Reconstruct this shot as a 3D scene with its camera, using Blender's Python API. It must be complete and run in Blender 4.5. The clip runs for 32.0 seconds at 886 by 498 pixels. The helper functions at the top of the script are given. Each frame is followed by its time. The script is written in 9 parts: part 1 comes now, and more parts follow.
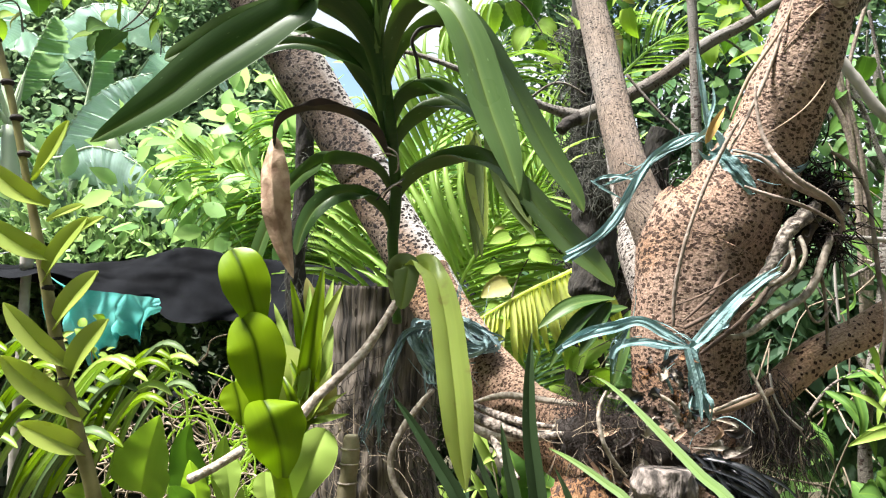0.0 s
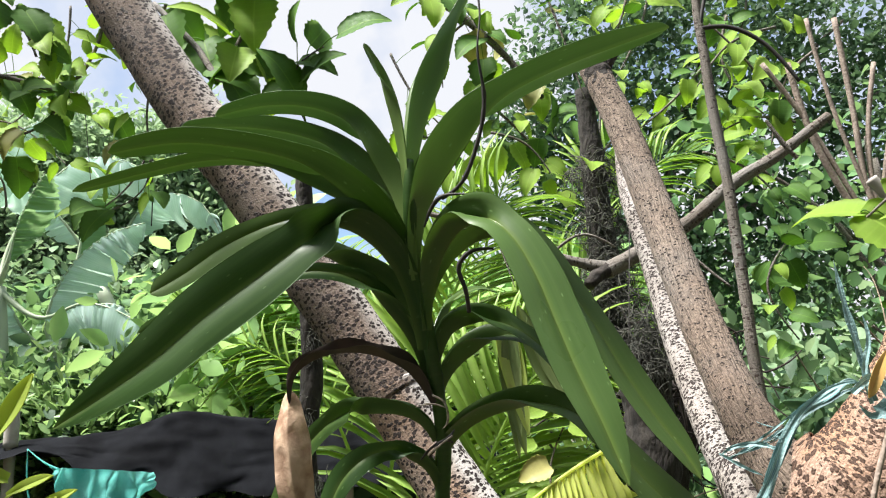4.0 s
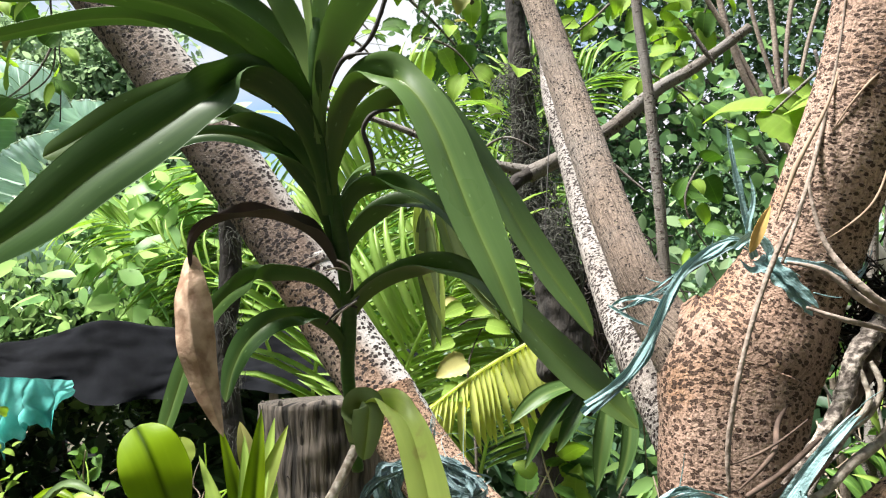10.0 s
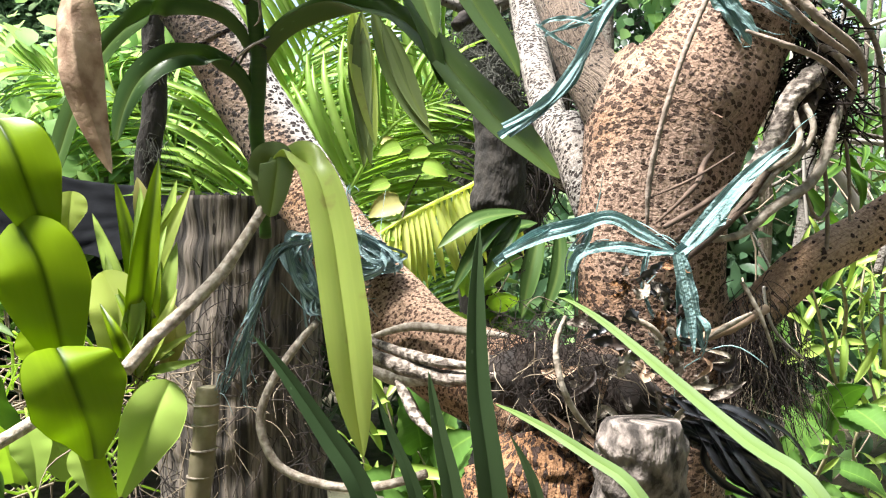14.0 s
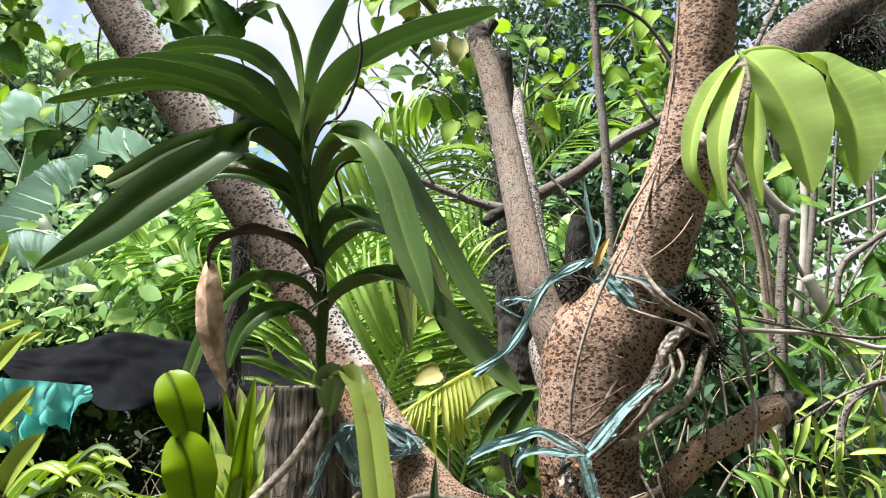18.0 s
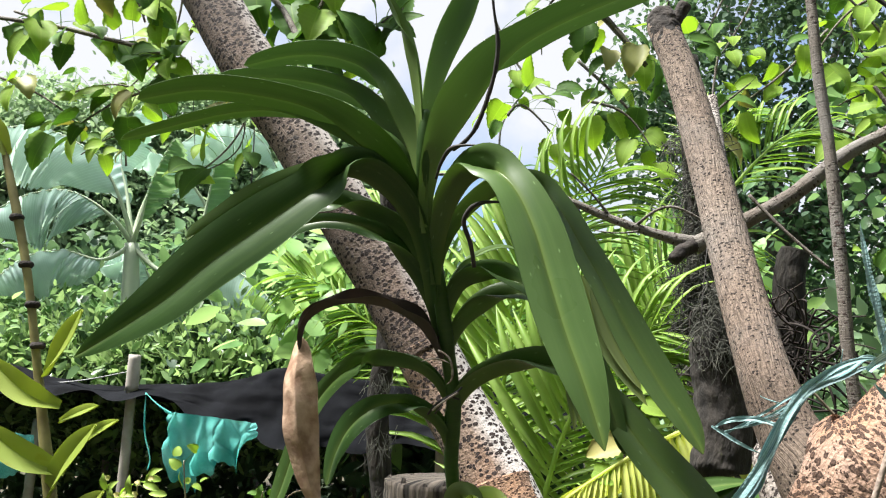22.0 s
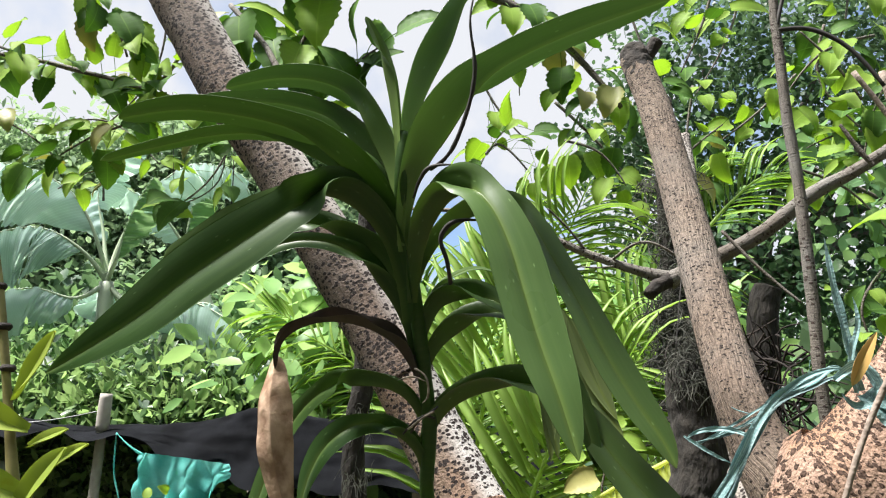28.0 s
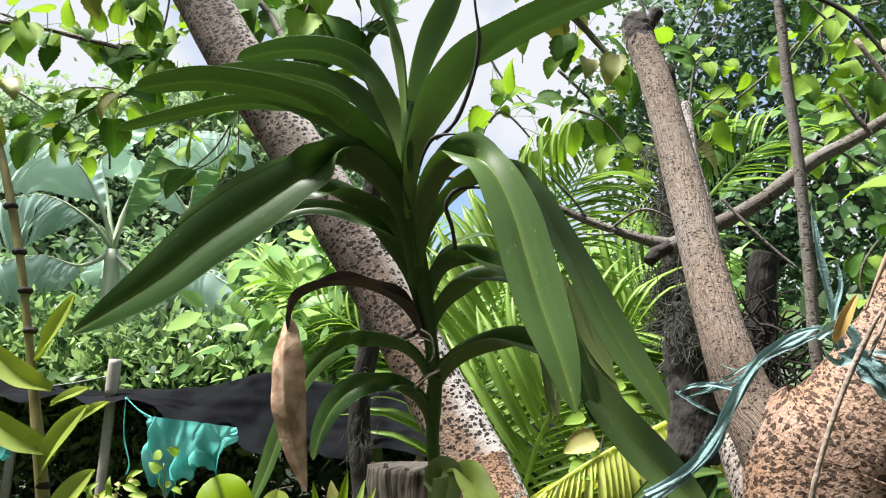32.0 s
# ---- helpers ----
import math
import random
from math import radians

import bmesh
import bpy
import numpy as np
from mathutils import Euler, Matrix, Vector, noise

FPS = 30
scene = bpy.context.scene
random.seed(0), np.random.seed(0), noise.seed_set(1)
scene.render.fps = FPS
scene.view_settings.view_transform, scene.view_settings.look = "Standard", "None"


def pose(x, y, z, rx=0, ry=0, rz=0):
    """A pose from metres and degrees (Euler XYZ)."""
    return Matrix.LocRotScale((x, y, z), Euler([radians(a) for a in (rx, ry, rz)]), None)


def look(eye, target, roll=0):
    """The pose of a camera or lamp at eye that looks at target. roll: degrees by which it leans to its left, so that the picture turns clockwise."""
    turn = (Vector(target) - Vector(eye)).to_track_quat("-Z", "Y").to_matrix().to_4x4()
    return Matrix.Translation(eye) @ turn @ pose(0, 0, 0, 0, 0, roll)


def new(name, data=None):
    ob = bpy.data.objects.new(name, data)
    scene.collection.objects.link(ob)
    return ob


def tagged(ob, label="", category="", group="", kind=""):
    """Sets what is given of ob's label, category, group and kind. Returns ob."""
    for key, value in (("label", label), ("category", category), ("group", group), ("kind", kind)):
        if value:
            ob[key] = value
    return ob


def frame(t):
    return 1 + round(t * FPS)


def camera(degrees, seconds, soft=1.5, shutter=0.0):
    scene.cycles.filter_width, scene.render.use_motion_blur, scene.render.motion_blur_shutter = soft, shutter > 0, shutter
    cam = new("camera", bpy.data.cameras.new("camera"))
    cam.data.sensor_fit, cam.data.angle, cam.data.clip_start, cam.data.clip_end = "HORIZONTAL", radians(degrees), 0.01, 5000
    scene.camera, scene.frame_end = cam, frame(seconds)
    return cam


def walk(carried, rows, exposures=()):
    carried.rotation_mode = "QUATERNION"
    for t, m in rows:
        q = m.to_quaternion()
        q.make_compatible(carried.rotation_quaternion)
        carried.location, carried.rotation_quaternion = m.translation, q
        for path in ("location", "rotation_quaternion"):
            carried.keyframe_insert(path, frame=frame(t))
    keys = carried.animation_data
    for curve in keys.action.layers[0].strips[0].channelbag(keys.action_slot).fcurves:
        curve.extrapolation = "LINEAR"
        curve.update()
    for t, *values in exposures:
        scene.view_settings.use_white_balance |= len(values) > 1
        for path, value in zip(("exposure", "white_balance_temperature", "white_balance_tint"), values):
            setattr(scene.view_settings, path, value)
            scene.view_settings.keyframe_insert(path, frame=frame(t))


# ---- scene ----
cam = camera(60.2, 32.0, 1.15)
METRES, EYE, TILT, LEAN, TURN = 1.7, 1.2, 4.0, 0.0, 0.0
ROWS = [
    (0.0, 0.0, 0.0, 0.0, 0.0, 0.0, -0.0),
    (0.5, -0.0197, 0.0463, 0.0229, -1.09, 1.58, 0.31),
    (1.0, -0.0305, 0.0901, 0.0473, -1.15, 3.47, 1.01),
    (1.5, -0.0305, 0.1059, 0.0799, -0.78, 5.58, 1.94),
    (2.0, -0.0283, 0.0985, 0.0927, -0.47, 7.46, 2.9),
    (2.5, -0.0268, 0.0972, 0.0927, -0.27, 8.84, 3.48),
    (4.5, -0.0334, 0.1029, 0.0816, -0.02, 7.95, 3.9),
    (5.0, -0.0352, 0.1012, 0.0759, -0.14, 7.21, 3.8),
    (5.5, -0.0372, 0.1001, 0.0752, -0.28, 6.51, 3.69),
    (6.0, -0.038, 0.099, 0.0726, -0.46, 5.9, 3.54),
    (6.5, -0.0411, 0.0961, 0.0721, -0.71, 5.41, 3.46),
    (7.0, -0.0357, 0.0967, 0.0712, -1.08, 5.0, 3.37),
    (7.5, -0.0333, 0.0952, 0.0687, -1.58, 4.55, 3.27),
    (8.0, -0.0326, 0.0921, 0.069, -2.25, 3.8, 3.05),
    (8.5, -0.0312, 0.0989, 0.0565, -3.06, 2.82, 2.77),
    (9.0, -0.0326, 0.1101, 0.0384, -3.97, 1.96, 2.71),
    (9.5, -0.0261, 0.1139, 0.0374, -4.72, 1.7, 2.92),
    (10.0, -0.0187, 0.1063, 0.0549, -5.14, 2.45, 3.32),
    (10.5, -0.0175, 0.0928, 0.0671, -5.0, 4.07, 3.67),
    (11.0, -0.0207, 0.0758, 0.0852, -4.59, 5.6, 3.85),
    (11.5, -0.0234, 0.0728, 0.0891, -4.38, 6.1, 3.69),
    (12.0, -0.0181, 0.0866, 0.0627, -4.84, 4.94, 3.15),
    (12.5, -0.0128, 0.0994, 0.0339, -6.18, 2.06, 2.33),
    (13.0, -0.0096, 0.1078, 0.0029, -7.77, -1.3, 1.26),
    (13.5, 0.0022, 0.1367, -0.0266, -8.79, -3.95, 0.44),
    (14.0, -0.002, 0.1324, -0.0242, -8.92, -5.14, 0.38),
    (14.5, -0.0003, 0.1223, -0.0191, -8.58, -4.51, 1.27),
    (15.0, 0.0028, 0.1183, -0.0111, -8.15, -2.34, 2.67),
    (15.5, 0.0029, 0.1042, 0.0178, -8.13, 0.54, 3.93),
    (17.5, 0.0186, -0.0273, 0.0, -7.23, 5.36, 1.86),
    (18.0, 0.014, -0.0517, 0.0317, -4.32, 5.03, 1.13),
    (18.5, 0.0083, 0.0126, 0.0464, -0.96, 5.22, 0.49),
    (19.0, 0.0064, 0.057, 0.0727, 2.24, 6.03, 0.21),
    (19.5, 0.0144, 0.0799, 0.0765, 4.49, 6.71, -0.02),
    (20.0, 0.0137, 0.0888, 0.0768, 6.08, 7.07, -0.13),
    (20.5, 0.0139, 0.0942, 0.0684, 7.16, 6.95, -0.32),
    (21.0, 0.0227, 0.0987, 0.0648, 7.94, 6.7, -0.3),
    (21.5, 0.0172, 0.1002, 0.0705, 8.48, 6.61, 0.09),
    (22.0, 0.0264, 0.1167, 0.0745, 8.63, 6.92, 0.46),
    (22.5, 0.0306, 0.115, 0.0691, 8.52, 7.47, 0.74),
    (23.0, 0.0282, 0.1091, 0.0722, 8.27, 8.06, 0.85),
    (23.5, 0.0299, 0.1118, 0.0718, 8.13, 8.54, 0.92),
    (24.0, 0.0302, 0.1159, 0.0705, 8.22, 8.87, 0.95),
    (24.5, 0.0288, 0.1139, 0.0721, 8.43, 9.07, 1.03),
    (25.0, 0.0267, 0.1113, 0.0705, 8.51, 9.23, 0.99),
    (25.5, 0.0276, 0.1154, 0.0675, 8.25, 9.45, 0.78),
    (26.0, 0.0304, 0.106, 0.0699, 7.63, 9.83, 0.51),
    (26.5, 0.0258, 0.1093, 0.0648, 6.89, 10.3, 0.24),
    (28.5, 0.028, 0.1143, 0.0604, 7.14, 10.02, 0.41),
    (29.0, 0.0247, 0.11, 0.0617, 7.61, 9.4, 0.5),
    (29.5, 0.0239, 0.1078, 0.0556, 7.92, 8.78, 0.43),
    (30.0, 0.0232, 0.1033, 0.0512, 8.02, 8.24, 0.34),
    (30.5, 0.0232, 0.0847, 0.0582, 7.94, 7.86, 0.35),
    (31.0, 0.0255, 0.0857, 0.0562, 7.74, 7.71, 0.35),
    (31.5, 0.022, 0.0897, 0.0563, 7.5, 7.69, 0.36),
    (32.0, 0.0284, 0.0969, 0.0566, 7.19, 7.78, 0.28),
]
EXPOSURES = [(0.0, 1.36), (1.0, 1.22), (2.0, 1.03), (5.0, 0.95), (8.0, 0.99), (9.5, 1.12), (11.5, 1.03), (13.0, 1.3), (14.0, 1.5), (15.5, 1.38), (18.0, 1.05), (20.0, 1.01), (22.0, 1.01), (24.0, 0.93), (26.5, 0.87), (30.0, 0.91), (32.0, 0.92)]
walk(cam, [(t, pose(0, 0, EYE, TILT, LEAN, TURN) @ pose(METRES * x, METRES * y, METRES * z, 90 + pitch, roll, yaw)) for t, x, y, z, yaw, pitch, roll in ROWS], EXPOSURES)

# ---- world and light ----
def link(nt, a, b):
    nt.links.new(a, b)


world = bpy.data.worlds.new("sky")
scene.world = world
world.use_nodes = True
wt = world.node_tree
wt.nodes.clear()
w_out = wt.nodes.new("ShaderNodeOutputWorld")
w_bg = wt.nodes.new("ShaderNodeBackground")
w_sky = wt.nodes.new("ShaderNodeTexSky")
w_sky.sky_type, w_sky.sun_disc = "NISHITA", False
SUN_UP, SUN_ROUND = 68.0, -105.0
w_sky.sun_elevation, w_sky.sun_rotation = radians(SUN_UP), radians(SUN_ROUND)
w_dim = wt.nodes.new("ShaderNodeVectorMath")
w_dim.operation = "SCALE"
w_dim.inputs["Scale"].default_value = 0.3
w_co = wt.nodes.new("ShaderNodeTexCoord")
w_noise = wt.nodes.new("ShaderNodeTexNoise")
w_noise.inputs["Scale"].default_value, w_noise.inputs["Detail"].default_value = 3.2, 6.0
w_ramp = wt.nodes.new("ShaderNodeValToRGB")
w_ramp.color_ramp.elements[0].position, w_ramp.color_ramp.elements[1].position = 0.36, 0.54
w_mix = wt.nodes.new("ShaderNodeMix")
w_mix.data_type = "RGBA"
w_mix.inputs[7].default_value = (1.27, 1.3, 1.38, 1)
link(wt, w_sky.outputs[0], w_dim.inputs[0])
link(wt, w_co.outputs["Generated"], w_noise.inputs["Vector"])
link(wt, w_noise.outputs[0], w_ramp.inputs[0])
link(wt, w_ramp.outputs[0], w_mix.inputs[0])
link(wt, w_dim.outputs[0], w_mix.inputs[6])
link(wt, w_mix.outputs[2], w_bg.inputs[0])
w_bg.inputs[1].default_value = 0.37
link(wt, w_bg.outputs[0], w_out.inputs[0])
sun = new("sun", bpy.data.lights.new("sun", "SUN"))
sun.data.energy, sun.data.angle, sun.data.color = 8.6, radians(14), (0.985, 0.96, 0.915)
a_up, a_round = radians(SUN_UP), radians(SUN_ROUND)
sun.matrix_world = look((20 * math.sin(a_round) * math.cos(a_up), 20 * math.cos(a_round) * math.cos(a_up), 20 * math.sin(a_up)), (0, 0, 0))


# ---- materials ----
def shader(name):
    m = bpy.data.materials.new(name)
    m.use_nodes = True
    nt = m.node_tree
    return m, nt, nt.nodes["Principled BSDF"], nt.nodes["Material Output"]


def node(nt, kind, **settings):
    n = nt.nodes.new(kind)
    for k, v in settings.items():
        n.inputs[k.replace("_", " ")].default_value = v
    return n


def ramp(nt, fac, stops):
    r = nt.nodes.new("ShaderNodeValToRGB")
    e = r.color_ramp.elements
    while len(e) < len(stops):
        e.new(0.5)
    for el, (pos, col) in zip(e, stops):
        el.position = pos
        el.color = (*col, 1) if len(col) == 3 else col
    link(nt, fac, r.inputs[0])
    return r.outputs[0]


def mix(nt, fac, a, b, mode="MIX"):
    n = nt.nodes.new("ShaderNodeMix")
    n.data_type, n.blend_type = "RGBA", mode
    for slot, v in ((0, fac), (6, a), (7, b)):
        if isinstance(v, (int, float)):
            n.inputs[slot].default_value = v
        elif isinstance(v, tuple):
            n.inputs[slot].default_value = (*v, 1)
        else:
            link(nt, v, n.inputs[slot])
    return n.outputs[2]


def bump(nt, height, strength, distance):
    b = node(nt, "ShaderNodeBump", Strength=strength, Distance=distance)
    link(nt, height, b.inputs["Height"])
    return b.outputs[0]


def coords(nt, uv, scale=(1, 1, 1)):
    c = nt.nodes.new("ShaderNodeTexCoord")
    m = nt.nodes.new("ShaderNodeMapping")
    m.inputs["Scale"].default_value = scale
    link(nt, c.outputs["UV" if uv else "Object"], m.inputs[0])
    return m.outputs[0]


def leaf_mat(name, dark, light, glow, clear=0.3, rough=0.42, island=False, vein=0.0, blotch=None, rib=None, rib_w=0.0009, vein_scale=26.0, young=None, gloss=0.35, flecks=0.0):
    """Leaf: waxy surface, light that shines through, varied from leaf to leaf."""
    dark, light, glow = ((a + 0.02 * b, b, c + 0.26 * b) for a, b, c in (dark, light, glow))
    m, nt, p, out = shader(name)
    if island:
        rnd = nt.nodes.new("ShaderNodeNewGeometry").outputs["Random Per Island"]
    else:
        rnd = nt.nodes.new("ShaderNodeObjectInfo").outputs["Random"]
    co = coords(nt, False)
    n1 = node(nt, "ShaderNodeTexNoise", Scale=14.0, Detail=4.0)
    link(nt, co, n1.inputs["Vector"])
    f = mix(nt, 0.45, rnd, n1.outputs[0])
    col = mix(nt, f, dark, light)
    uvc = coords(nt, True)
    if rib:
        sep = nt.nodes.new("ShaderNodeSeparateXYZ")
        link(nt, uvc, sep.inputs[0])
        ab = nt.nodes.new("ShaderNodeMath")
        ab.operation = "ABSOLUTE"
        link(nt, sep.outputs[1], ab.inputs[0])
        col = mix(nt, ramp(nt, ab.outputs[0], [(rib_w * 0.5, (1, 1, 1)), (rib_w * 1.5, (0, 0, 0))]), col, rib)
        str_ = node(nt, "ShaderNodeTexNoise", Scale=1.0, Detail=3.0)
        link(nt, coords(nt, True, (5, 260, 1)), str_.inputs["Vector"])
        col = mix(nt, ramp(nt, str_.outputs[0], [(0.45, (0, 0, 0)), (0.75, (0.45, 0.45, 0.45))]), col, light)
    if young:
        run = nt.nodes.new("ShaderNodeSeparateXYZ")
        link(nt, uvc, run.inputs[0])
        col = mix(nt, ramp(nt, run.outputs[0], [(0.05, (0.8, 0.8, 0.8)), (0.17, (0, 0, 0))]), col, young)
    if flecks:
        fl = nt.nodes.new("ShaderNodeTexVoronoi")
        fl.inputs["Scale"].default_value = 1.0
        link(nt, coords(nt, True, (45, 130, 1)), fl.inputs["Vector"])
        col = mix(nt, ramp(nt, fl.outputs["Distance"], [(0.05, (flecks,) * 3), (0.11, (0, 0, 0))]), col, tuple(min(1, c * 2.2 + 0.06) for c in light))
    if vein:
        wv = nt.nodes.new("ShaderNodeTexWave")
        wv.bands_direction = "X"
        wv.inputs["Scale"].default_value, wv.inputs["Distortion"].default_value = vein_scale, 0.6
        link(nt, uvc, wv.inputs["Vector"])
        col = mix(nt, ramp(nt, wv.outputs[0], [(0.75, (0, 0, 0)), (1.0, (vein, vein, vein))]), col, light)
    fine = node(nt, "ShaderNodeTexNoise", Scale=160.0, Detail=2.0)
    link(nt, co, fine.inputs["Vector"])
    if blotch:
        sp = node(nt, "ShaderNodeTexNoise", Scale=36.0, Detail=5.0)
        link(nt, co, sp.inputs["Vector"])
        col = mix(nt, ramp(nt, sp.outputs[0], [(0.63, (0, 0, 0)), (0.72, (0.8, 0.8, 0.8))]), col, blotch)
    link(nt, col, p.inputs["Base Color"])
    p.inputs["Specular IOR Level"].default_value = gloss
    link(nt, ramp(nt, n1.outputs[0], [(0.3, (rough - 0.08,) * 3), (0.7, (rough + 0.12,) * 3)]), p.inputs["Roughness"])
    link(nt, bump(nt, fine.outputs[0], 0.05, 0.001), p.inputs["Normal"])
    t = nt.nodes.new("ShaderNodeBsdfTranslucent")
    link(nt, mix(nt, 0.55, col, glow), t.inputs[0])
    ms = nt.nodes.new("ShaderNodeMixShader")
    ms.inputs[0].default_value = clear
    link(nt, p.outputs[0], ms.inputs[1])
    link(nt, t.outputs[0], ms.inputs[2])
    link(nt, ms.outputs[0], out.inputs[0])
    return m


def bark_mat(name, pale, tan, spot, size=0.011, stretch=0.5, amount=0.3, grey=0.0, rust=None, ribs=0.4, lit_flank=None):
    """Bark with raised dark corky lenticels lying across the stem, fine cracks along it, and patches of tone."""
    m, nt, p, out = shader(name)
    co = coords(nt, True, (stretch / size, 1 / size, 1))
    wob = node(nt, "ShaderNodeTexNoise", Scale=1.3, Detail=3.0)
    link(nt, co, wob.inputs["Vector"])
    va = nt.nodes.new("ShaderNodeVectorMath")
    va.operation = "MULTIPLY_ADD"
    va.inputs[1].default_value = (0.9, 0.75, 0)
    link(nt, wob.outputs["Color"], va.inputs[0])
    link(nt, co, va.inputs[2])
    vo = nt.nodes.new("ShaderNodeTexVoronoi")
    vo.inputs["Scale"].default_value = 1.0
    vo.inputs["Randomness"].default_value = 1.0
    link(nt, va.outputs[0], vo.inputs["Vector"])
    big = node(nt, "ShaderNodeTexNoise", Scale=13.0, Detail=4.0)
    link(nt, coords(nt, False), big.inputs["Vector"])
    th = nt.nodes.new("ShaderNodeMath")
    th.operation = "MULTIPLY_ADD"
    th.inputs[1].default_value, th.inputs[2].default_value = -0.36, 0.18
    link(nt, big.outputs[0], th.inputs[0])
    per = nt.nodes.new("ShaderNodeSeparateColor")
    link(nt, vo.outputs["Color"], per.inputs[0])
    th2 = nt.nodes.new("ShaderNodeMath")
    th2.operation = "MULTIPLY_ADD"
    th2.inputs[1].default_value = 0.15
    link(nt, per.outputs[0], th2.inputs[0])
    link(nt, th.outputs[0], th2.inputs[2])
    d = nt.nodes.new("ShaderNodeMath")
    link(nt, vo.outputs["Distance"], d.inputs[0])
    link(nt, th2.outputs[0], d.inputs[1])
    spots = ramp(nt, d.outputs[0], [(amount + 0.03, (1, 1, 1)), (amount + 0.09, (0, 0, 0))])
    rim = ramp(nt, d.outputs[0], [(amount - 0.2, (0, 0, 0)), (amount + 0.04, (1, 1, 1))])
    vs = nt.nodes.new("ShaderNodeTexVoronoi")
    vs.inputs["Scale"].default_value = 2.1
    link(nt, va.outputs[0], vs.inputs["Vector"])
    ds = nt.nodes.new("ShaderNodeMath")
    link(nt, vs.outputs["Distance"], ds.inputs[0])
    link(nt, th2.outputs[0], ds.inputs[1])
    small = ramp(nt, ds.outputs[0], [(amount - 0.17, (1, 1, 1)), (amount - 0.1, (0, 0, 0))])
    spots = mix(nt, 1.0, spots, small, "LIGHTEN")
    cn = node(nt, "ShaderNodeTexNoise", Scale=1.0, Detail=5.0)
    link(nt, coords(nt, True, (190, 16, 1)), cn.inputs["Vector"])
    wr = node(nt, "ShaderNodeTexNoise", Scale=1.0, Detail=5.0)
    link(nt, coords(nt, True, (600, 70, 1) if ribs > 0.5 else (30, 330, 1)), wr.inputs["Vector"])
    fine = node(nt, "ShaderNodeTexNoise", Scale=420.0, Detail=5.0)
    link(nt, coords(nt, False), fine.inputs["Vector"])
    patch = node(nt, "ShaderNodeTexNoise", Scale=6.0, Detail=5.0)
    link(nt, coords(nt, False), patch.inputs["Vector"])
    col = mix(nt, ramp(nt, patch.outputs[0], [(0.35, (0, 0, 0)), (0.65, (1, 1, 1))]), tan, pale)
    if rust:
        col = mix(nt, ramp(nt, big.outputs[0], [(0.5, (0, 0, 0)), (0.7, (0.7, 0.7, 0.7))]), col, rust)
    col = mix(nt, ramp(nt, cn.outputs[0], [(0.48, (0, 0, 0)), (0.5, (0.7, 0.7, 0.7)), (0.52, (0, 0, 0))]), col, tuple(c * 0.35 for c in tan))
    col = mix(nt, ramp(nt, wr.outputs[0], [(0.54 - 0.1 * (ribs - 0.4), (0, 0, 0)), (0.7 - 0.1 * (ribs - 0.4), (ribs, ribs, ribs))]), col, tuple(c * 0.42 for c in tan))
    col = mix(nt, ramp(nt, fine.outputs[0], [(0.36, (0.6, 0.6, 0.6)), (0.58, (0, 0, 0))]), col, tuple(c * 0.45 for c in tan))
    if grey:
        gn = node(nt, "ShaderNodeTexNoise", Scale=9.0, Detail=6.0)
        link(nt, coords(nt, False), gn.inputs["Vector"])
        col = mix(nt, ramp(nt, gn.outputs[0], [(0.44, (0, 0, 0)), (0.64, (grey,) * 3)]), col, tuple(0.3 * sum(pale) * k for k in (1.04, 1.0, 0.95)))
    if lit_flank:
        # upper side of a leaning limb, paled to paint the light it catches
        at_u, white, much = lit_flank
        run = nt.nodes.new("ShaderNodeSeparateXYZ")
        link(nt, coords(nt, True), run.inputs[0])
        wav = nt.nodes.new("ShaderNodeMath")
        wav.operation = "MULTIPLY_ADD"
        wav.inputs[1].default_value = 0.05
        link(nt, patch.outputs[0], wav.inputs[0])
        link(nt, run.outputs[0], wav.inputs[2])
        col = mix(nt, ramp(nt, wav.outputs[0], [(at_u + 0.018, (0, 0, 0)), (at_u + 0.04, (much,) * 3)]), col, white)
    sc = mix(nt, rim, tuple(c * 3.2 for c in spot), spot)
    sc = mix(nt, fine.outputs[0], sc, tuple(c * 1.6 for c in spot))
    link(nt, mix(nt, spots, col, sc), p.inputs["Base Color"])
    p.inputs["Roughness"].default_value, p.inputs["Specular IOR Level"].default_value = 0.8, 0.3
    h = mix(nt, 0.3, spots, fine.outputs[0], "ADD")
    h = mix(nt, 0.35, h, cn.outputs[0], "ADD")
    h = mix(nt, ribs * 0.75, h, wr.outputs[0], "ADD")
    link(nt, bump(nt, h, 1.0, 0.0075), p.inputs["Normal"])
    return m


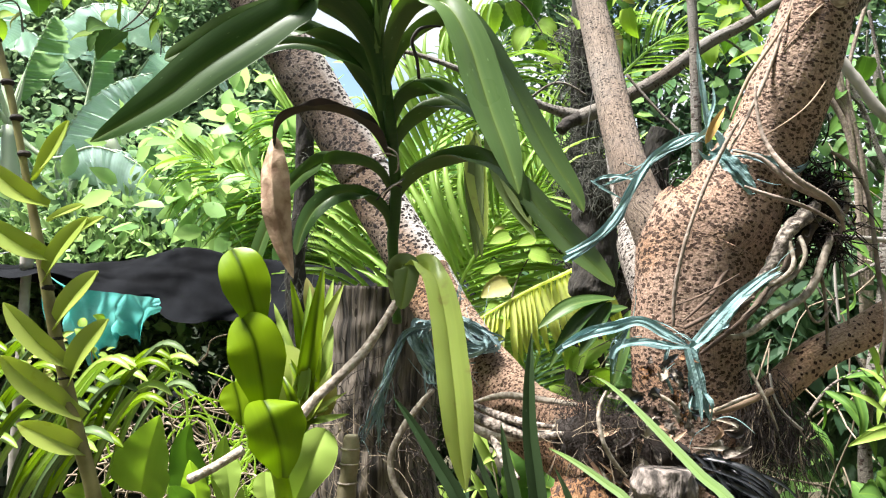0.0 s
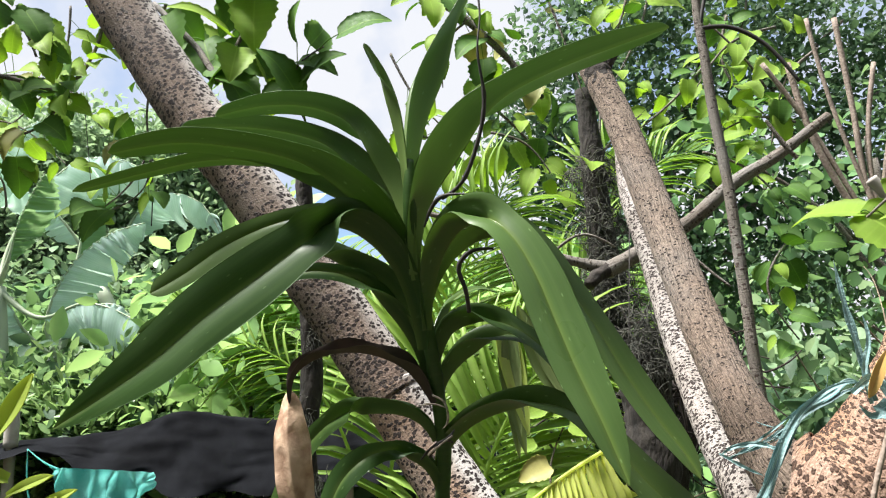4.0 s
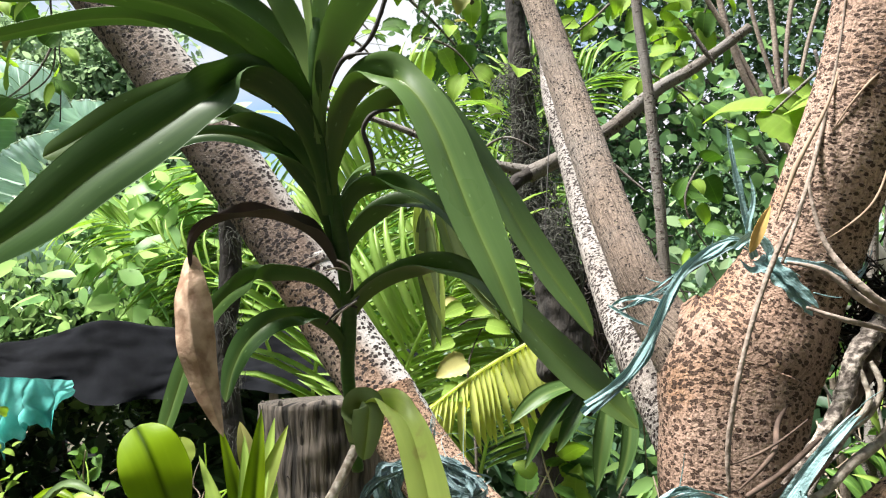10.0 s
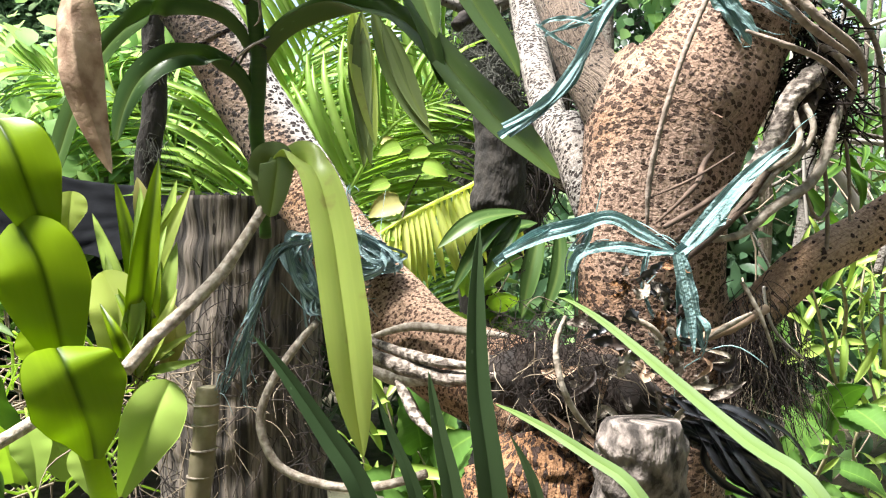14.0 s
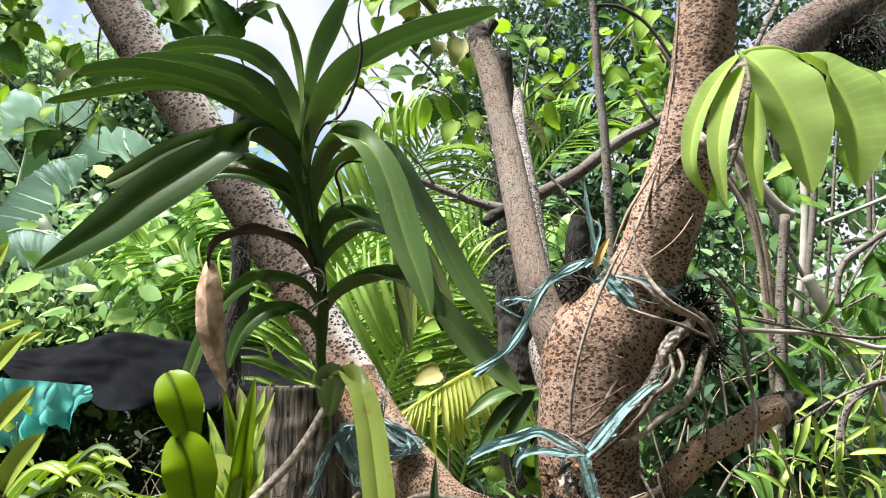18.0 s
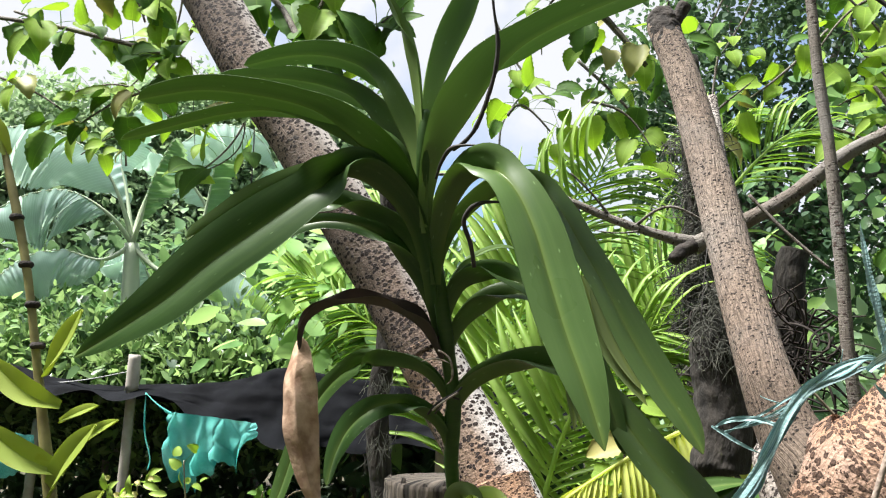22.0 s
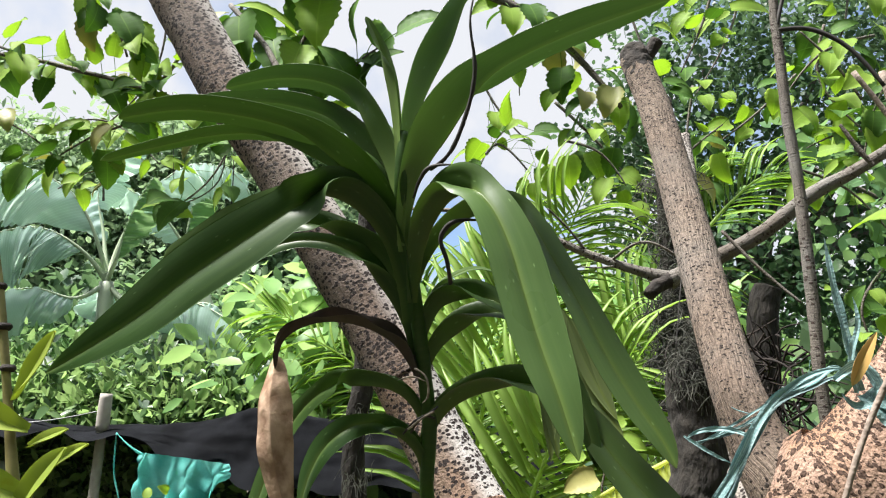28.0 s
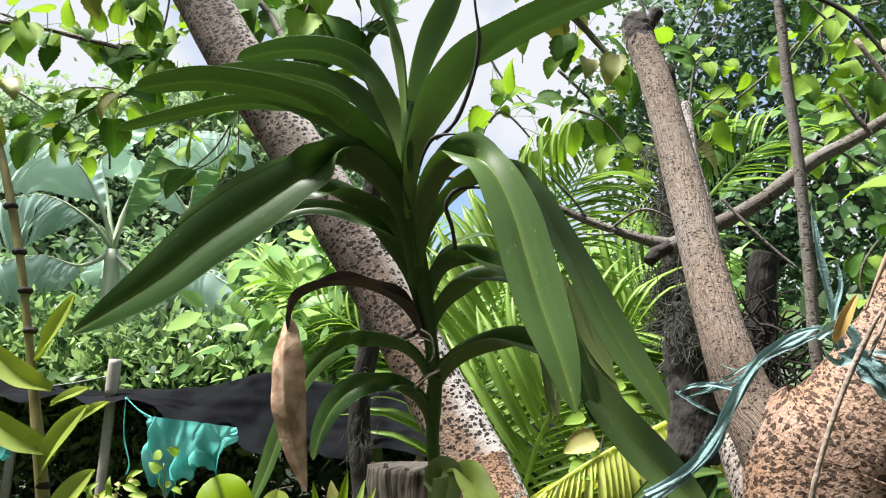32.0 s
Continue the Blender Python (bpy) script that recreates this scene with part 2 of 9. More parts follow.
def rough_mat(name, a, b, scale=30.0, rough=0.85, relief=0.5, depth=0.004, uv=None, metal=0.0, c=None, soft=0.18):
    """Matt surface in two tones at two scales, with relief."""
    m, nt, p, out = shader(name)
    co = coords(nt, bool(uv), uv or (1, 1, 1))
    n1 = node(nt, "ShaderNodeTexNoise", Scale=scale, Detail=6.0)
    link(nt, co, n1.inputs["Vector"])
    n2 = node(nt, "ShaderNodeTexNoise", Scale=scale * 0.13, Detail=3.0)
    link(nt, coords(nt, False), n2.inputs["Vector"])
    rnd = nt.nodes.new("ShaderNodeNewGeometry").outputs["Random Per Island"]
    col = mix(nt, ramp(nt, n1.outputs[0], [(0.5 - soft, (0, 0, 0)), (0.5 + soft, (1, 1, 1))]), a, b)
    col = mix(nt, ramp(nt, n2.outputs[0], [(0.4, (0, 0, 0)), (0.7, (0.6, 0.6, 0.6))]), col, c or tuple(x * 0.5 for x in a))
    col = mix(nt, ramp(nt, rnd, [(0.0, (0.3, 0.3, 0.3)), (1.0, (0, 0, 0))]), col, tuple(x * 0.5 for x in b))
    link(nt, col, p.inputs["Base Color"])
    p.inputs["Roughness"].default_value, p.inputs["Metallic"].default_value = rough, metal
    link(nt, bump(nt, n1.outputs[0], relief, depth), p.inputs["Normal"])
    return m


def cloth_mat(name, a, b, clear, weave=900.0, holes=0.0, stripes=False):
    """Woven plastic net: fine weave, folds of tone, some light through it."""
    m, nt, p, out = shader(name)
    n1 = node(nt, "ShaderNodeTexNoise", Scale=7.0, Detail=5.0)
    link(nt, coords(nt, stripes, (2, 190, 1) if stripes else (1, 1, 1)), n1.inputs["Vector"])
    n2 = node(nt, "ShaderNodeTexNoise", Scale=weave, Detail=1.0)
    link(nt, coords(nt, False), n2.inputs["Vector"])
    col = mix(nt, ramp(nt, n1.outputs[0], [(0.35, (0, 0, 0)), (0.65, (1, 1, 1))]), a, b)
    link(nt, col, p.inputs["Base Color"])
    p.inputs["Roughness"].default_value = 0.85
    p.inputs["Specular IOR Level"].default_value = 0.04
    link(nt, bump(nt, n2.outputs[0], 0.4, 0.003), p.inputs["Normal"])
    t = nt.nodes.new("ShaderNodeBsdfTranslucent")
    link(nt, col, t.inputs[0])
    ms = nt.nodes.new("ShaderNodeMixShader")
    ms.inputs[0].default_value = clear
    link(nt, p.outputs[0], ms.inputs[1])
    link(nt, t.outputs[0], ms.inputs[2])
    last = ms.outputs[0]
    if holes:
        tr = nt.nodes.new("ShaderNodeBsdfTransparent")
        mh = nt.nodes.new("ShaderNodeMixShader")
        link(nt, ramp(nt, n2.outputs[0], [(0.5, (0, 0, 0)), (0.56, (holes,) * 3)]), mh.inputs[0])
        link(nt, last, mh.inputs[1])
        link(nt, tr.outputs[0], mh.inputs[2])
        last = mh.outputs[0]
    link(nt, last, out.inputs[0])
    return m


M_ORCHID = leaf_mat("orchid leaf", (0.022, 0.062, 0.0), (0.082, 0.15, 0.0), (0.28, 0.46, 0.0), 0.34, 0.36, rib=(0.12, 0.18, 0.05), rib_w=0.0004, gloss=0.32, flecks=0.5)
# Lighter copy of the orchid leaf, with sunlight painted into its colour.
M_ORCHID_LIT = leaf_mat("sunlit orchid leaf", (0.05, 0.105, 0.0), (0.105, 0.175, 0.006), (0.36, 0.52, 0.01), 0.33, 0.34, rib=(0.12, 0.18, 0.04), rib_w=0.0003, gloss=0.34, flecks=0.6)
M_ORCHID_YOUNG = leaf_mat("young orchid leaf", (0.042, 0.092, 0.012), (0.085, 0.15, 0.024), (0.3, 0.47, 0.04), 0.38, 0.34, rib=(0.16, 0.23, 0.08), rib_w=0.0004, young=(0.24, 0.35, 0.1), gloss=0.34, flecks=0.4)
M_ORCHID_PALE = leaf_mat("old orchid leaf", (0.4, 0.52, 0.0), (0.58, 0.68, 0.03), (0.78, 0.9, 0.02), 0.5, 0.38, blotch=(0.36, 0.32, 0.12), rib=(0.46, 0.56, 0.15), rib_w=0.0014, gloss=0.35)
M_ORCHID_STUB = leaf_mat("torn olive orchid leaf", (0.12, 0.18, 0.015), (0.2, 0.26, 0.03), (0.4, 0.5, 0.04), 0.3, 0.45, blotch=(0.1, 0.08, 0.03), rib=(0.2, 0.26, 0.06))
M_FLESHY = leaf_mat("fleshy leaf", (0.15, 0.25, -0.06), (0.24, 0.36, -0.085), (0.55, 0.75, -0.17), 0.46, 0.36, rib=(0.02, 0.045, 0.0), rib_w=0.0008, gloss=0.25)
M_CANE_LEAF = leaf_mat("cane leaf", (0.26, 0.36, -0.03), (0.46, 0.54, -0.01), (0.64, 0.74, -0.03), 0.45, 0.42, blotch=(0.26, 0.28, 0.03))
M_NARROW = leaf_mat("narrow leaf", (0.24, 0.38, -0.03), (0.44, 0.58, -0.01), (0.52, 0.7, 0.0), 0.42, 0.4)
M_BLADE = leaf_mat("dark blade", (0.03, 0.062, 0.008), (0.06, 0.1, 0.016), (0.15, 0.28, 0.03), 0.14, 0.5, gloss=0.2, flecks=0.5)
M_BLADE_LIGHT = leaf_mat("long green blade", (0.075, 0.125, 0.015), (0.12, 0.18, 0.03), (0.28, 0.4, 0.05), 0.18, 0.5, gloss=0.15, rib=(0.1, 0.16, 0.04), rib_w=0.0008)
M_BROWN = rough_mat("dead leaf", (0.3, 0.17, 0.1), (0.72, 0.5, 0.35), 60.0, 0.7, 0.8, 0.003, c=(0.06, 0.025, 0.015), soft=0.12)
M_BROWN_DARK = rough_mat("withered leaf base", (0.018, 0.01, 0.007), (0.05, 0.027, 0.017), 50.0, 0.6, 0.4, 0.002)
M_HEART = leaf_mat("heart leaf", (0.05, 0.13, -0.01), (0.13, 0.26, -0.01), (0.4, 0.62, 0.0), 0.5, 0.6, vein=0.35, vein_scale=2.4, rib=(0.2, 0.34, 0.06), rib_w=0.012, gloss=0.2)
# Heart leaf again, lightened so its colour carries the sunshine.
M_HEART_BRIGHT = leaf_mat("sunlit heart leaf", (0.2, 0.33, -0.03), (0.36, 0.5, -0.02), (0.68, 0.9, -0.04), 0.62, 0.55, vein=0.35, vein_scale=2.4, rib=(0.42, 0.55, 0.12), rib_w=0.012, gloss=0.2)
M_HEART_YELLOW = leaf_mat("yellowing leaf", (0.28, 0.32, 0.03), (0.5, 0.46, 0.06), (0.7, 0.7, 0.06), 0.45, 0.5, blotch=(0.34, 0.2, 0.06))
M_NEAR = leaf_mat("young leaf", (0.22, 0.34, 0.0), (0.36, 0.48, 0.03), (0.62, 0.78, 0.02), 0.55, 0.5, vein=0.6, vein_scale=46.0, rib=(0.46, 0.58, 0.14), rib_w=0.0006, gloss=0.2)
M_CROWN = leaf_mat("tree leaves", (0.04, 0.11, 0.014), (0.14, 0.28, 0.038), (0.36, 0.58, 0.05), 0.36, 0.4, island=True)
# Darker copy of the tree leaves; in places it paints shade among foliage.
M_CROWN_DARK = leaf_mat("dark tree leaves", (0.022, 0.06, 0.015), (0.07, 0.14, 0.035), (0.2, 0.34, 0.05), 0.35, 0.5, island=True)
# Paler copy of the tree leaves; lightens the background like haze.
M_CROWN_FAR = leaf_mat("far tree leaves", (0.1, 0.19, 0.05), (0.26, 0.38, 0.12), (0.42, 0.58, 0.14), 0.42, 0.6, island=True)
M_SHRUB = leaf_mat("shrub leaves", (0.1, 0.24, 0.015), (0.32, 0.52, 0.045), (0.52, 0.78, 0.04), 0.44, 0.42, island=True, gloss=0.2)
M_PALM = leaf_mat("palm leaflet", (0.19, 0.34, -0.02), (0.42, 0.58, 0.01), (0.7, 0.92, 0.0), 0.56, 0.4)
M_HEDGE = leaf_mat("hedge leaves", (0.008, 0.04, 0.002), (0.32, 0.5, 0.07), (0.4, 0.6, 0.04), 0.36, 0.28, island=True)
M_PALM_YELLOW = leaf_mat("yellow palm leaflet", (0.56, 0.64, 0.02), (0.74, 0.8, 0.08), (0.92, 0.96, 0.06), 0.55, 0.45)
M_BANANA = leaf_mat("banana leaf", (0.24, 0.38, 0.24), (0.56, 0.7, 0.5), (0.66, 0.86, 0.42), 0.5, 0.36, vein=0.6, vein_scale=11.0, gloss=0.3)
M_BANANA_YOUNG = leaf_mat("young banana leaf", (0.07, 0.17, 0.03), (0.16, 0.3, 0.07), (0.4, 0.6, 0.1), 0.35, 0.38, vein=0.5, vein_scale=5.0)
M_BANANA_STEM = leaf_mat("banana stalk", (0.34, 0.44, 0.16), (0.5, 0.56, 0.28), (0.5, 0.6, 0.25), 0.2, 0.4)
M_BARK = bark_mat("speckled tan bark", (0.42, 0.295, 0.23), (0.31, 0.195, 0.14), (0.032, 0.018, 0.012), 0.0033, 0.54, 0.42, rust=(0.37, 0.195, 0.1), ribs=0.12)
M_BARK_FOOT = bark_mat("finely speckled tan bark", (0.48, 0.335, 0.245), (0.38, 0.225, 0.145), (0.04, 0.022, 0.014), 0.0029, 0.62, 0.43, rust=(0.42, 0.22, 0.1), ribs=0.15)
M_BARK_SIDE = bark_mat("dotted tan bark", (0.52, 0.37, 0.27), (0.4, 0.25, 0.165), (0.025, 0.013, 0.01), 0.0055, 0.9, 0.3, rust=(0.44, 0.24, 0.11), ribs=0.15)
# The limb's upper side is whitened: painted light on grey-tan bark.
M_BARK_UP = bark_mat("speckled grey-tan bark", (0.25, 0.185, 0.15), (0.165, 0.112, 0.085), (0.012, 0.008, 0.007), 0.0052, 0.75, 0.42, grey=0.3, ribs=0.12, lit_flank=(0.032, (0.5, 0.46, 0.43), 0.8))
M_BARK_WHITE = bark_mat("speckled pale bark", (0.38, 0.345, 0.32), (0.28, 0.24, 0.21), (0.012, 0.008, 0.007), 0.0042, 0.75, 0.43, grey=0.3)
# Buff bark whose whitened upper side is light put into the colour.
M_BARK_MID = bark_mat("speckled buff bark", (0.34, 0.25, 0.19), (0.25, 0.155, 0.105), (0.012, 0.008, 0.007), 0.0054, 0.8, 0.43, grey=0.2, ribs=0.12, lit_flank=(0.018, (0.5, 0.475, 0.455), 0.95))
M_BARK_LIMB = bark_mat("ribbed tan bark", (0.275, 0.215, 0.17), (0.18, 0.13, 0.098), (0.013, 0.009, 0.007), 0.004, 0.8, 0.27, grey=0.35, ribs=0.8)
M_BARK_GREY = bark_mat("grey twig bark", (0.22, 0.2, 0.175), (0.14, 0.115, 0.095), (0.03, 0.02, 0.016), 0.009, 0.6, 0.25, grey=0.4)
M_STUMP = rough_mat("weathered wood", (0.006, 0.005, 0.004), (0.2, 0.165, 0.135), 1.0, 0.95, 1.0, 0.012, uv=(95, 8, 1), soft=0.09, c=(0.028, 0.022, 0.018))
M_DARKWOOD = rough_mat("dark mossy wood", (0.005, 0.004, 0.0035), (0.038, 0.031, 0.025), 1.0, 0.95, 1.0, 0.012, uv=(60, 26, 1), c=(0.018, 0.019, 0.013), soft=0.2)
M_CUT = rough_mat("chalky cut wood", (0.3, 0.26, 0.235), (0.018, 0.015, 0.013), 90.0, 0.95, 1.0, 0.006, c=(0.03, 0.024, 0.02), soft=0.09)
M_STUB = rough_mat("chalky weathered stub", (0.012, 0.009, 0.0075), (0.27, 0.225, 0.2), 1.0, 0.95, 1.0, 0.008, uv=(110, 75, 1), c=(0.03, 0.022, 0.017), soft=0.12)
M_CUT_DARK = rough_mat("blackened cut wood", (0.01, 0.008, 0.007), (0.05, 0.04, 0.034), 90.0, 0.95, 1.0, 0.006)
M_VINE = rough_mat("tan vine", (0.17, 0.128, 0.1), (0.38, 0.305, 0.255), 160.0, 0.85, 0.8, 0.003, c=(0.1, 0.072, 0.054))
M_ROOT = rough_mat("pale aerial root", (0.22, 0.175, 0.13), (0.48, 0.42, 0.35), 160.0, 0.8, 0.8, 0.003, c=(0.09, 0.065, 0.045), soft=0.1)
M_BURL = bark_mat("flaking orange bark", (0.3, 0.16, 0.08), (0.2, 0.09, 0.04), (0.02, 0.011, 0.008), 0.0032, 0.8, 0.45, rust=(0.36, 0.17, 0.06))
M_KNOT_PALE = rough_mat("bleached gnarled root", (0.04, 0.03, 0.024), (0.4, 0.34, 0.29), 150.0, 0.9, 1.0, 0.006, c=(0.1, 0.07, 0.055), soft=0.08)
M_ROOT_DARK = rough_mat("dark brown root", (0.05, 0.03, 0.02), (0.14, 0.09, 0.065), 90.0, 0.85, 0.5, 0.002)
M_KNOT = rough_mat("gnarled root", (0.03, 0.02, 0.015), (0.2, 0.15, 0.115), 90.0, 0.9, 0.9, 0.004, c=(0.05, 0.035, 0.025))
M_ROOT_BROWN = rough_mat("brown vine", (0.2, 0.13, 0.085), (0.36, 0.26, 0.18), 60.0, 0.8, 0.4, 0.002)
M_FIBRE = rough_mat("dark root fibre", (0.006, 0.0035, 0.0025), (0.024, 0.013, 0.008), 60.0, 0.9, 0.3, 0.002)
M_FIBRE_PALE = rough_mat("pale root fibre", (0.17, 0.13, 0.09), (0.36, 0.29, 0.21), 60.0, 0.9, 0.3, 0.002)
M_MOSS = rough_mat("grey moss", (0.035, 0.038, 0.03), (0.1, 0.1, 0.08), 60.0, 0.95, 0.3, 0.002)
M_RAFFIA = cloth_mat("blue-green raffia", (0.14, 0.26, 0.265), (0.42, 0.58, 0.58), 0.3, 500.0, stripes=True)
M_RAFFIA_DARK = cloth_mat("weathered raffia", (0.13, 0.22, 0.24), (0.42, 0.54, 0.55), 0.25, 500.0, stripes=True)
M_YELLOW = rough_mat("yellow dry leaf", (0.55, 0.32, 0.08), (0.7, 0.45, 0.15), 30.0, 0.7, 0.2, 0.002)
M_NET = cloth_mat("black shade net", (0.0025, 0.0028, 0.0036), (0.009, 0.0098, 0.012), 0.0, 500.0)
M_TEAL = cloth_mat("teal net", (0.06, 0.42, 0.38), (0.26, 0.78, 0.72), 0.6, 700.0, 0.3)
M_SHRED = rough_mat("black plastic film", (0.02, 0.022, 0.026), (0.05, 0.052, 0.06), 60.0, 0.32, 0.4, 0.002)
M_BLACK = rough_mat("black twig", (0.012, 0.01, 0.009), (0.035, 0.028, 0.024), 80.0, 0.7, 0.3, 0.002)
M_POST = rough_mat("bleached post", (0.34, 0.31, 0.27), (0.5, 0.46, 0.42), 20.0, 0.85, 0.4, 0.003)
M_SOIL = rough_mat("leaf-strewn soil", (0.035, 0.028, 0.018), (0.085, 0.065, 0.04), 14.0, 0.95, 0.8, 0.03, c=(0.03, 0.055, 0.018))
M_CANE = rough_mat("jointed cane", (0.14, 0.12, 0.035), (0.32, 0.29, 0.11), 30.0, 0.6, 0.4, 0.002, c=(0.08, 0.05, 0.03))
M_STALK = rough_mat("dry cane", (0.2, 0.155, 0.07), (0.44, 0.39, 0.26), 60.0, 0.7, 0.4, 0.002, c=(0.08, 0.06, 0.03))
M_WIRE = rough_mat("grey wire", (0.3, 0.3, 0.3), (0.4, 0.4, 0.4), 60.0, 0.5, 0.1, 0.001)


# ---- mesh tools ----
def spline(pts, n):
    """Smooth curve through pts (any number of columns), n samples."""
    p = np.array(pts, float)
    d = np.maximum(np.linalg.norm(np.diff(p[:, :3], axis=0), axis=1), 1e-6) ** 0.6
    k = np.concatenate([[0], np.cumsum(d)])
    slope = np.diff(p, axis=0) / d[:, None]
    m = np.empty_like(p)
    m[0], m[-1] = slope[0], slope[-1]
    if len(p) > 2:
        m[1:-1] = (slope[:-1] * d[1:, None] + slope[1:] * d[:-1, None]) / (d[:-1] + d[1:])[:, None]
        m[0], m[-1] = 1.5 * slope[0] - 0.5 * m[1], 1.5 * slope[-1] - 0.5 * m[-2]
    u = np.linspace(0, k[-1] * (1 - 1e-9), n)
    i = np.clip(np.searchsorted(k, u, side="right") - 1, 0, len(d) - 1)
    t = ((u - k[i]) / d[i])[:, None]
    h = d[i][:, None]
    return (2 * t ** 3 - 3 * t ** 2 + 1) * p[i] + (t ** 3 - 2 * t ** 2 + t) * h * m[i] + (3 * t ** 2 - 2 * t ** 3) * p[i + 1] + (t ** 3 - t ** 2) * h * m[i + 1]


def unit(v):
    return v / (np.linalg.norm(v, axis=-1, keepdims=True) + 1e-12)


def mesh_of(name, verts, faces, uvs=None, smooth=True):
    me = bpy.data.meshes.new(name)
    me.from_pydata([tuple(v) for v in verts], [], faces)
    if uvs is not None:
        lay = me.uv_layers.new(name="UVMap")
        idx = np.empty(len(me.loops), dtype=np.int32)
        me.loops.foreach_get("vertex_index", idx)
        lay.data.foreach_set("uv", np.asarray(uvs, dtype=np.float32)[idx].ravel())
    if smooth:
        me.polygons.foreach_set("use_smooth", [True] * len(me.polygons))
    me.update()
    return me


def joined(name, pieces):
    vs, fs, us, k = [], [], [], 0
    for v, f, u in pieces:
        vs.append(np.asarray(v))
        us.append(np.asarray(u))
        fs += [tuple(i + k for i in q) for q in f]
        k += len(v)
    return mesh_of(name, np.vstack(vs), fs, np.vstack(us))


def tube_data(pts, seg=12, rows=40, rough=0.0, freq=20.0, rings=0.0, closed=True):
    s = spline(pts, rows)
    c, r = s[:, :3], np.maximum(s[:, 3], 2e-4)
    t = unit(np.gradient(c, axis=0))
    # cross directions carried along the curve, with the seam at the back
    ref = np.array((0.05, 1.0, 0.1))
    n = unit(ref - t * (t @ ref)[:, None])
    b = np.cross(t, n)
    ang = np.linspace(0, 2 * math.pi, seg + 1)
    run = np.concatenate([[0], np.cumsum(np.linalg.norm(np.diff(c, axis=0), axis=1))])
    v = c[:, None] + r[:, None, None] * (np.cos(ang)[None, :, None] * n[:, None] + np.sin(ang)[None, :, None] * b[:, None])
    if rough or rings:
        for i in range(rows):
            ringed = rings * noise.noise((run[i] * 26, 1.3, pts[0][0] * 9))
            for j in range(seg + 1):
                q = Vector(v[i, j % seg]) * freq
                k = rough * (noise.noise(q) + 0.5 * noise.noise(q * 2.3)) + ringed
                v[i, j] = c[i] + (v[i, j] - c[i]) * (1 + k)
        v[:, seg] = v[:, 0]
    uv = np.stack(np.broadcast_arrays((ang[None, :] - math.pi) * r[:, None], run[:, None]), -1).reshape(-1, 2)
    w = seg + 1
    f = [(i * w + j, i * w + j + 1, (i + 1) * w + j + 1, (i + 1) * w + j) for i in range(rows - 1) for j in range(seg)]
    v = v.reshape(-1, 3)
    if closed:
        v = np.vstack([v, c[:1], c[-1:]])
        uv = np.vstack([uv, [(0.0, 0.0)], [(0.01, run[-1])]])
        k = rows * w
        f += [(k, j + 1, j) for j in range(seg)] + [(k + 1, (rows - 1) * w + j, (rows - 1) * w + j + 1) for j in range(seg)]
    return v, f, uv


def tube(name, pts, **kw):
    return joined(name, [tube_data(pts, **kw)])


PROFILES = {
    "strap": lambda s: np.minimum(1, 0.26 + 1.75 * s) * np.clip(1 - ((s - 0.62) / 0.385).clip(0) ** 2.6, 0, 1) ** 0.62,
    "orchid_wide": lambda s: np.minimum(1, 0.46 + 1.5 * s) * np.clip(1 - ((s - 0.52) / 0.485).clip(0) ** 2.2, 0, 1) ** 0.78,
    "orchid": lambda s: np.minimum(1, 0.68 + 0.6 * s) * np.clip(1 - ((s - 0.5) / 0.505).clip(0) ** 2.1, 0, 1) ** 0.8,
    "spoon": lambda s: np.minimum(1, 0.16 + 1.45 * s) * np.clip(1 - ((s - 0.6) / 0.405).clip(0) ** 2.6, 0, 1) ** 0.55,
    "lance": lambda s: (np.sin(np.pi * np.clip(s, 0, 1) ** 0.8).clip(0) ** 0.75) * 0.98 + 0.06 * (1 - s),
    "oval": lambda s: (np.sin(np.pi * np.clip(0.03 + 0.97 * s, 0, 1) ** 1.15).clip(0)) ** 0.55,
    "blade": lambda s: np.minimum(1, 0.75 + s) * (1 - s ** 3.2) ** 0.8,
    "heart": lambda s: (np.sin(np.pi * np.clip(0.06 + 0.94 * s, 0, 1) ** 0.62).clip(0)) ** 0.8,
}


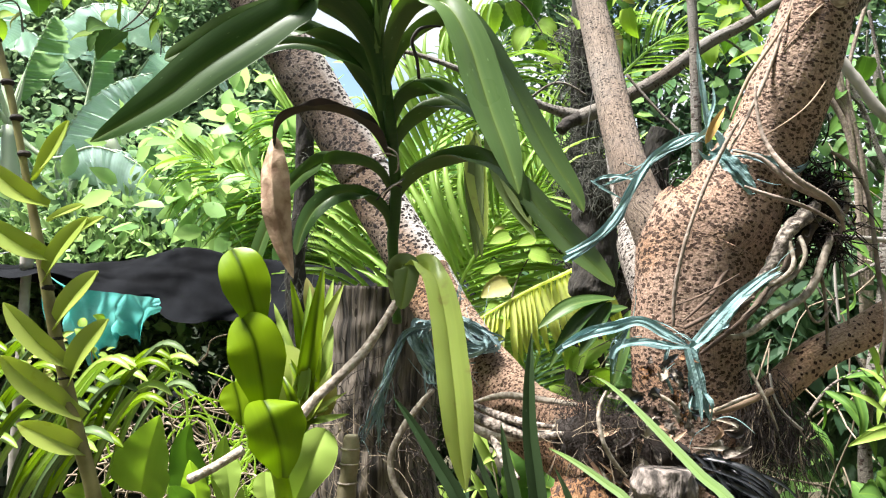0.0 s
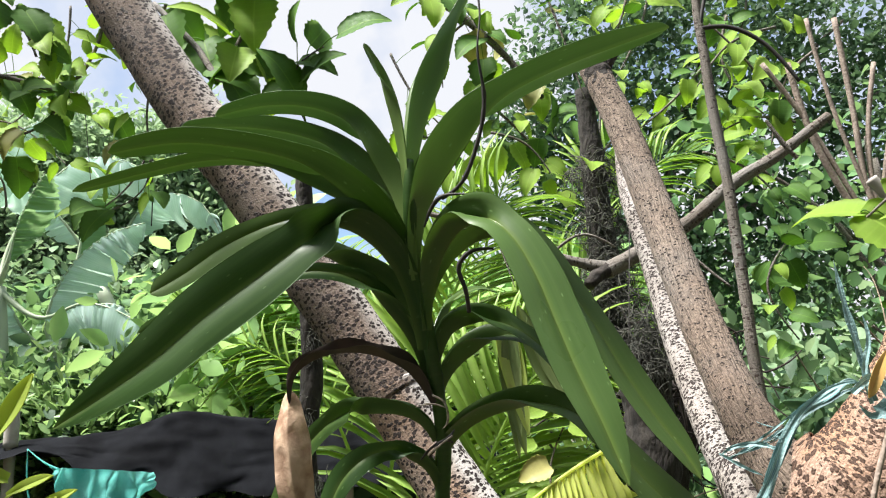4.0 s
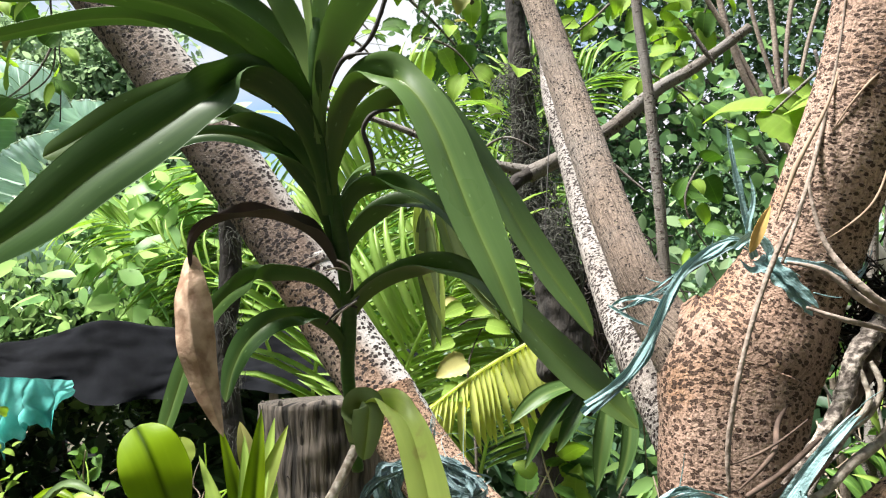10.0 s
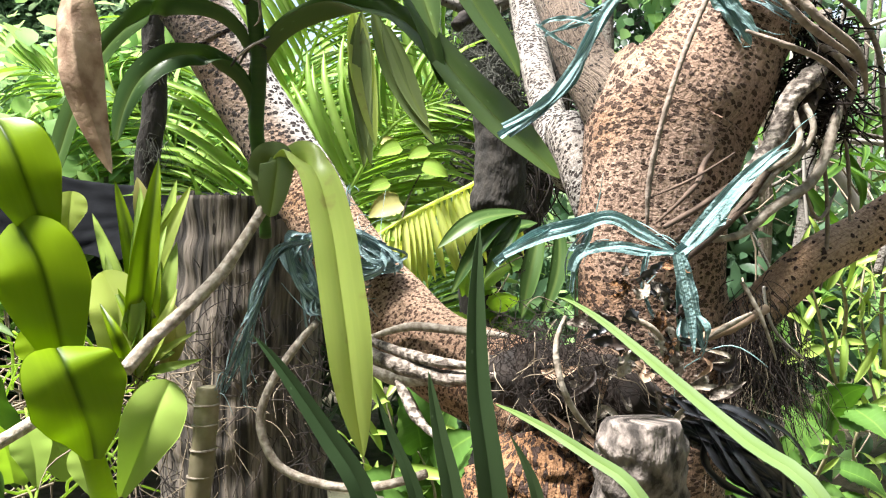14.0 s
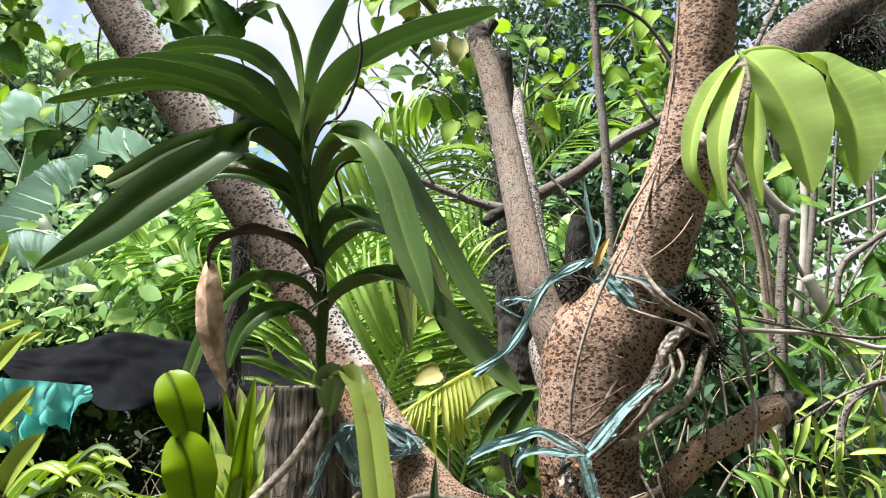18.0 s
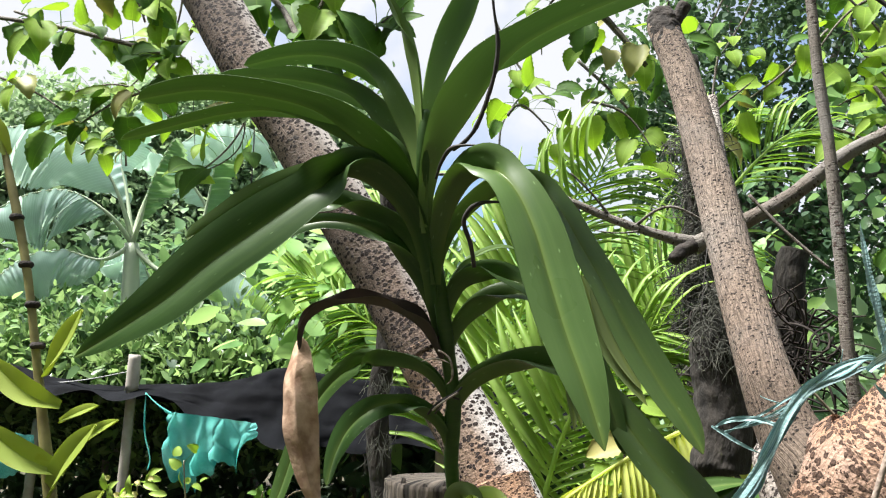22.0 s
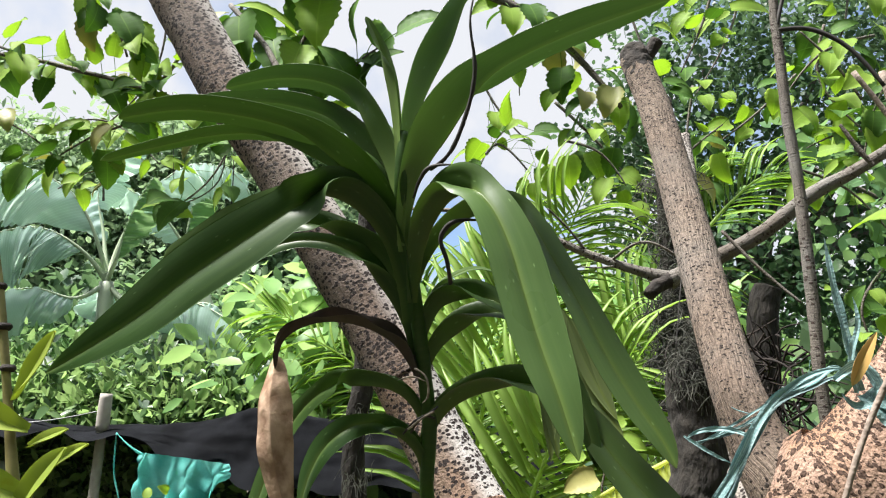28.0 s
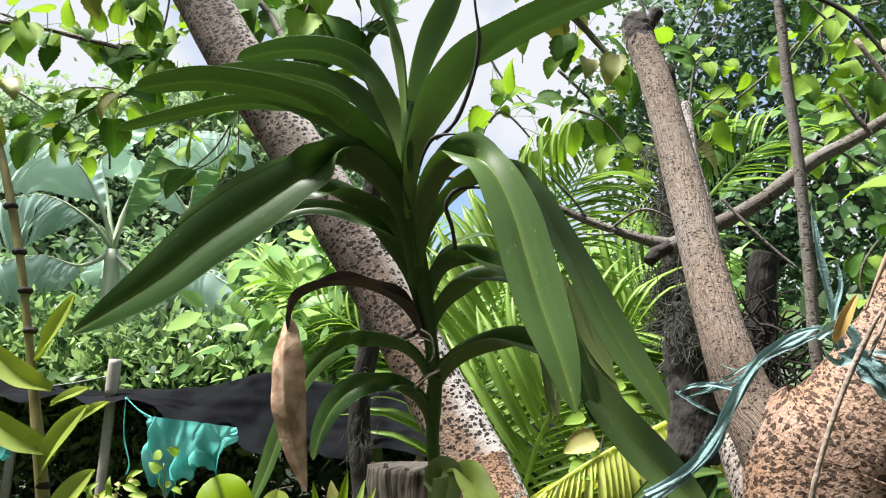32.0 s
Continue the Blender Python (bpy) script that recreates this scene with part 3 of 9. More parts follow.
def blade_data(pts, width, n0=(0, -0.3, 1), n1=(0, -0.5, 1), fold=0.5, fold_tip=0.15, profile="strap", rows=30, cols=8, thick=0.0016, wave=0.0, jag=0.0, turn=1.0, bend=1.8):
    """A leaf along a curve: folded along its midrib, with thickness. n0, n1: which way its upper face looks at base and tip."""
    c = spline(pts, rows)[:, :3]
    s = np.linspace(0, 1, rows)
    t = unit(np.gradient(c, axis=0))
    e = np.minimum(1, s / turn)
    e = (e * e * (3 - 2 * e))[:, None]
    h = unit(np.array(n0, float))[None] * (1 - e) + unit(np.array(n1, float))[None] * e
    n = unit(h - t * np.sum(t * h, axis=1, keepdims=True))
    b = np.cross(t, n)
    half = width * 0.5 * np.maximum(PROFILES[profile](s), 0.012)
    if jag:
        half = half * (1 + jag * np.where(np.arange(rows) % 2, 1, -1) * (s > 0.1) * (s < 0.97))
    u = np.linspace(-1, 1, cols + 1)
    if cols >= 8:
        half_u = np.array([1, 0.965, 0.7, 0.36, 0.05])
        u = np.concatenate([-half_u, [0], half_u[::-1]])
        cols = len(u) - 1
    fd = (fold_tip + (fold - fold_tip) * (1 - s) ** bend)[:, None]
    au = np.abs(u)[None]
    side = u[None] * half[:, None] * np.cos(fd * 1.1)
    lift = au * half[:, None] * np.sin(fd * 1.1) + 0.06 * half[:, None] * (1 - au) ** 6 * -1
    if wave:
        lift = lift + wave * half[:, None] * np.sin(s[:, None] * 23 + u[None] * 2) * au ** 2
    top = c[:, None] + b[:, None] * side[..., None] + n[:, None] * lift[..., None]
    low = top - n[:, None] * (thick * (0.35 + 0.65 * (1 - au ** 4)))[..., None]
    run = s * np.linalg.norm(np.diff(c, axis=0), axis=1).sum()
    uv = np.stack(np.broadcast_arrays(run[:, None] + 0 * side, side), -1).reshape(-1, 2)
    w, k = cols + 1, rows * (cols + 1)
    f = []
    for i in range(rows - 1):
        for j in range(cols):
            q = (i * w + j, i * w + j + 1, (i + 1) * w + j + 1, (i + 1) * w + j)
            f += [q, tuple(k + a for a in q[::-1])]
        f += [((i + 1) * w, i * w, k + i * w, k + (i + 1) * w), (i * w + cols, (i + 1) * w + cols, k + (i + 1) * w + cols, k + i * w + cols)]
    return np.vstack([top.reshape(-1, 3), low.reshape(-1, 3)]), f, np.vstack([uv, uv])


def blade(name, pts, width, **kw):
    return joined(name, [blade_data(pts, width, **kw)])


def part(name, me, mat, parent=None, label=""):
    """Links a mesh as one object, under a thing or a part."""
    ob = new(name, me)
    if mat and not me.materials:
        me.materials.append(mat)
    ob.parent = parent
    return tagged(ob, label)


def thing(name, label, category, group="", kind="", at=(0, 0, 0)):
    return tagged(new(name), label, category, group, kind)


def cloud(name, blobs, count, size, mat, parent, label="", flat=0.5, slim=0.55, droop=0.3, seed=1, shell=0.55, clump=14):
    """Crown: many small folded leaves scattered through clumps."""
    g = np.random.default_rng(seed)
    bl = np.array(blobs, float)
    # break each clump into twigs
    share = np.prod(bl[:, 3:6], axis=1) ** (2 / 3)
    pick = g.choice(len(bl), count, p=share / share.sum())
    twig = max(8, count // clump)
    tp = g.choice(len(bl), twig, p=share / share.sum())
    d = unit(g.normal(size=(twig, 3))) * (shell + (1 - shell) * g.random((twig, 1)))
    tc = bl[tp, :3] + d * bl[tp, 3:6]
    which = g.integers(0, twig, count)
    c = tc[which] + g.normal(size=(count, 3)) * size * 1.5
    out = unit(c - bl[tp[which], :3])
    ax = unit(out * 0.6 + g.normal(size=(count, 3)) * 0.7 - np.array((0, 0, droop)))
    nr = unit(g.normal(size=(count, 3)) * (1 - flat) + np.array((0, 0, 1.0)))
    sd = unit(np.cross(ax, nr))
    nr = np.cross(sd, ax)
    ln = size * (0.6 + 0.8 * g.random((count, 1)))
    wd = ln * slim * 0.5
    spots = [(0, 0, 0), (0.22, 0.8, 0.2), (0.3, 0, 0), (0.22, -0.8, 0.2), (0.5, 1, 0.22), (0.62, 0, -0.06), (0.5, -1, 0.22), (0.78, 0.58, 0.02), (0.78, -0.58, 0.02), (1, 0, -0.3)]
    v = np.stack([c + ax * ln * q + sd * wd * r + nr * wd * h for q, r, h in spots], 1).reshape(-1, 3)
    base = (np.arange(count) * 10)[:, None]
    quads = np.concatenate([base + np.array(q) for q in ((0, 1, 4, 2), (0, 2, 6, 3), (2, 4, 7, 5), (2, 5, 8, 6), (5, 7, 9, 8))]).reshape(-1, 4)
    me = bpy.data.meshes.new(name)
    me.vertices.add(len(v))
    me.vertices.foreach_set("co", v.astype(np.float32).ravel())
    me.loops.add(quads.size)
    me.loops.foreach_set("vertex_index", quads.astype(np.int32).ravel())
    me.polygons.add(len(quads))
    me.polygons.foreach_set("loop_start", np.arange(0, quads.size, 4, dtype=np.int32))
    me.update(calc_edges=True)
    ob = part(name, me, mat, parent, label)
    ob["kind"] = "stuff"
    return ob


def fibres(name, mat, parent, spots, count, length, radius, down=0.6, seed=1, spread=0.03, kind="stuff"):
    """A mat of fine curling root fibres."""
    g = np.random.default_rng(seed)
    bits = []
    sp = np.array(spots, float)
    for i in range(count):
        p = sp[g.integers(len(sp))] + g.normal(size=3) * spread
        d = unit(g.normal(size=3) + np.array((0, -0.3, -down)))
        rows = [(*p, radius)]
        for k in range(3):
            d = unit(d + g.normal(size=3) * 0.5 + np.array((0, 0, -down * 0.4)))
            p = p + d * length * (0.2 + 0.25 * g.random())
            rows.append((*p, radius * (1 - 0.25 * k)))
        bits.append(tube_data(rows, seg=4, rows=9, closed=False))
    ob = part(name, joined(name, bits), mat, parent)
    ob["kind"] = kind
    return ob


def raffia(name, pts, width, strands, mat, parent, seed=1, label=""):
    """A band of flat plastic raffia: crumpled strips that run together."""
    g = np.random.default_rng(seed)
    base = np.array(pts, float)[:, :3]
    for i in range(strands * 2):
        jit = g.normal(size=base.shape) * width * 0.26
        jit[0] *= 0.3
        n0, n1 = g.normal(size=3) + np.array((0, -1.6, 0.4)), g.normal(size=3) + np.array((0, -1.6, 0.4))
        me = blade(name, [tuple(p) for p in base + jit], width * (0.1 + 0.34 * g.random() ** 2), n0=n0, n1=n1, fold=0.7 * g.random(), fold_tip=0.7 * g.random(), profile="blade", rows=22, cols=4, thick=0.0004, wave=0.7)
        part(name, me, mat, parent, label)
    for i in range(strands):
        k = g.integers(1, len(base))
        p = base[k] + g.normal(size=3) * width * 0.3
        q = p + g.normal(size=3) * width * 1.1
        part("frayed_thread", tube("frayed_thread", [(*p, 0.0004), (*((p + q) / 2 + g.normal(size=3) * width * 0.3), 0.0004), (*q, 0.0002)], seg=4, rows=8), mat, parent)


def simple_leaf(name, mat, slim=0.8, profile="heart", fold=0.25, curl=0.25, jag=0.06, rows=15, cols=4):
    """Unit leaf along +y with its upper face to +z; shared by many objects."""
    me = blade(name, [(0, 0, 0), (0, 0.35, 0.04), (0, 0.7, 0.0), (0, 1, -curl)], slim, n0=(0, 0, 1), n1=(0, 0, 1), fold=fold, fold_tip=fold * 0.6, profile=profile, rows=rows, cols=cols, thick=0.006, jag=jag)
    me.materials.append(mat)
    return me


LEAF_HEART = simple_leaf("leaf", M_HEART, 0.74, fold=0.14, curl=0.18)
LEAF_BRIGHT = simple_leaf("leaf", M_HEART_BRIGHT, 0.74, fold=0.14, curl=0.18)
LEAF_YELLOW = simple_leaf("leaf", M_HEART_YELLOW, 0.8)
LEAF_LONG = simple_leaf("leaf", M_HEART, 0.2, "lance", jag=0.0)
LEAF_LANCE = simple_leaf("leaf", M_NARROW, 0.42, "lance", jag=0.0)
LEAF_WEED = simple_leaf("leaf", M_NARROW, 0.17, "lance", jag=0.0)
LEAFLET = simple_leaf("leaflet", M_PALM, 0.075, "lance", 0.5, 0.22, 0.0, 7, 2)
LEAFLET_YELLOW = simple_leaf("leaflet", M_PALM_YELLOW, 0.12, "lance", 0.5, 0.25, 0.0, 7, 2)


def leaf_matrix(at, way, face, size):
    y = Vector(way).normalized()
    z = Vector(face)
    z = (z - y * z.dot(y)).normalized()
    x = y.cross(z)
    m = Matrix((x, y, z)).transposed().to_4x4()
    return Matrix.Translation(at) @ m @ Matrix.Diagonal((size, size, size, 1))


def leaf_at(me, at, way, face, size, parent, name="leaf"):
    ob = new(name, me)
    ob.parent = parent
    ob.matrix_local = leaf_matrix(at, way, face, size)
    return ob


def leafy_branch(label, pts, leaves, size, seed, me=None, yellow=0.08, hang=0.5, reach=0.05, group="leafy branches", mat=None, start=0.0, bright=0.45):
    """A twig with stalked leaves along it."""
    rnd = random.Random(seed)
    top = thing("leafy_branch", label, "branch", group)
    part("stem", tube("stem", pts, seg=8, rows=34, rough=0.12, freq=60), mat or M_BARK_GREY, top)
    s = spline(pts, 200)
    for i in range(leaves):
        k = int(199 * (start + (1 - start) * (i + rnd.random()) / leaves))
        k = min(k, 198)
        p = s[k, :3]
        t = unit(s[k + 1, :3] - s[k, :3])
        d = unit(np.array([rnd.gauss(0, 1), rnd.gauss(0, 0.8), rnd.gauss(0.2, 0.7)]) + t * 0.5)
        ln = reach * 0.6 * (0.4 + rnd.random())
        q = p + d * ln
        way = unit(d * 0.6 + np.array([rnd.gauss(0, 0.3), rnd.gauss(-0.15, 0.3), -hang + rnd.gauss(0, 0.35)]))
        face = (rnd.gauss(0, 0.45), -0.9 + rnd.gauss(0, 0.45), 0.75)
        big = size * (0.65 + 0.65 * rnd.random())
        # bright: share of leaves given the lighter copy with sun painted in
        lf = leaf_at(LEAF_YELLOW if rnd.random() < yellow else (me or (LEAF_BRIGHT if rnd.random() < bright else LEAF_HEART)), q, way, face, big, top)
        a = Vector(p)
        inv = leaf_matrix(q, way, face, big).inverted()
        st = tube("stalk", [(*(inv @ a), 0.012), (*(inv @ ((a + Vector(q)) * 0.5 + Vector((0, 0, 0.004)))), 0.011), (0, 0.02, 0, 0.01)], seg=5, rows=6)
        part("stalk", st, M_HEART, lf)
    return top


def palm_frond(parent, pts, leaflets, length, spread=55, face=(0, -1, 0.3), seed=1, yellow=False, thick=0.008, droop=0.3, taper=0.45):
    rnd = random.Random(seed)
    fr = part("frond", tube("frond", [(*p, thick * (1 - 0.7 * i / (len(pts) - 1))) for i, p in enumerate(pts)], seg=7, rows=30), M_PALM_YELLOW if yellow else M_PALM, parent)
    s = spline(pts, 120)[:, :3]
    f = np.array(face, float)
    for i in range(leaflets):
        u = 0.12 + 0.87 * (i // 2) / (leaflets / 2)
        k = min(int(u * 118), 118)
        t = unit(s[k + 1] - s[k])
        b = unit(np.cross(t, f))
        a = radians(spread * (1 - 0.4 * u) + rnd.gauss(0, 2.5))
        sg = 1 if i % 2 else -1
        way = t * math.cos(a) + b * sg * math.sin(a) + np.array((0, 0, -droop * (0.35 + 0.3 * rnd.random()))) + unit(f) * rnd.gauss(0, 0.05)
        ln = length * (1 - taper * abs(u - 0.35) / 0.65) * (0.88 + 0.24 * rnd.random())
        leaf_at(LEAFLET_YELLOW if yellow else LEAFLET, s[k], way, (-0.55 + rnd.gauss(0, 0.12), -0.5 + rnd.gauss(0, 0.1), 0.9), ln, fr, "leaflet")
    return fr


def banana_leaf(name, pts, width, parent, seed, n0=(0, -0.4, 1), n1=(0, -0.8, 0.4), tears=9, mat=None):
    """Midrib and a torn blade that hangs from it on both sides."""
    g = np.random.default_rng(seed)
    lf = part(name, tube(name, [(*p[:3], 0.022 * (1 - 0.8 * min(1, 2 * i / (len(pts) - 1)))) for i, p in enumerate(pts)], seg=7, rows=30), M_BANANA_STEM, parent)
    rows, bare = 120, 0.24
    c = spline(pts, rows)[:, :3]
    s = np.linspace(0, 1, rows)
    t = unit(np.gradient(c, axis=0))
    h = unit(np.array(n0, float)) * (1 - s[:, None]) + unit(np.array(n1, float)) * s[:, None]
    n = unit(h - t * np.sum(t * h, axis=1, keepdims=True))
    b = np.cross(t, n)
    half = width * 0.5 * (np.sin(np.pi * np.clip((s - bare) / (1 - bare), 0, 1) ** 0.75)).clip(0) ** 0.6
    for sg in (1, -1):
        cuts = np.sort(np.concatenate([[28, rows - 1], g.integers(32, rows - 4, tears)]))
        vs, fs, us, k0 = [], [], [], 0
        for a, z in zip(cuts[:-1], cuts[1:]):
            if z - a < 2:
                continue
            lag, drop = g.random() * 0.1, 0.05 + 0.3 * g.random()
            idx = np.arange(a, z + 1)
            mid = (idx - a) / (z - a)
            pinch = 1 - 0.10 * np.abs(mid - 0.5) * 2 * g.random()
            u = np.linspace(0, 1, 6)
            x = half[idx][:, None] * pinch[:, None] * u[None]
            tip = radians(34 + 26 * g.random()) + radians(34) * u[None]
            lat, down = x * np.cos(tip), x * np.sin(tip) - 0.012 * np.sin(mid[:, None] * 12 + u[None] * 3)
            q = c[idx][:, None] + sg * b[idx][:, None] * lat[..., None] - n[idx][:, None] * down[..., None] + t[idx][:, None] * (x * (0.28 - lag * (mid[:, None] - 0.5)))[..., None]
            vs.append(q.reshape(-1, 3))
            us.append(np.stack(np.broadcast_arrays(s[idx][:, None] * 2.2, x), -1).reshape(-1, 2))
            m = len(idx)
            fs += [(k0 + i * 6 + j, k0 + i * 6 + j + 1, k0 + (i + 1) * 6 + j + 1, k0 + (i + 1) * 6 + j) for i in range(m - 1) for j in range(5)]
            k0 += m * 6
        part("blade", mesh_of("blade", np.vstack(vs), fs, np.vstack(us)), mat or M_BANANA, lf)
    return lf

# ---- ground ----
def ground_sheet():
    n = 90
    g = np.concatenate([-np.geomspace(400, 0.25, n // 2), np.geomspace(0.25, 400, n // 2)])
    v = [(x, y + 2, 0.05 * noise.noise((x * 0.9, y * 0.9, 0)) + 0.02 * noise.noise((x * 4, y * 4, 3))) for y in g for x in g]
    f = [(i * n + j, i * n + j + 1, (i + 1) * n + j + 1, (i + 1) * n + j) for i in range(n - 1) for j in range(n - 1)]
    tagged(part("ground", mesh_of("ground", v, f), M_SOIL), "dark garden soil strewn with dry leaves", "ground", kind="structure")


ground_sheet()

# ---- the speckled tree ----
tree = thing("speckled_tree", "forked garden tree with tan bark covered in dark corky specks", "tree")
TRUNK = [(0.2, 0.87, -0.02, 0.11), (0.21, 0.86, 0.45, 0.09), (0.256, 0.85, 0.954, 0.074), (0.268, 0.835, 1.064, 0.066), (0.26, 0.82, 1.141, 0.058), (0.264, 0.815, 1.21, 0.06), (0.28, 0.817, 1.27, 0.066), (0.29, 0.812, 1.28, 0.062), (0.316, 0.8, 1.322, 0.049), (0.337, 0.787, 1.364, 0.043), (0.355, 0.765, 1.421, 0.041), (0.374, 0.745, 1.491, 0.035), (0.391, 0.732, 1.568, 0.034), (0.403, 0.722, 1.655, 0.034), (0.418, 0.715, 1.751, 0.033), (0.52, 0.74, 2.0, 0.03), (0.64, 0.82, 2.6, 0.026)]
part("trunk", tube("trunk", TRUNK, seg=80, rows=320, rough=0.045, freq=16, rings=0.012), M_BARK, tree)
TRUNK_LINE = spline(TRUNK, 400)


def on_trunk(p, lift=0.0):
    """Moves a point that lies near the trunk onto its bark."""
    q = np.array(p[:3], float)
    k = np.argmin(np.linalg.norm(TRUNK_LINE[:, :3] - q, axis=1))
    d = q - TRUNK_LINE[k, :3]
    far, r = np.linalg.norm(d), TRUNK_LINE[k, 3]
    if far > r + 0.03:
        return p
    return (*(TRUNK_LINE[k, :3] + d / far * (r * 1.015 + lift)), *p[3:])


part("limb", tube("limb", [(0.261, 0.82, 1.21, 0.03), (0.234, 0.83, 1.285, 0.03), (0.228, 0.85, 1.302, 0.026), (0.222, 0.89, 1.348, 0.023), (0.224, 0.98, 1.446, 0.022), (0.222, 1.08, 1.595, 0.022), (0.211, 1.16, 1.752, 0.021), (0.195, 1.2, 1.843, 0.02)], seg=48, rows=150, rough=0.03, freq=18, rings=0.012), M_BARK_LIMB, tree, "cut-off limb with finely ribbed bark")
part("cut_end", tube("cut_end", [(0.202, 1.185, 1.806, 0.0205), (0.198, 1.193, 1.832, 0.0203), (0.195, 1.2, 1.855, 0.0195), (0.194, 1.203, 1.864, 0.012)], seg=30, rows=26, rough=0.11, freq=90), M_CUT_DARK, tree, "blackened sawn end")
part("cut_twig", tube("cut_twig", [(0.196, 1.19, 1.8, 0.008), (0.208, 1.19, 1.834, 0.0085), (0.226, 1.19, 1.865, 0.0095)], seg=14, rows=16, rough=0.14, freq=70), M_CUT_DARK, tree, "blackened twig stub")
part("limb", tube("limb", [(0.258, 0.9, 1.179, 0.028), (0.254, 1, 1.275, 0.026), (0.299, 1.14, 1.248, 0.024), (0.312, 1.27, 1.342, 0.024), (0.331, 1.42, 1.475, 0.024), (0.343, 1.54, 1.627, 0.024), (0.344, 1.6, 1.715, 0.024), (0.354, 1.68, 1.79, 0.021), (0.368, 1.75, 1.882, 0.017), (0.379, 1.8, 1.966, 0.011)], seg=40, rows=120, rough=0.03, freq=18, rings=0.012), M_BARK_WHITE, tree, "pale limb with black specks")
part("limb", tube("limb", [(0.219, 0.86, 0.983, 0.06), (0.166, 0.93, 1.026, 0.05), (0.108, 0.97, 1.054, 0.044), (0.068, 1.01, 1.093, 0.041), (0.024, 1.05, 1.151, 0.039), (-0.022, 1.08, 1.225, 0.038), (-0.03, 1.085, 1.244, 0.038)], seg=60, rows=120, rough=0.04, freq=16, rings=0.014), M_BARK_FOOT, tree, "lower part of the leaning limb, orange-tan and speckled")
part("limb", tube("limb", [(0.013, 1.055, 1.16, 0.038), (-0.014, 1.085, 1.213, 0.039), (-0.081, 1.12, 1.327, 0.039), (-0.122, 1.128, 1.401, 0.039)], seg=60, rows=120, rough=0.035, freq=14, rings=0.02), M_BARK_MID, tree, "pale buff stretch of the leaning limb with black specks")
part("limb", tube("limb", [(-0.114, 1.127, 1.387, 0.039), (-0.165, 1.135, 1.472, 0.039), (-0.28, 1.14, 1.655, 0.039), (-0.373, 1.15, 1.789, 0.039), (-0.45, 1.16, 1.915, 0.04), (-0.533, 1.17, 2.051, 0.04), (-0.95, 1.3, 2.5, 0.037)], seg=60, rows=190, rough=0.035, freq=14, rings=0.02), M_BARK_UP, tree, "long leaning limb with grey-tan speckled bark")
part("side_branch", tube("side_branch", [(0.309, 0.83, 1.063, 0.032), (0.338, 0.8, 1.103, 0.019), (0.387, 0.79, 1.148, 0.018), (0.432, 0.79, 1.17, 0.017), (0.459, 0.78, 1.189, 0.017), (0.479, 0.78, 1.197, 0.017)], seg=40, rows=90, rough=0.04, freq=24, rings=0.015), M_BARK_SIDE, tree, "short side branch")
part("split_end", tube("split_end", [(0.472, 0.78, 1.193, 0.018), (0.487, 0.778, 1.201, 0.015), (0.505, 0.775, 1.208, 0.006)], seg=14, rows=16, rough=0.3, freq=70), M_CUT, tree, "splintered branch end")
part("stub", tube("stub", [(0.205, 0.72, 0.961, 0.031), (0.198, 0.7, 1.014, 0.029), (0.196, 0.69, 1.044, 0.027), (0.196, 0.69, 1.053, 0.023)], seg=34, rows=50, rough=0.13, freq=70), M_STUB, tree, "chalky cut stub with dark weathered sides")
part("callus", tube("callus", [(0.161, 0.8, 0.959, 0.06), (0.154, 0.76, 1.003, 0.045), (0.16, 0.76, 1.019, 0.02)], seg=50, rows=60, rough=0.22, freq=60), M_BURL, tree, "callused orange-brown bark")

part("limb", tube("limb", [(0.415, 0.8, 1.521, 0.03), (0.569, 0.95, 1.654, 0.035), (0.747, 1.1, 1.804, 0.04), (0.948, 1.2, 1.921, 0.042), (1.226, 1.3, 2.051, 0.04), (1.5, 1.6, 2.6, 0.03)], seg=36, rows=80, rough=0.06, freq=14), M_BARK_UP, tree, "dark outer limb")
fibres("root_beard", M_FIBRE, tree, [(0.82, 1.12, 1.804), (0.887, 1.14, 1.824), (0.915, 1.14, 1.792)], 260, 0.07, 0.0012, 0.5, 19, 0.02)
# upper crown of the speckled tree
part("branch", tube("branch", [(0.62, 0.9, 2.2, 0.03), (0.5, 0.7, 2.7, 0.022), (0.1, 0.3, 3.1, 0.012)], seg=12, rows=30, rough=0.05), M_BARK_UP, tree)

# ---- weathered stump behind the orchid ----
stump = thing("stump", "dark weathered tree stump with cracked grain", "stump")
part("stump_body", tube("stump_body", [(-0.11, 1.3, -0.02, 0.13), (-0.11, 1.29, 0.6, 0.115), (-0.115, 1.28, 0.961, 0.105), (-0.108, 1.28, 1.113, 0.1), (-0.104, 1.28, 1.225, 0.096)], seg=90, rows=120, rough=0.06, freq=30), M_STUMP, stump)
g = random.Random(33)
for i in range(34):
    a = i * 0.185 + g.uniform(-0.06, 0.06)
    r, h, w = g.uniform(0.07, 0.093), g.uniform(0.001, 0.009) * (2 if i % 7 == 0 else 1), g.uniform(0.004, 0.009)
    x, y, z = -0.104 + r * math.cos(a), 1.28 + r * math.sin(a), 1.222
    part("splinter", tube("splinter", [(x, y, z - 0.06, w), (x, y, z - 0.004, w * 0.9), (x + g.uniform(-0.003, 0.003), y, z + h, w * 0.35)], seg=6, rows=9, rough=0.3, freq=80), M_STUMP, stump)
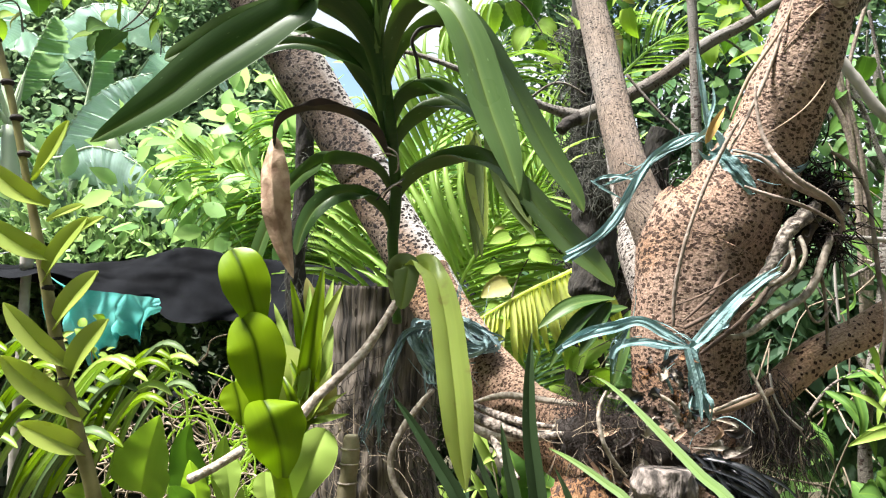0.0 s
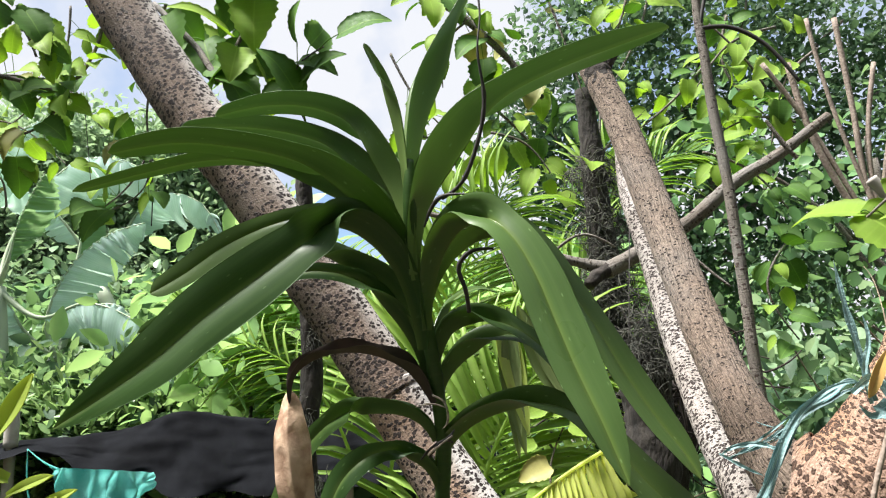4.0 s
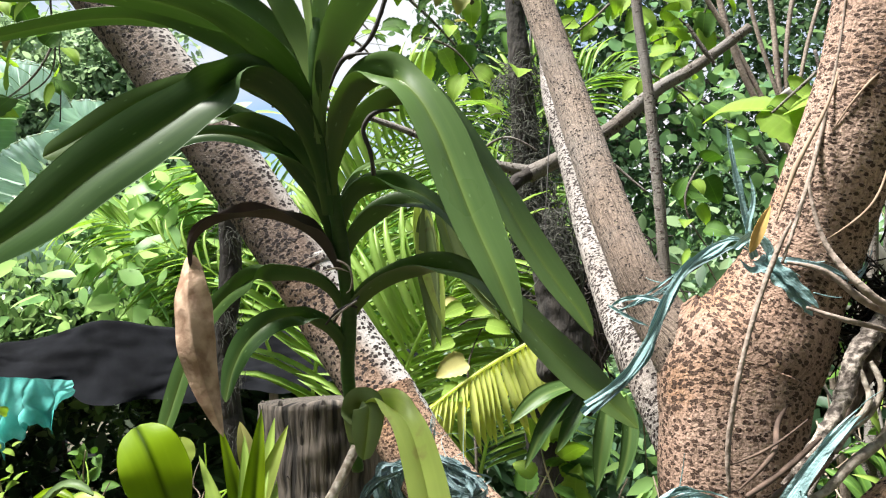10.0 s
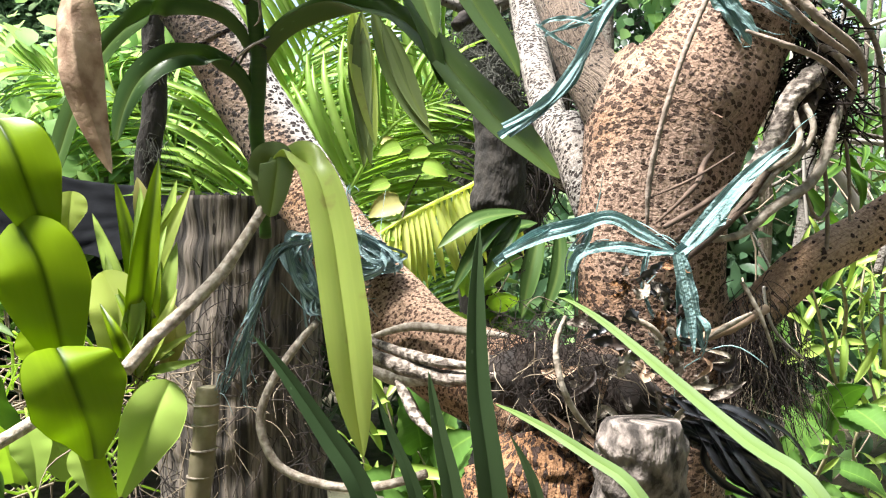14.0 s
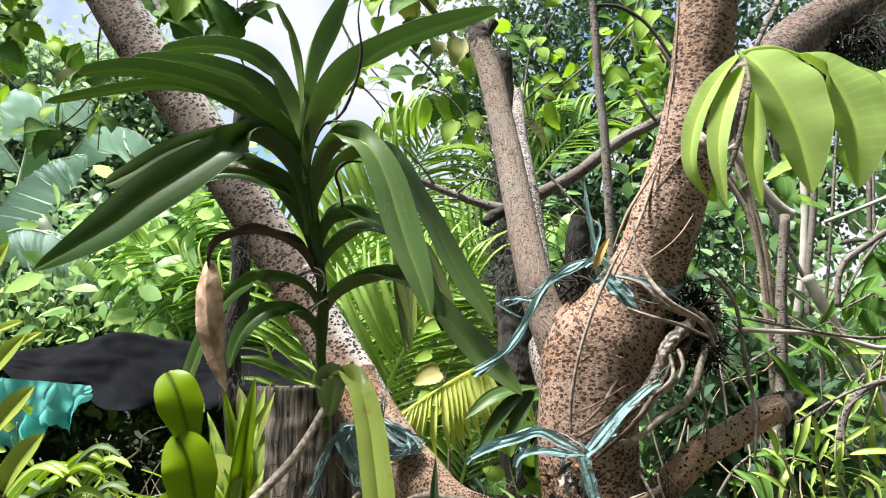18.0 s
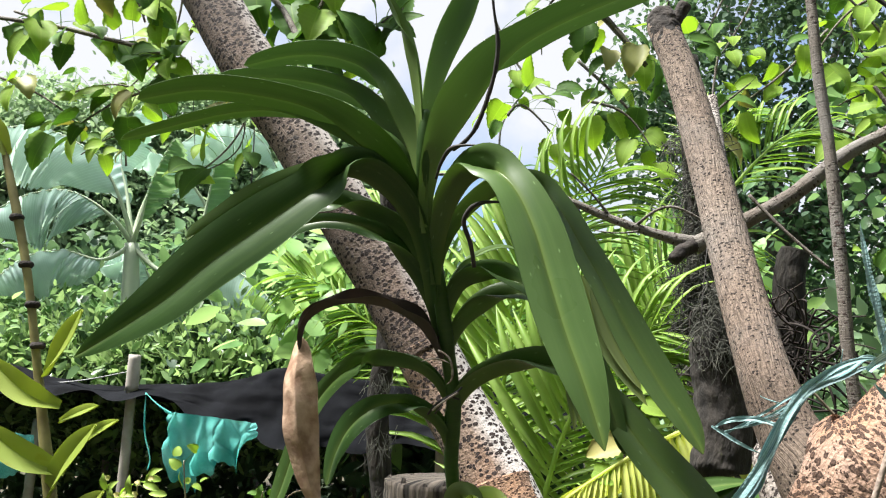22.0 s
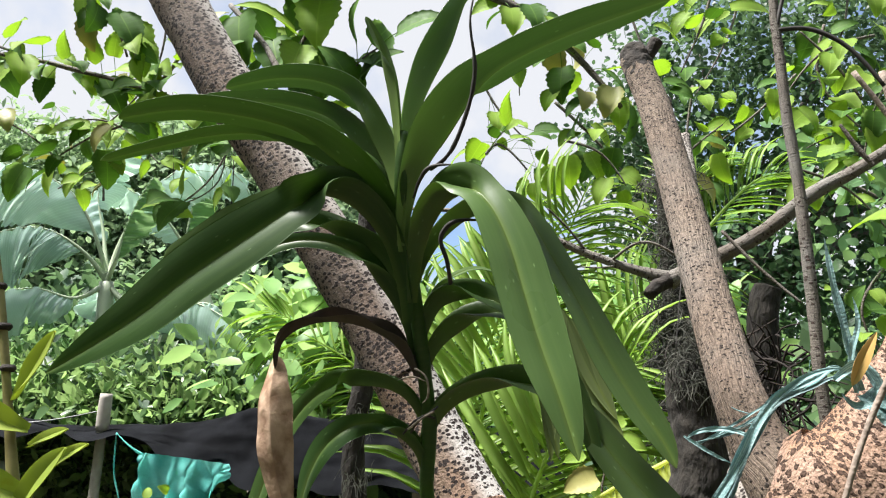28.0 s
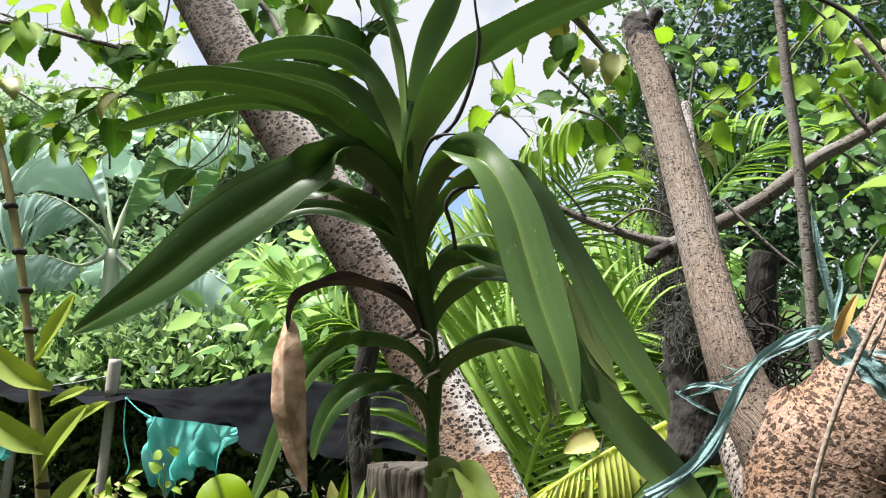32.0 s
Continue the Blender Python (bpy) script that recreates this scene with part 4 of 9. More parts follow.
fibres("root_mat", M_FIBRE_PALE, stump, [(-0.164, 1.15, 1.031), (-0.134, 1.16, 1.001), (-0.103, 1.16, 0.972), (-0.056, 1.16, 0.983), (-0.154, 1.15, 0.924), (-0.179, 1.12, 0.96)], 60, 0.06, 0.0004, 0.7, 3, 0.022)
fibres("dark_root_mat", M_FIBRE, stump, [(-0.089, 1.17, 1.024), (-0.044, 1.17, 0.939), (-0.015, 1.16, 1.023), (-0.121, 1.17, 1.08), (-0.186, 1.15, 0.893)], 260, 0.06, 0.0006, 0.6, 4, 0.03)

# ---- the orchid ----
orchid = thing("orchid", "tall strap-leaved orchid with arching dark green leaves tied to a limb", "orchid")
part("stem", tube("stem", [(-0.059, 0.985, 1.174, 0.006), (-0.06, 0.97, 1.222, 0.006), (-0.063, 0.955, 1.272, 0.007), (-0.058, 0.935, 1.328, 0.007), (-0.061, 0.905, 1.393, 0.007), (-0.067, 0.885, 1.452, 0.007), (-0.074, 0.865, 1.509, 0.006), (-0.074, 0.85, 1.555, 0.007), (-0.072, 0.845, 1.598, 0.004)], seg=20, rows=90, rough=0.1, freq=50), M_ORCHID, orchid)
LEFT, RIGHT = (0.8, -0.2, 0.5), (-0.8, -0.2, 0.5)


def strap_data(pts, n0, n1, open0, open1, rows=64, thick=0.0013):
    """A strap leaf: folded shut like a V where it clasps the stem, opening flat between open0 and open1 of its length; pts carry the width that shows from the side."""
    c4 = spline(pts, rows)
    c, w = c4[:, :3], np.maximum(c4[:, 3], 0.002)
    s = np.linspace(0, 1, rows)
    e = np.clip((s - open0) / (open1 - open0), 0, 1)
    e = e * e * (3 - 2 * e)
    t = unit(np.gradient(c, axis=0))
    h = unit(np.array(n0, float))[None] * (1 - e)[:, None] + unit(np.array(n1, float))[None] * e[:, None]
    n = unit(h - t * np.sum(t * h, axis=1, keepdims=True))
    b = np.cross(t, n)
    phi = 1.2 * (1 - e) + (0.24 - 0.12 * s) * e
    half = w * ((1 - e) / np.sin(1.2) + e * 0.53)
    half = half * np.sqrt(np.clip(1 - ((s - 0.955) / 0.045).clip(0) ** 2, 0.02, 1))
    c = c - n * (w * 0.5 * (1 - e))[:, None]
    k = np.array([1, 0.97, 0.8, 0.55, 0.3, 0.1, 0.03])
    u = np.concatenate([-k, [0], k[::-1]])
    cols = len(u) - 1
    au = np.abs(u)[None]
    # the two halves bow outwards a little, the midrib lies in a groove
    side = u[None] * half[:, None] * np.cos(phi)[:, None]
    lift = half[:, None] * (np.sin(phi)[:, None] * (au + 0.26 * np.sin(np.pi * au)) - 0.05 * (1 - au) ** 7)
    lift = lift + 0.025 * half[:, None] * au ** 2 * np.sin(s[:, None] * 17 + u[None] * 2.2 + pts[0][2] * 50) * e[:, None]
    top = c[:, None] + b[:, None] * side[..., None] + n[:, None] * lift[..., None]
    low = top - n[:, None] * (thick * (0.3 + 0.7 * (1 - au ** 4)))[..., None]
    run = np.concatenate([[0], np.cumsum(np.linalg.norm(np.diff(c, axis=0), axis=1))])
    uv = np.stack(np.broadcast_arrays(run[:, None] + 0 * side, u[None] * half[:, None]), -1).reshape(-1, 2)
    m, q0 = cols + 1, rows * (cols + 1)
    f = []
    for i in range(rows - 1):
        for j in range(cols):
            q = (i * m + j, i * m + j + 1, (i + 1) * m + j + 1, (i + 1) * m + j)
            f += [q, tuple(q0 + a for a in q[::-1])]
        f += [((i + 1) * m, i * m, q0 + i * m, q0 + (i + 1) * m), (i * m + cols, (i + 1) * m + cols, q0 + (i + 1) * m + cols, q0 + i * m + cols)]
    return np.vstack([top.reshape(-1, 3), low.reshape(-1, 3)]), f, np.vstack([uv, uv])


def orchid_leaf(pts, n0, n1, open0, open1, mat):
    """One leaf from stem to tip; n0, n1: which way its upper face looks where it is folded and where it is open."""
    part("leaf", joined("leaf", [strap_data(pts, n0, n1, open0, open1)]), mat, orchid)


orchid_leaf([(-0.095, 0.9, 1.535, 0.0054), (-0.112, 0.91, 1.567, 0.0094), (-0.14, 0.92, 1.591, 0.0138), (-0.195, 0.93, 1.626, 0.0188), (-0.252, 0.94, 1.645, 0.0215), (-0.3, 0.94, 1.646, 0.0203), (-0.347, 0.94, 1.639, 0.0174), (-0.433, 0.94, 1.621, 0.0114)], LEFT, (0.05, 0.55, 0.85), 0.3, 0.6, M_ORCHID)
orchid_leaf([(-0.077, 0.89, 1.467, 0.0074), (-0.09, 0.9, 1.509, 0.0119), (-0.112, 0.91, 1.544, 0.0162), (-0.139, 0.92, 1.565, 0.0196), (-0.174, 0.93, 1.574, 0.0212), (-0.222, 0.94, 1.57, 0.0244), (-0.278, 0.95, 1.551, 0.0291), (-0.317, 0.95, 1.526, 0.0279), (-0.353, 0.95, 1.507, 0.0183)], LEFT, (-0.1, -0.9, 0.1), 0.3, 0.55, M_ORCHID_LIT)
orchid_leaf([(-0.072, 0.89, 1.436, 0.0074), (-0.081, 0.89, 1.467, 0.011), (-0.099, 0.89, 1.497, 0.0149), (-0.128, 0.895, 1.515, 0.0177), (-0.16, 0.9, 1.527, 0.0202), (-0.191, 0.9, 1.529, 0.0216), (-0.228, 0.9, 1.514, 0.0256), (-0.265, 0.9, 1.49, 0.0284), (-0.308, 0.9, 1.469, 0.0261), (-0.346, 0.9, 1.459, 0.0146)], LEFT, (-0.1, -0.9, 0.1), 0.3, 0.55, M_ORCHID)
orchid_leaf([(-0.067, 0.905, 1.396, 0.0079), (-0.074, 0.9, 1.429, 0.0117), (-0.091, 0.895, 1.462, 0.0148), (-0.117, 0.89, 1.489, 0.0164), (-0.147, 0.885, 1.502, 0.016), (-0.181, 0.885, 1.506, 0.0149), (-0.211, 0.885, 1.499, 0.0162), (-0.235, 0.885, 1.486, 0.0113)], LEFT, (-0.1, -0.9, 0.1), 0.3, 0.6, M_ORCHID)
orchid_leaf([(-0.074, 0.86, 1.491, 0.0067), (-0.075, 0.855, 1.532, 0.0113), (-0.083, 0.855, 1.574, 0.0177), (-0.102, 0.855, 1.616, 0.0269), (-0.131, 0.86, 1.649, 0.0329), (-0.166, 0.865, 1.667, 0.0296), (-0.208, 0.87, 1.674, 0.0246), (-0.261, 0.87, 1.666, 0.0139)], LEFT, (0.05, 0.55, 0.85), 0.3, 0.6, M_ORCHID_YOUNG)
orchid_leaf([(-0.075, 0.868, 1.475, 0.0075), (-0.078, 0.866, 1.517, 0.0126), (-0.089, 0.868, 1.559, 0.0196), (-0.113, 0.875, 1.6, 0.0264), (-0.149, 0.885, 1.632, 0.031), (-0.199, 0.9, 1.657, 0.0293), (-0.251, 0.91, 1.67, 0.0241), (-0.309, 0.91, 1.672, 0.0138)], LEFT, (0.05, 0.55, 0.85), 0.3, 0.6, M_ORCHID_YOUNG)
orchid_leaf([(-0.073, 0.872, 1.452, 0.008), (-0.076, 0.868, 1.496, 0.0132), (-0.088, 0.858, 1.534, 0.0199), (-0.112, 0.845, 1.567, 0.0272), (-0.149, 0.835, 1.59, 0.0313), (-0.189, 0.83, 1.606, 0.0304), (-0.235, 0.826, 1.617, 0.0296), (-0.281, 0.822, 1.622, 0.0275), (-0.343, 0.82, 1.615, 0.0174)], LEFT, (0.05, 0.55, 0.85), 0.3, 0.6, M_ORCHID)
orchid_leaf([(-0.076, 0.845, 1.572, 0.0043), (-0.078, 0.842, 1.611, 0.0069), (-0.084, 0.838, 1.653, 0.0093), (-0.095, 0.835, 1.685, 0.0093), (-0.108, 0.83, 1.712, 0.005)], LEFT, (0.1, -0.9, 0.4), 0.5, 0.9, M_ORCHID_YOUNG)
orchid_leaf([(-0.07, 0.88, 1.423, 0.0085), (-0.073, 0.87, 1.463, 0.0142), (-0.083, 0.862, 1.503, 0.0204), (-0.103, 0.852, 1.532, 0.0248), (-0.125, 0.842, 1.546, 0.0259), (-0.143, 0.833, 1.544, 0.0269), (-0.168, 0.826, 1.522, 0.0405), (-0.21, 0.82, 1.491, 0.0532), (-0.258, 0.816, 1.457, 0.0535), (-0.3, 0.815, 1.423, 0.0459), (-0.34, 0.815, 1.397, 0.0287), (-0.381, 0.815, 1.373, 0.0073)], LEFT, (0.0, -1, 0.07), 0.4, 0.5, M_ORCHID)
orchid_leaf([(-0.064, 0.93, 1.339, 0.0059), (-0.073, 0.92, 1.357, 0.0089), (-0.09, 0.915, 1.37, 0.0111), (-0.113, 0.92, 1.376, 0.0126), (-0.143, 0.93, 1.376, 0.0165), (-0.171, 0.94, 1.362, 0.0193), (-0.197, 0.95, 1.338, 0.0223), (-0.222, 0.955, 1.29, 0.0252), (-0.24, 0.96, 1.243, 0.0216), (-0.255, 0.96, 1.206, 0.0095)], LEFT, (-0.6, -0.75, -0.2), 0.3, 0.5, M_ORCHID)
orchid_leaf([(-0.062, 0.95, 1.278, 0.006), (-0.067, 0.94, 1.307, 0.0097), (-0.08, 0.93, 1.324, 0.012), (-0.103, 0.92, 1.333, 0.0146), (-0.13, 0.912, 1.329, 0.0223), (-0.153, 0.91, 1.312, 0.026), (-0.167, 0.91, 1.288, 0.0237), (-0.175, 0.91, 1.257, 0.0088)], LEFT, (-0.6, -0.75, -0.25), 0.3, 0.5, M_ORCHID)
orchid_leaf([(-0.059, 0.965, 1.204, 0.0141), (-0.06, 0.955, 1.229, 0.0182), (-0.052, 0.94, 1.246, 0.0242), (-0.044, 0.932, 1.244, 0.0291), (-0.046, 0.928, 1.22, 0.0278), (-0.051, 0.93, 1.192, 0.0103)], (0.2, -0.5, 0.8), (-0.2, -1, 0.1), 0.2, 0.5, M_ORCHID_STUB)
orchid_leaf([(-0.046, 0.96, 1.222, 0.0151), (-0.038, 0.94, 1.241, 0.0178), (-0.022, 0.91, 1.245, 0.0221), (-0.008, 0.885, 1.226, 0.0299), (0.003, 0.87, 1.183, 0.0357), (0.009, 0.86, 1.137, 0.037), (0.014, 0.853, 1.092, 0.0369), (0.018, 0.85, 1.047, 0.0297), (0.025, 0.85, 0.993, 0.0047)], (-0.2, -0.5, 0.8), (0.25, -1, 0.15), 0.16, 0.3, M_ORCHID_PALE)
orchid_leaf([(-0.065, 0.9, 1.425, 0.0035), (-0.052, 0.92, 1.459, 0.006), (-0.038, 0.94, 1.478, 0.0074), (-0.013, 0.96, 1.491, 0.0088), (0.011, 0.98, 1.488, 0.0067)], RIGHT, (0.3, -0.4, 0.8), 0.3, 0.6, M_ORCHID)
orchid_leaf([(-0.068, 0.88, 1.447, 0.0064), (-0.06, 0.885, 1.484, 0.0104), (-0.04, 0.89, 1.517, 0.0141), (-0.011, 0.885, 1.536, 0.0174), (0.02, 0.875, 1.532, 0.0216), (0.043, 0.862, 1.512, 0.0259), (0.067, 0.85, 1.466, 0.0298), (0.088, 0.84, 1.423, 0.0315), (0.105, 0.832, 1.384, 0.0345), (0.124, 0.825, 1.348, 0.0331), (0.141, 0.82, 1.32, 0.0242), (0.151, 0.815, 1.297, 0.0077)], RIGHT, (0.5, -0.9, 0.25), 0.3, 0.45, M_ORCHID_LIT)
orchid_leaf([(-0.064, 0.9, 1.398, 0.0065), (-0.058, 0.895, 1.425, 0.0104), (-0.046, 0.89, 1.446, 0.0146), (-0.026, 0.887, 1.454, 0.0171), (0.001, 0.88, 1.447, 0.0178), (0.03, 0.87, 1.426, 0.0198), (0.058, 0.86, 1.392, 0.0218), (0.079, 0.85, 1.352, 0.0215), (0.094, 0.84, 1.294, 0.009)], RIGHT, (0.4, -0.85, 0.35), 0.3, 0.5, M_ORCHID)
orchid_leaf([(-0.063, 0.915, 1.372, 0.0062), (-0.054, 0.905, 1.399, 0.0105), (-0.038, 0.9, 1.419, 0.0155), (-0.017, 0.895, 1.431, 0.0192), (0.01, 0.89, 1.434, 0.0203), (0.039, 0.885, 1.42, 0.019), (0.062, 0.88, 1.393, 0.0153), (0.076, 0.88, 1.364, 0.0071)], RIGHT, (0.4, -0.7, 0.5), 0.3, 0.6, M_ORCHID)
orchid_leaf([(-0.073, 0.85, 1.543, 0.0055), (-0.072, 0.85, 1.586, 0.0098), (-0.067, 0.855, 1.628, 0.0156), (-0.056, 0.862, 1.671, 0.0232), (-0.039, 0.87, 1.711, 0.0283), (-0.019, 0.88, 1.756, 0.0266), (0.003, 0.89, 1.799, 0.0234), (0.029, 0.9, 1.847, 0.01)], RIGHT, (-0.5, 0.2, 0.8), 0.4, 0.8, M_ORCHID_YOUNG)
orchid_leaf([(-0.074, 0.862, 1.486, 0.0072), (-0.073, 0.855, 1.523, 0.0124), (-0.064, 0.848, 1.562, 0.0204), (-0.045, 0.84, 1.599, 0.0328), (-0.01, 0.83, 1.631, 0.0426), (0.032, 0.82, 1.653, 0.0414), (0.077, 0.81, 1.668, 0.0379), (0.124, 0.802, 1.68, 0.0321), (0.172, 0.8, 1.693, 0.0145)], RIGHT, (-0.3, 0.35, 0.9), 0.3, 0.6, M_ORCHID_YOUNG)
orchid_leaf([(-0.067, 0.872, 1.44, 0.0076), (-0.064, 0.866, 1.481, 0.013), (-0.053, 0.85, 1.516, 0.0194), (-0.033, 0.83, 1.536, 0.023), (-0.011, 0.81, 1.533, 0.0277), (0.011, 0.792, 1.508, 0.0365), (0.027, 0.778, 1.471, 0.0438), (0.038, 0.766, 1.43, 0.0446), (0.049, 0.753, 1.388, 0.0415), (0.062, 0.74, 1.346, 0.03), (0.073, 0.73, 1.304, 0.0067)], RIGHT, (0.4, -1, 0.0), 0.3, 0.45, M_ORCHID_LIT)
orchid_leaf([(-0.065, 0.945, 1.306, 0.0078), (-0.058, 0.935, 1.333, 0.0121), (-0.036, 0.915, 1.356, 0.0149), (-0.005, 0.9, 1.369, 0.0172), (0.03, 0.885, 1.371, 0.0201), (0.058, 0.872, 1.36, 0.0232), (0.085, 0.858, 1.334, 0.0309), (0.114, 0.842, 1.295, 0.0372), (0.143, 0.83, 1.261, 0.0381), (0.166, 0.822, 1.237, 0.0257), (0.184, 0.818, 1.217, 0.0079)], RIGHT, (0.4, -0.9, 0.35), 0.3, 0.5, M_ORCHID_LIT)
dead = part("dead_leaf", blade("dead_leaf", [(-0.065, 0.905, 1.374), (-0.089, 0.9, 1.409), (-0.127, 0.89, 1.426), (-0.166, 0.885, 1.425), (-0.192, 0.885, 1.41), (-0.198, 0.885, 1.381)], 0.024, n0=LEFT, n1=(-0.9, -0.4, 0.2), fold=0.8, fold_tip=1.0, profile="blade", rows=30, wave=0.2), M_BROWN_DARK, orchid, "withered dark brown leaf, dry and tan at its hanging end")
part("dry_end", blade("dry_end", [(-0.198, 0.887, 1.395), (-0.2, 0.88, 1.359), (-0.196, 0.878, 1.316), (-0.187, 0.884, 1.274), (-0.174, 0.89, 1.228)], 0.043, n0=(-0.3, -1, 0), n1=(0.3, -1, 0.1), fold=-0.45, fold_tip=-0.6, profile="lance", rows=40, cols=8, wave=0.08, thick=0.003), M_BROWN, dead)
for pts in ([(-0.065, 0.885, 1.381, 0.001), (-0.054, 0.88, 1.373, 0.001), (-0.053, 0.885, 1.355, 0.001), (-0.058, 0.885, 1.35, 0)], [(-0.082, 0.89, 1.371, 0), (-0.065, 0.88, 1.373, 0.001), (-0.052, 0.88, 1.368, 0)], [(-0.073, 0.9, 1.327, 0.001), (-0.062, 0.895, 1.335, 0.001), (-0.049, 0.9, 1.343, 0.001)]):
    part("rootlet", tube("rootlet", pts, seg=7, rows=20), M_ROOT, orchid)
for pts in ([(-0.059, 0.96, 1.2, 0.005), (-0.074, 0.945, 1.174, 0.005), (-0.093, 0.93, 1.144, 0.006), (-0.121, 0.91, 1.114, 0.006), (-0.144, 0.885, 1.092, 0.006), (-0.162, 0.865, 1.07, 0.006)],
            [(-0.012, 0.96, 1.092, 0.003), (-0.033, 0.94, 1.07, 0.004), (-0.053, 0.93, 1.041, 0.004), (-0.063, 0.925, 1.01, 0.004), (-0.049, 0.92, 0.972, 0.004), (-0.009, 0.91, 0.954, 0.004), (0.034, 0.89, 0.955, 0.004), (0.079, 0.87, 0.97, 0.004)],
            [(-0.214, 0.83, 1.043, 0.005), (-0.226, 0.82, 1.036, 0.005), (-0.241, 0.8, 1.028, 0.005), (-0.254, 0.78, 1.023, 0.005)]):
    part("aerial_root", tube("aerial_root", pts, seg=14, rows=50, rough=0.06, freq=40), M_ROOT, orchid, "thick pale aerial root")

for pts in ([(-0.08, 0.915, 1.323, 0.001), (-0.067, 0.905, 1.335, 0.0013), (-0.054, 0.9, 1.341, 0.0013), (-0.047, 0.91, 1.348, 0.001)], [(-0.072, 0.91, 1.324, 0.001), (-0.058, 0.9, 1.339, 0.0014), (-0.049, 0.905, 1.337, 0.001)]):
    part("wire", tube("wire", pts, seg=7, rows=24), M_BLACK, orchid, "twist of black wire")
# black dead flower stalk of the orchid
for pts in ([(-0.044, 0.83, 1.554, 0.002), (-0.027, 0.82, 1.563, 0.002), (-0.011, 0.81, 1.593, 0.002), (-0.001, 0.8, 1.632, 0.002), (-0.004, 0.79, 1.677, 0.001), (0.001, 0.79, 1.716, 0.001), (-0.003, 0.79, 1.757, 0.001)],
            [(-0.062, 0.845, 1.532, 0.001), (-0.047, 0.83, 1.554, 0.002), (-0.027, 0.82, 1.554, 0.001), (-0.001, 0.81, 1.544, 0.001)],
            [(-0.027, 0.84, 1.45, 0.002), (-0.029, 0.83, 1.469, 0.002), (-0.034, 0.825, 1.488, 0.002), (-0.024, 0.82, 1.5, 0.002), (-0.002, 0.82, 1.502, 0.001)]):
    part("dry_spike", tube("dry_spike", pts, seg=8, rows=44, rough=0.25, freq=90), M_BLACK, orchid, "thin black dried flower spike")

# ---- raffia ties ----
def tie(label, bands, seed):
    top = thing("raffia_tie", label, "string", "raffia ties")
    for i, (pts, width, strands, mat) in enumerate(bands):
        raffia("strand", [on_trunk(p, 0.004) for p in pts], width, strands, mat, top, seed + i)
    return top


trunk_tie = tie("frayed blue-green raffia knotted round the tree trunk", [
    ([(0.105, 0.7, 1.156), (0.135, 0.7, 1.173), (0.181, 0.722, 1.184), (0.206, 0.715, 1.175), (0.229, 0.705, 1.16)], 0.013, 2, M_RAFFIA),
    ([(0.165, 0.735, 1.163), (0.19, 0.715, 1.164), (0.229, 0.705, 1.158)], 0.011, 2, M_RAFFIA),
    ([(0.228, 0.703, 1.158), (0.251, 0.7, 1.18), (0.279, 0.7, 1.21), (0.315, 0.71, 1.23)], 0.013, 2, M_RAFFIA),
    ([(0.229, 0.7, 1.158), (0.227, 0.69, 1.133), (0.23, 0.687, 1.111), (0.233, 0.69, 1.093)], 0.018, 2, M_RAFFIA),
    ([(0.178, 0.715, 1.182), (0.162, 0.715, 1.159), (0.161, 0.73, 1.132)], 0.007, 2, M_RAFFIA_DARK),
    ([(0.207, 0.7, 1.162), (0.201, 0.695, 1.137), (0.212, 0.7, 1.114)], 0.006, 2, M_RAFFIA),
], 10)
for k, (pts, w) in enumerate([([(0.103, 0.7, 1.155), (0.131, 0.7, 1.173), (0.161, 0.7, 1.18), (0.181, 0.7, 1.184), (0.206, 0.7, 1.172), (0.226, 0.7, 1.159)], 0.0084), ([(0.108, 0.695, 1.16), (0.133, 0.695, 1.17), (0.155, 0.695, 1.175), (0.178, 0.695, 1.181), (0.2, 0.695, 1.169), (0.222, 0.695, 1.16)], 0.0056), ([(0.153, 0.7, 1.149), (0.158, 0.7, 1.159), (0.175, 0.7, 1.164), (0.202, 0.7, 1.16), (0.225, 0.7, 1.159)], 0.008), ([(0.162, 0.694, 1.162), (0.184, 0.694, 1.165), (0.207, 0.694, 1.161), (0.223, 0.694, 1.16)], 0.005), ([(0.224, 0.695, 1.159), (0.242, 0.695, 1.174), (0.262, 0.695, 1.197), (0.285, 0.7, 1.215), (0.313, 0.71, 1.229)], 0.0113), ([(0.226, 0.69, 1.165), (0.247, 0.69, 1.188), (0.267, 0.69, 1.208), (0.303, 0.7, 1.231)], 0.0082), ([(0.22, 0.688, 1.159), (0.222, 0.688, 1.137), (0.223, 0.688, 1.115), (0.225, 0.688, 1.095)], 0.0111), ([(0.22, 0.686, 1.159), (0.226, 0.686, 1.137), (0.231, 0.686, 1.115), (0.236, 0.686, 1.096)], 0.0111), ([(0.216, 0.682, 1.159), (0.221, 0.682, 1.137), (0.226, 0.682, 1.116), (0.228, 0.682, 1.095)], 0.0081), ([(0.204, 0.7, 1.158), (0.201, 0.7, 1.14), (0.205, 0.7, 1.126), (0.212, 0.7, 1.111)], 0.0037), ([(0.168, 0.7, 1.177), (0.164, 0.7, 1.166), (0.156, 0.7, 1.149), (0.154, 0.7, 1.134)], 0.0036)]):
    part("ribbon", blade("ribbon", pts, w, n0=(0.4 - 0.3 * (k % 3), -1, 0.3), n1=(-0.3 + 0.35 * (k % 2), -1, 0.2), fold=0.45 - 0.25 * (k % 2), fold_tip=0.3, profile="blade", rows=44, cols=8, thick=0.0003, wave=0.12), M_RAFFIA, trunk_tie, "flat folded raffia ribbon")
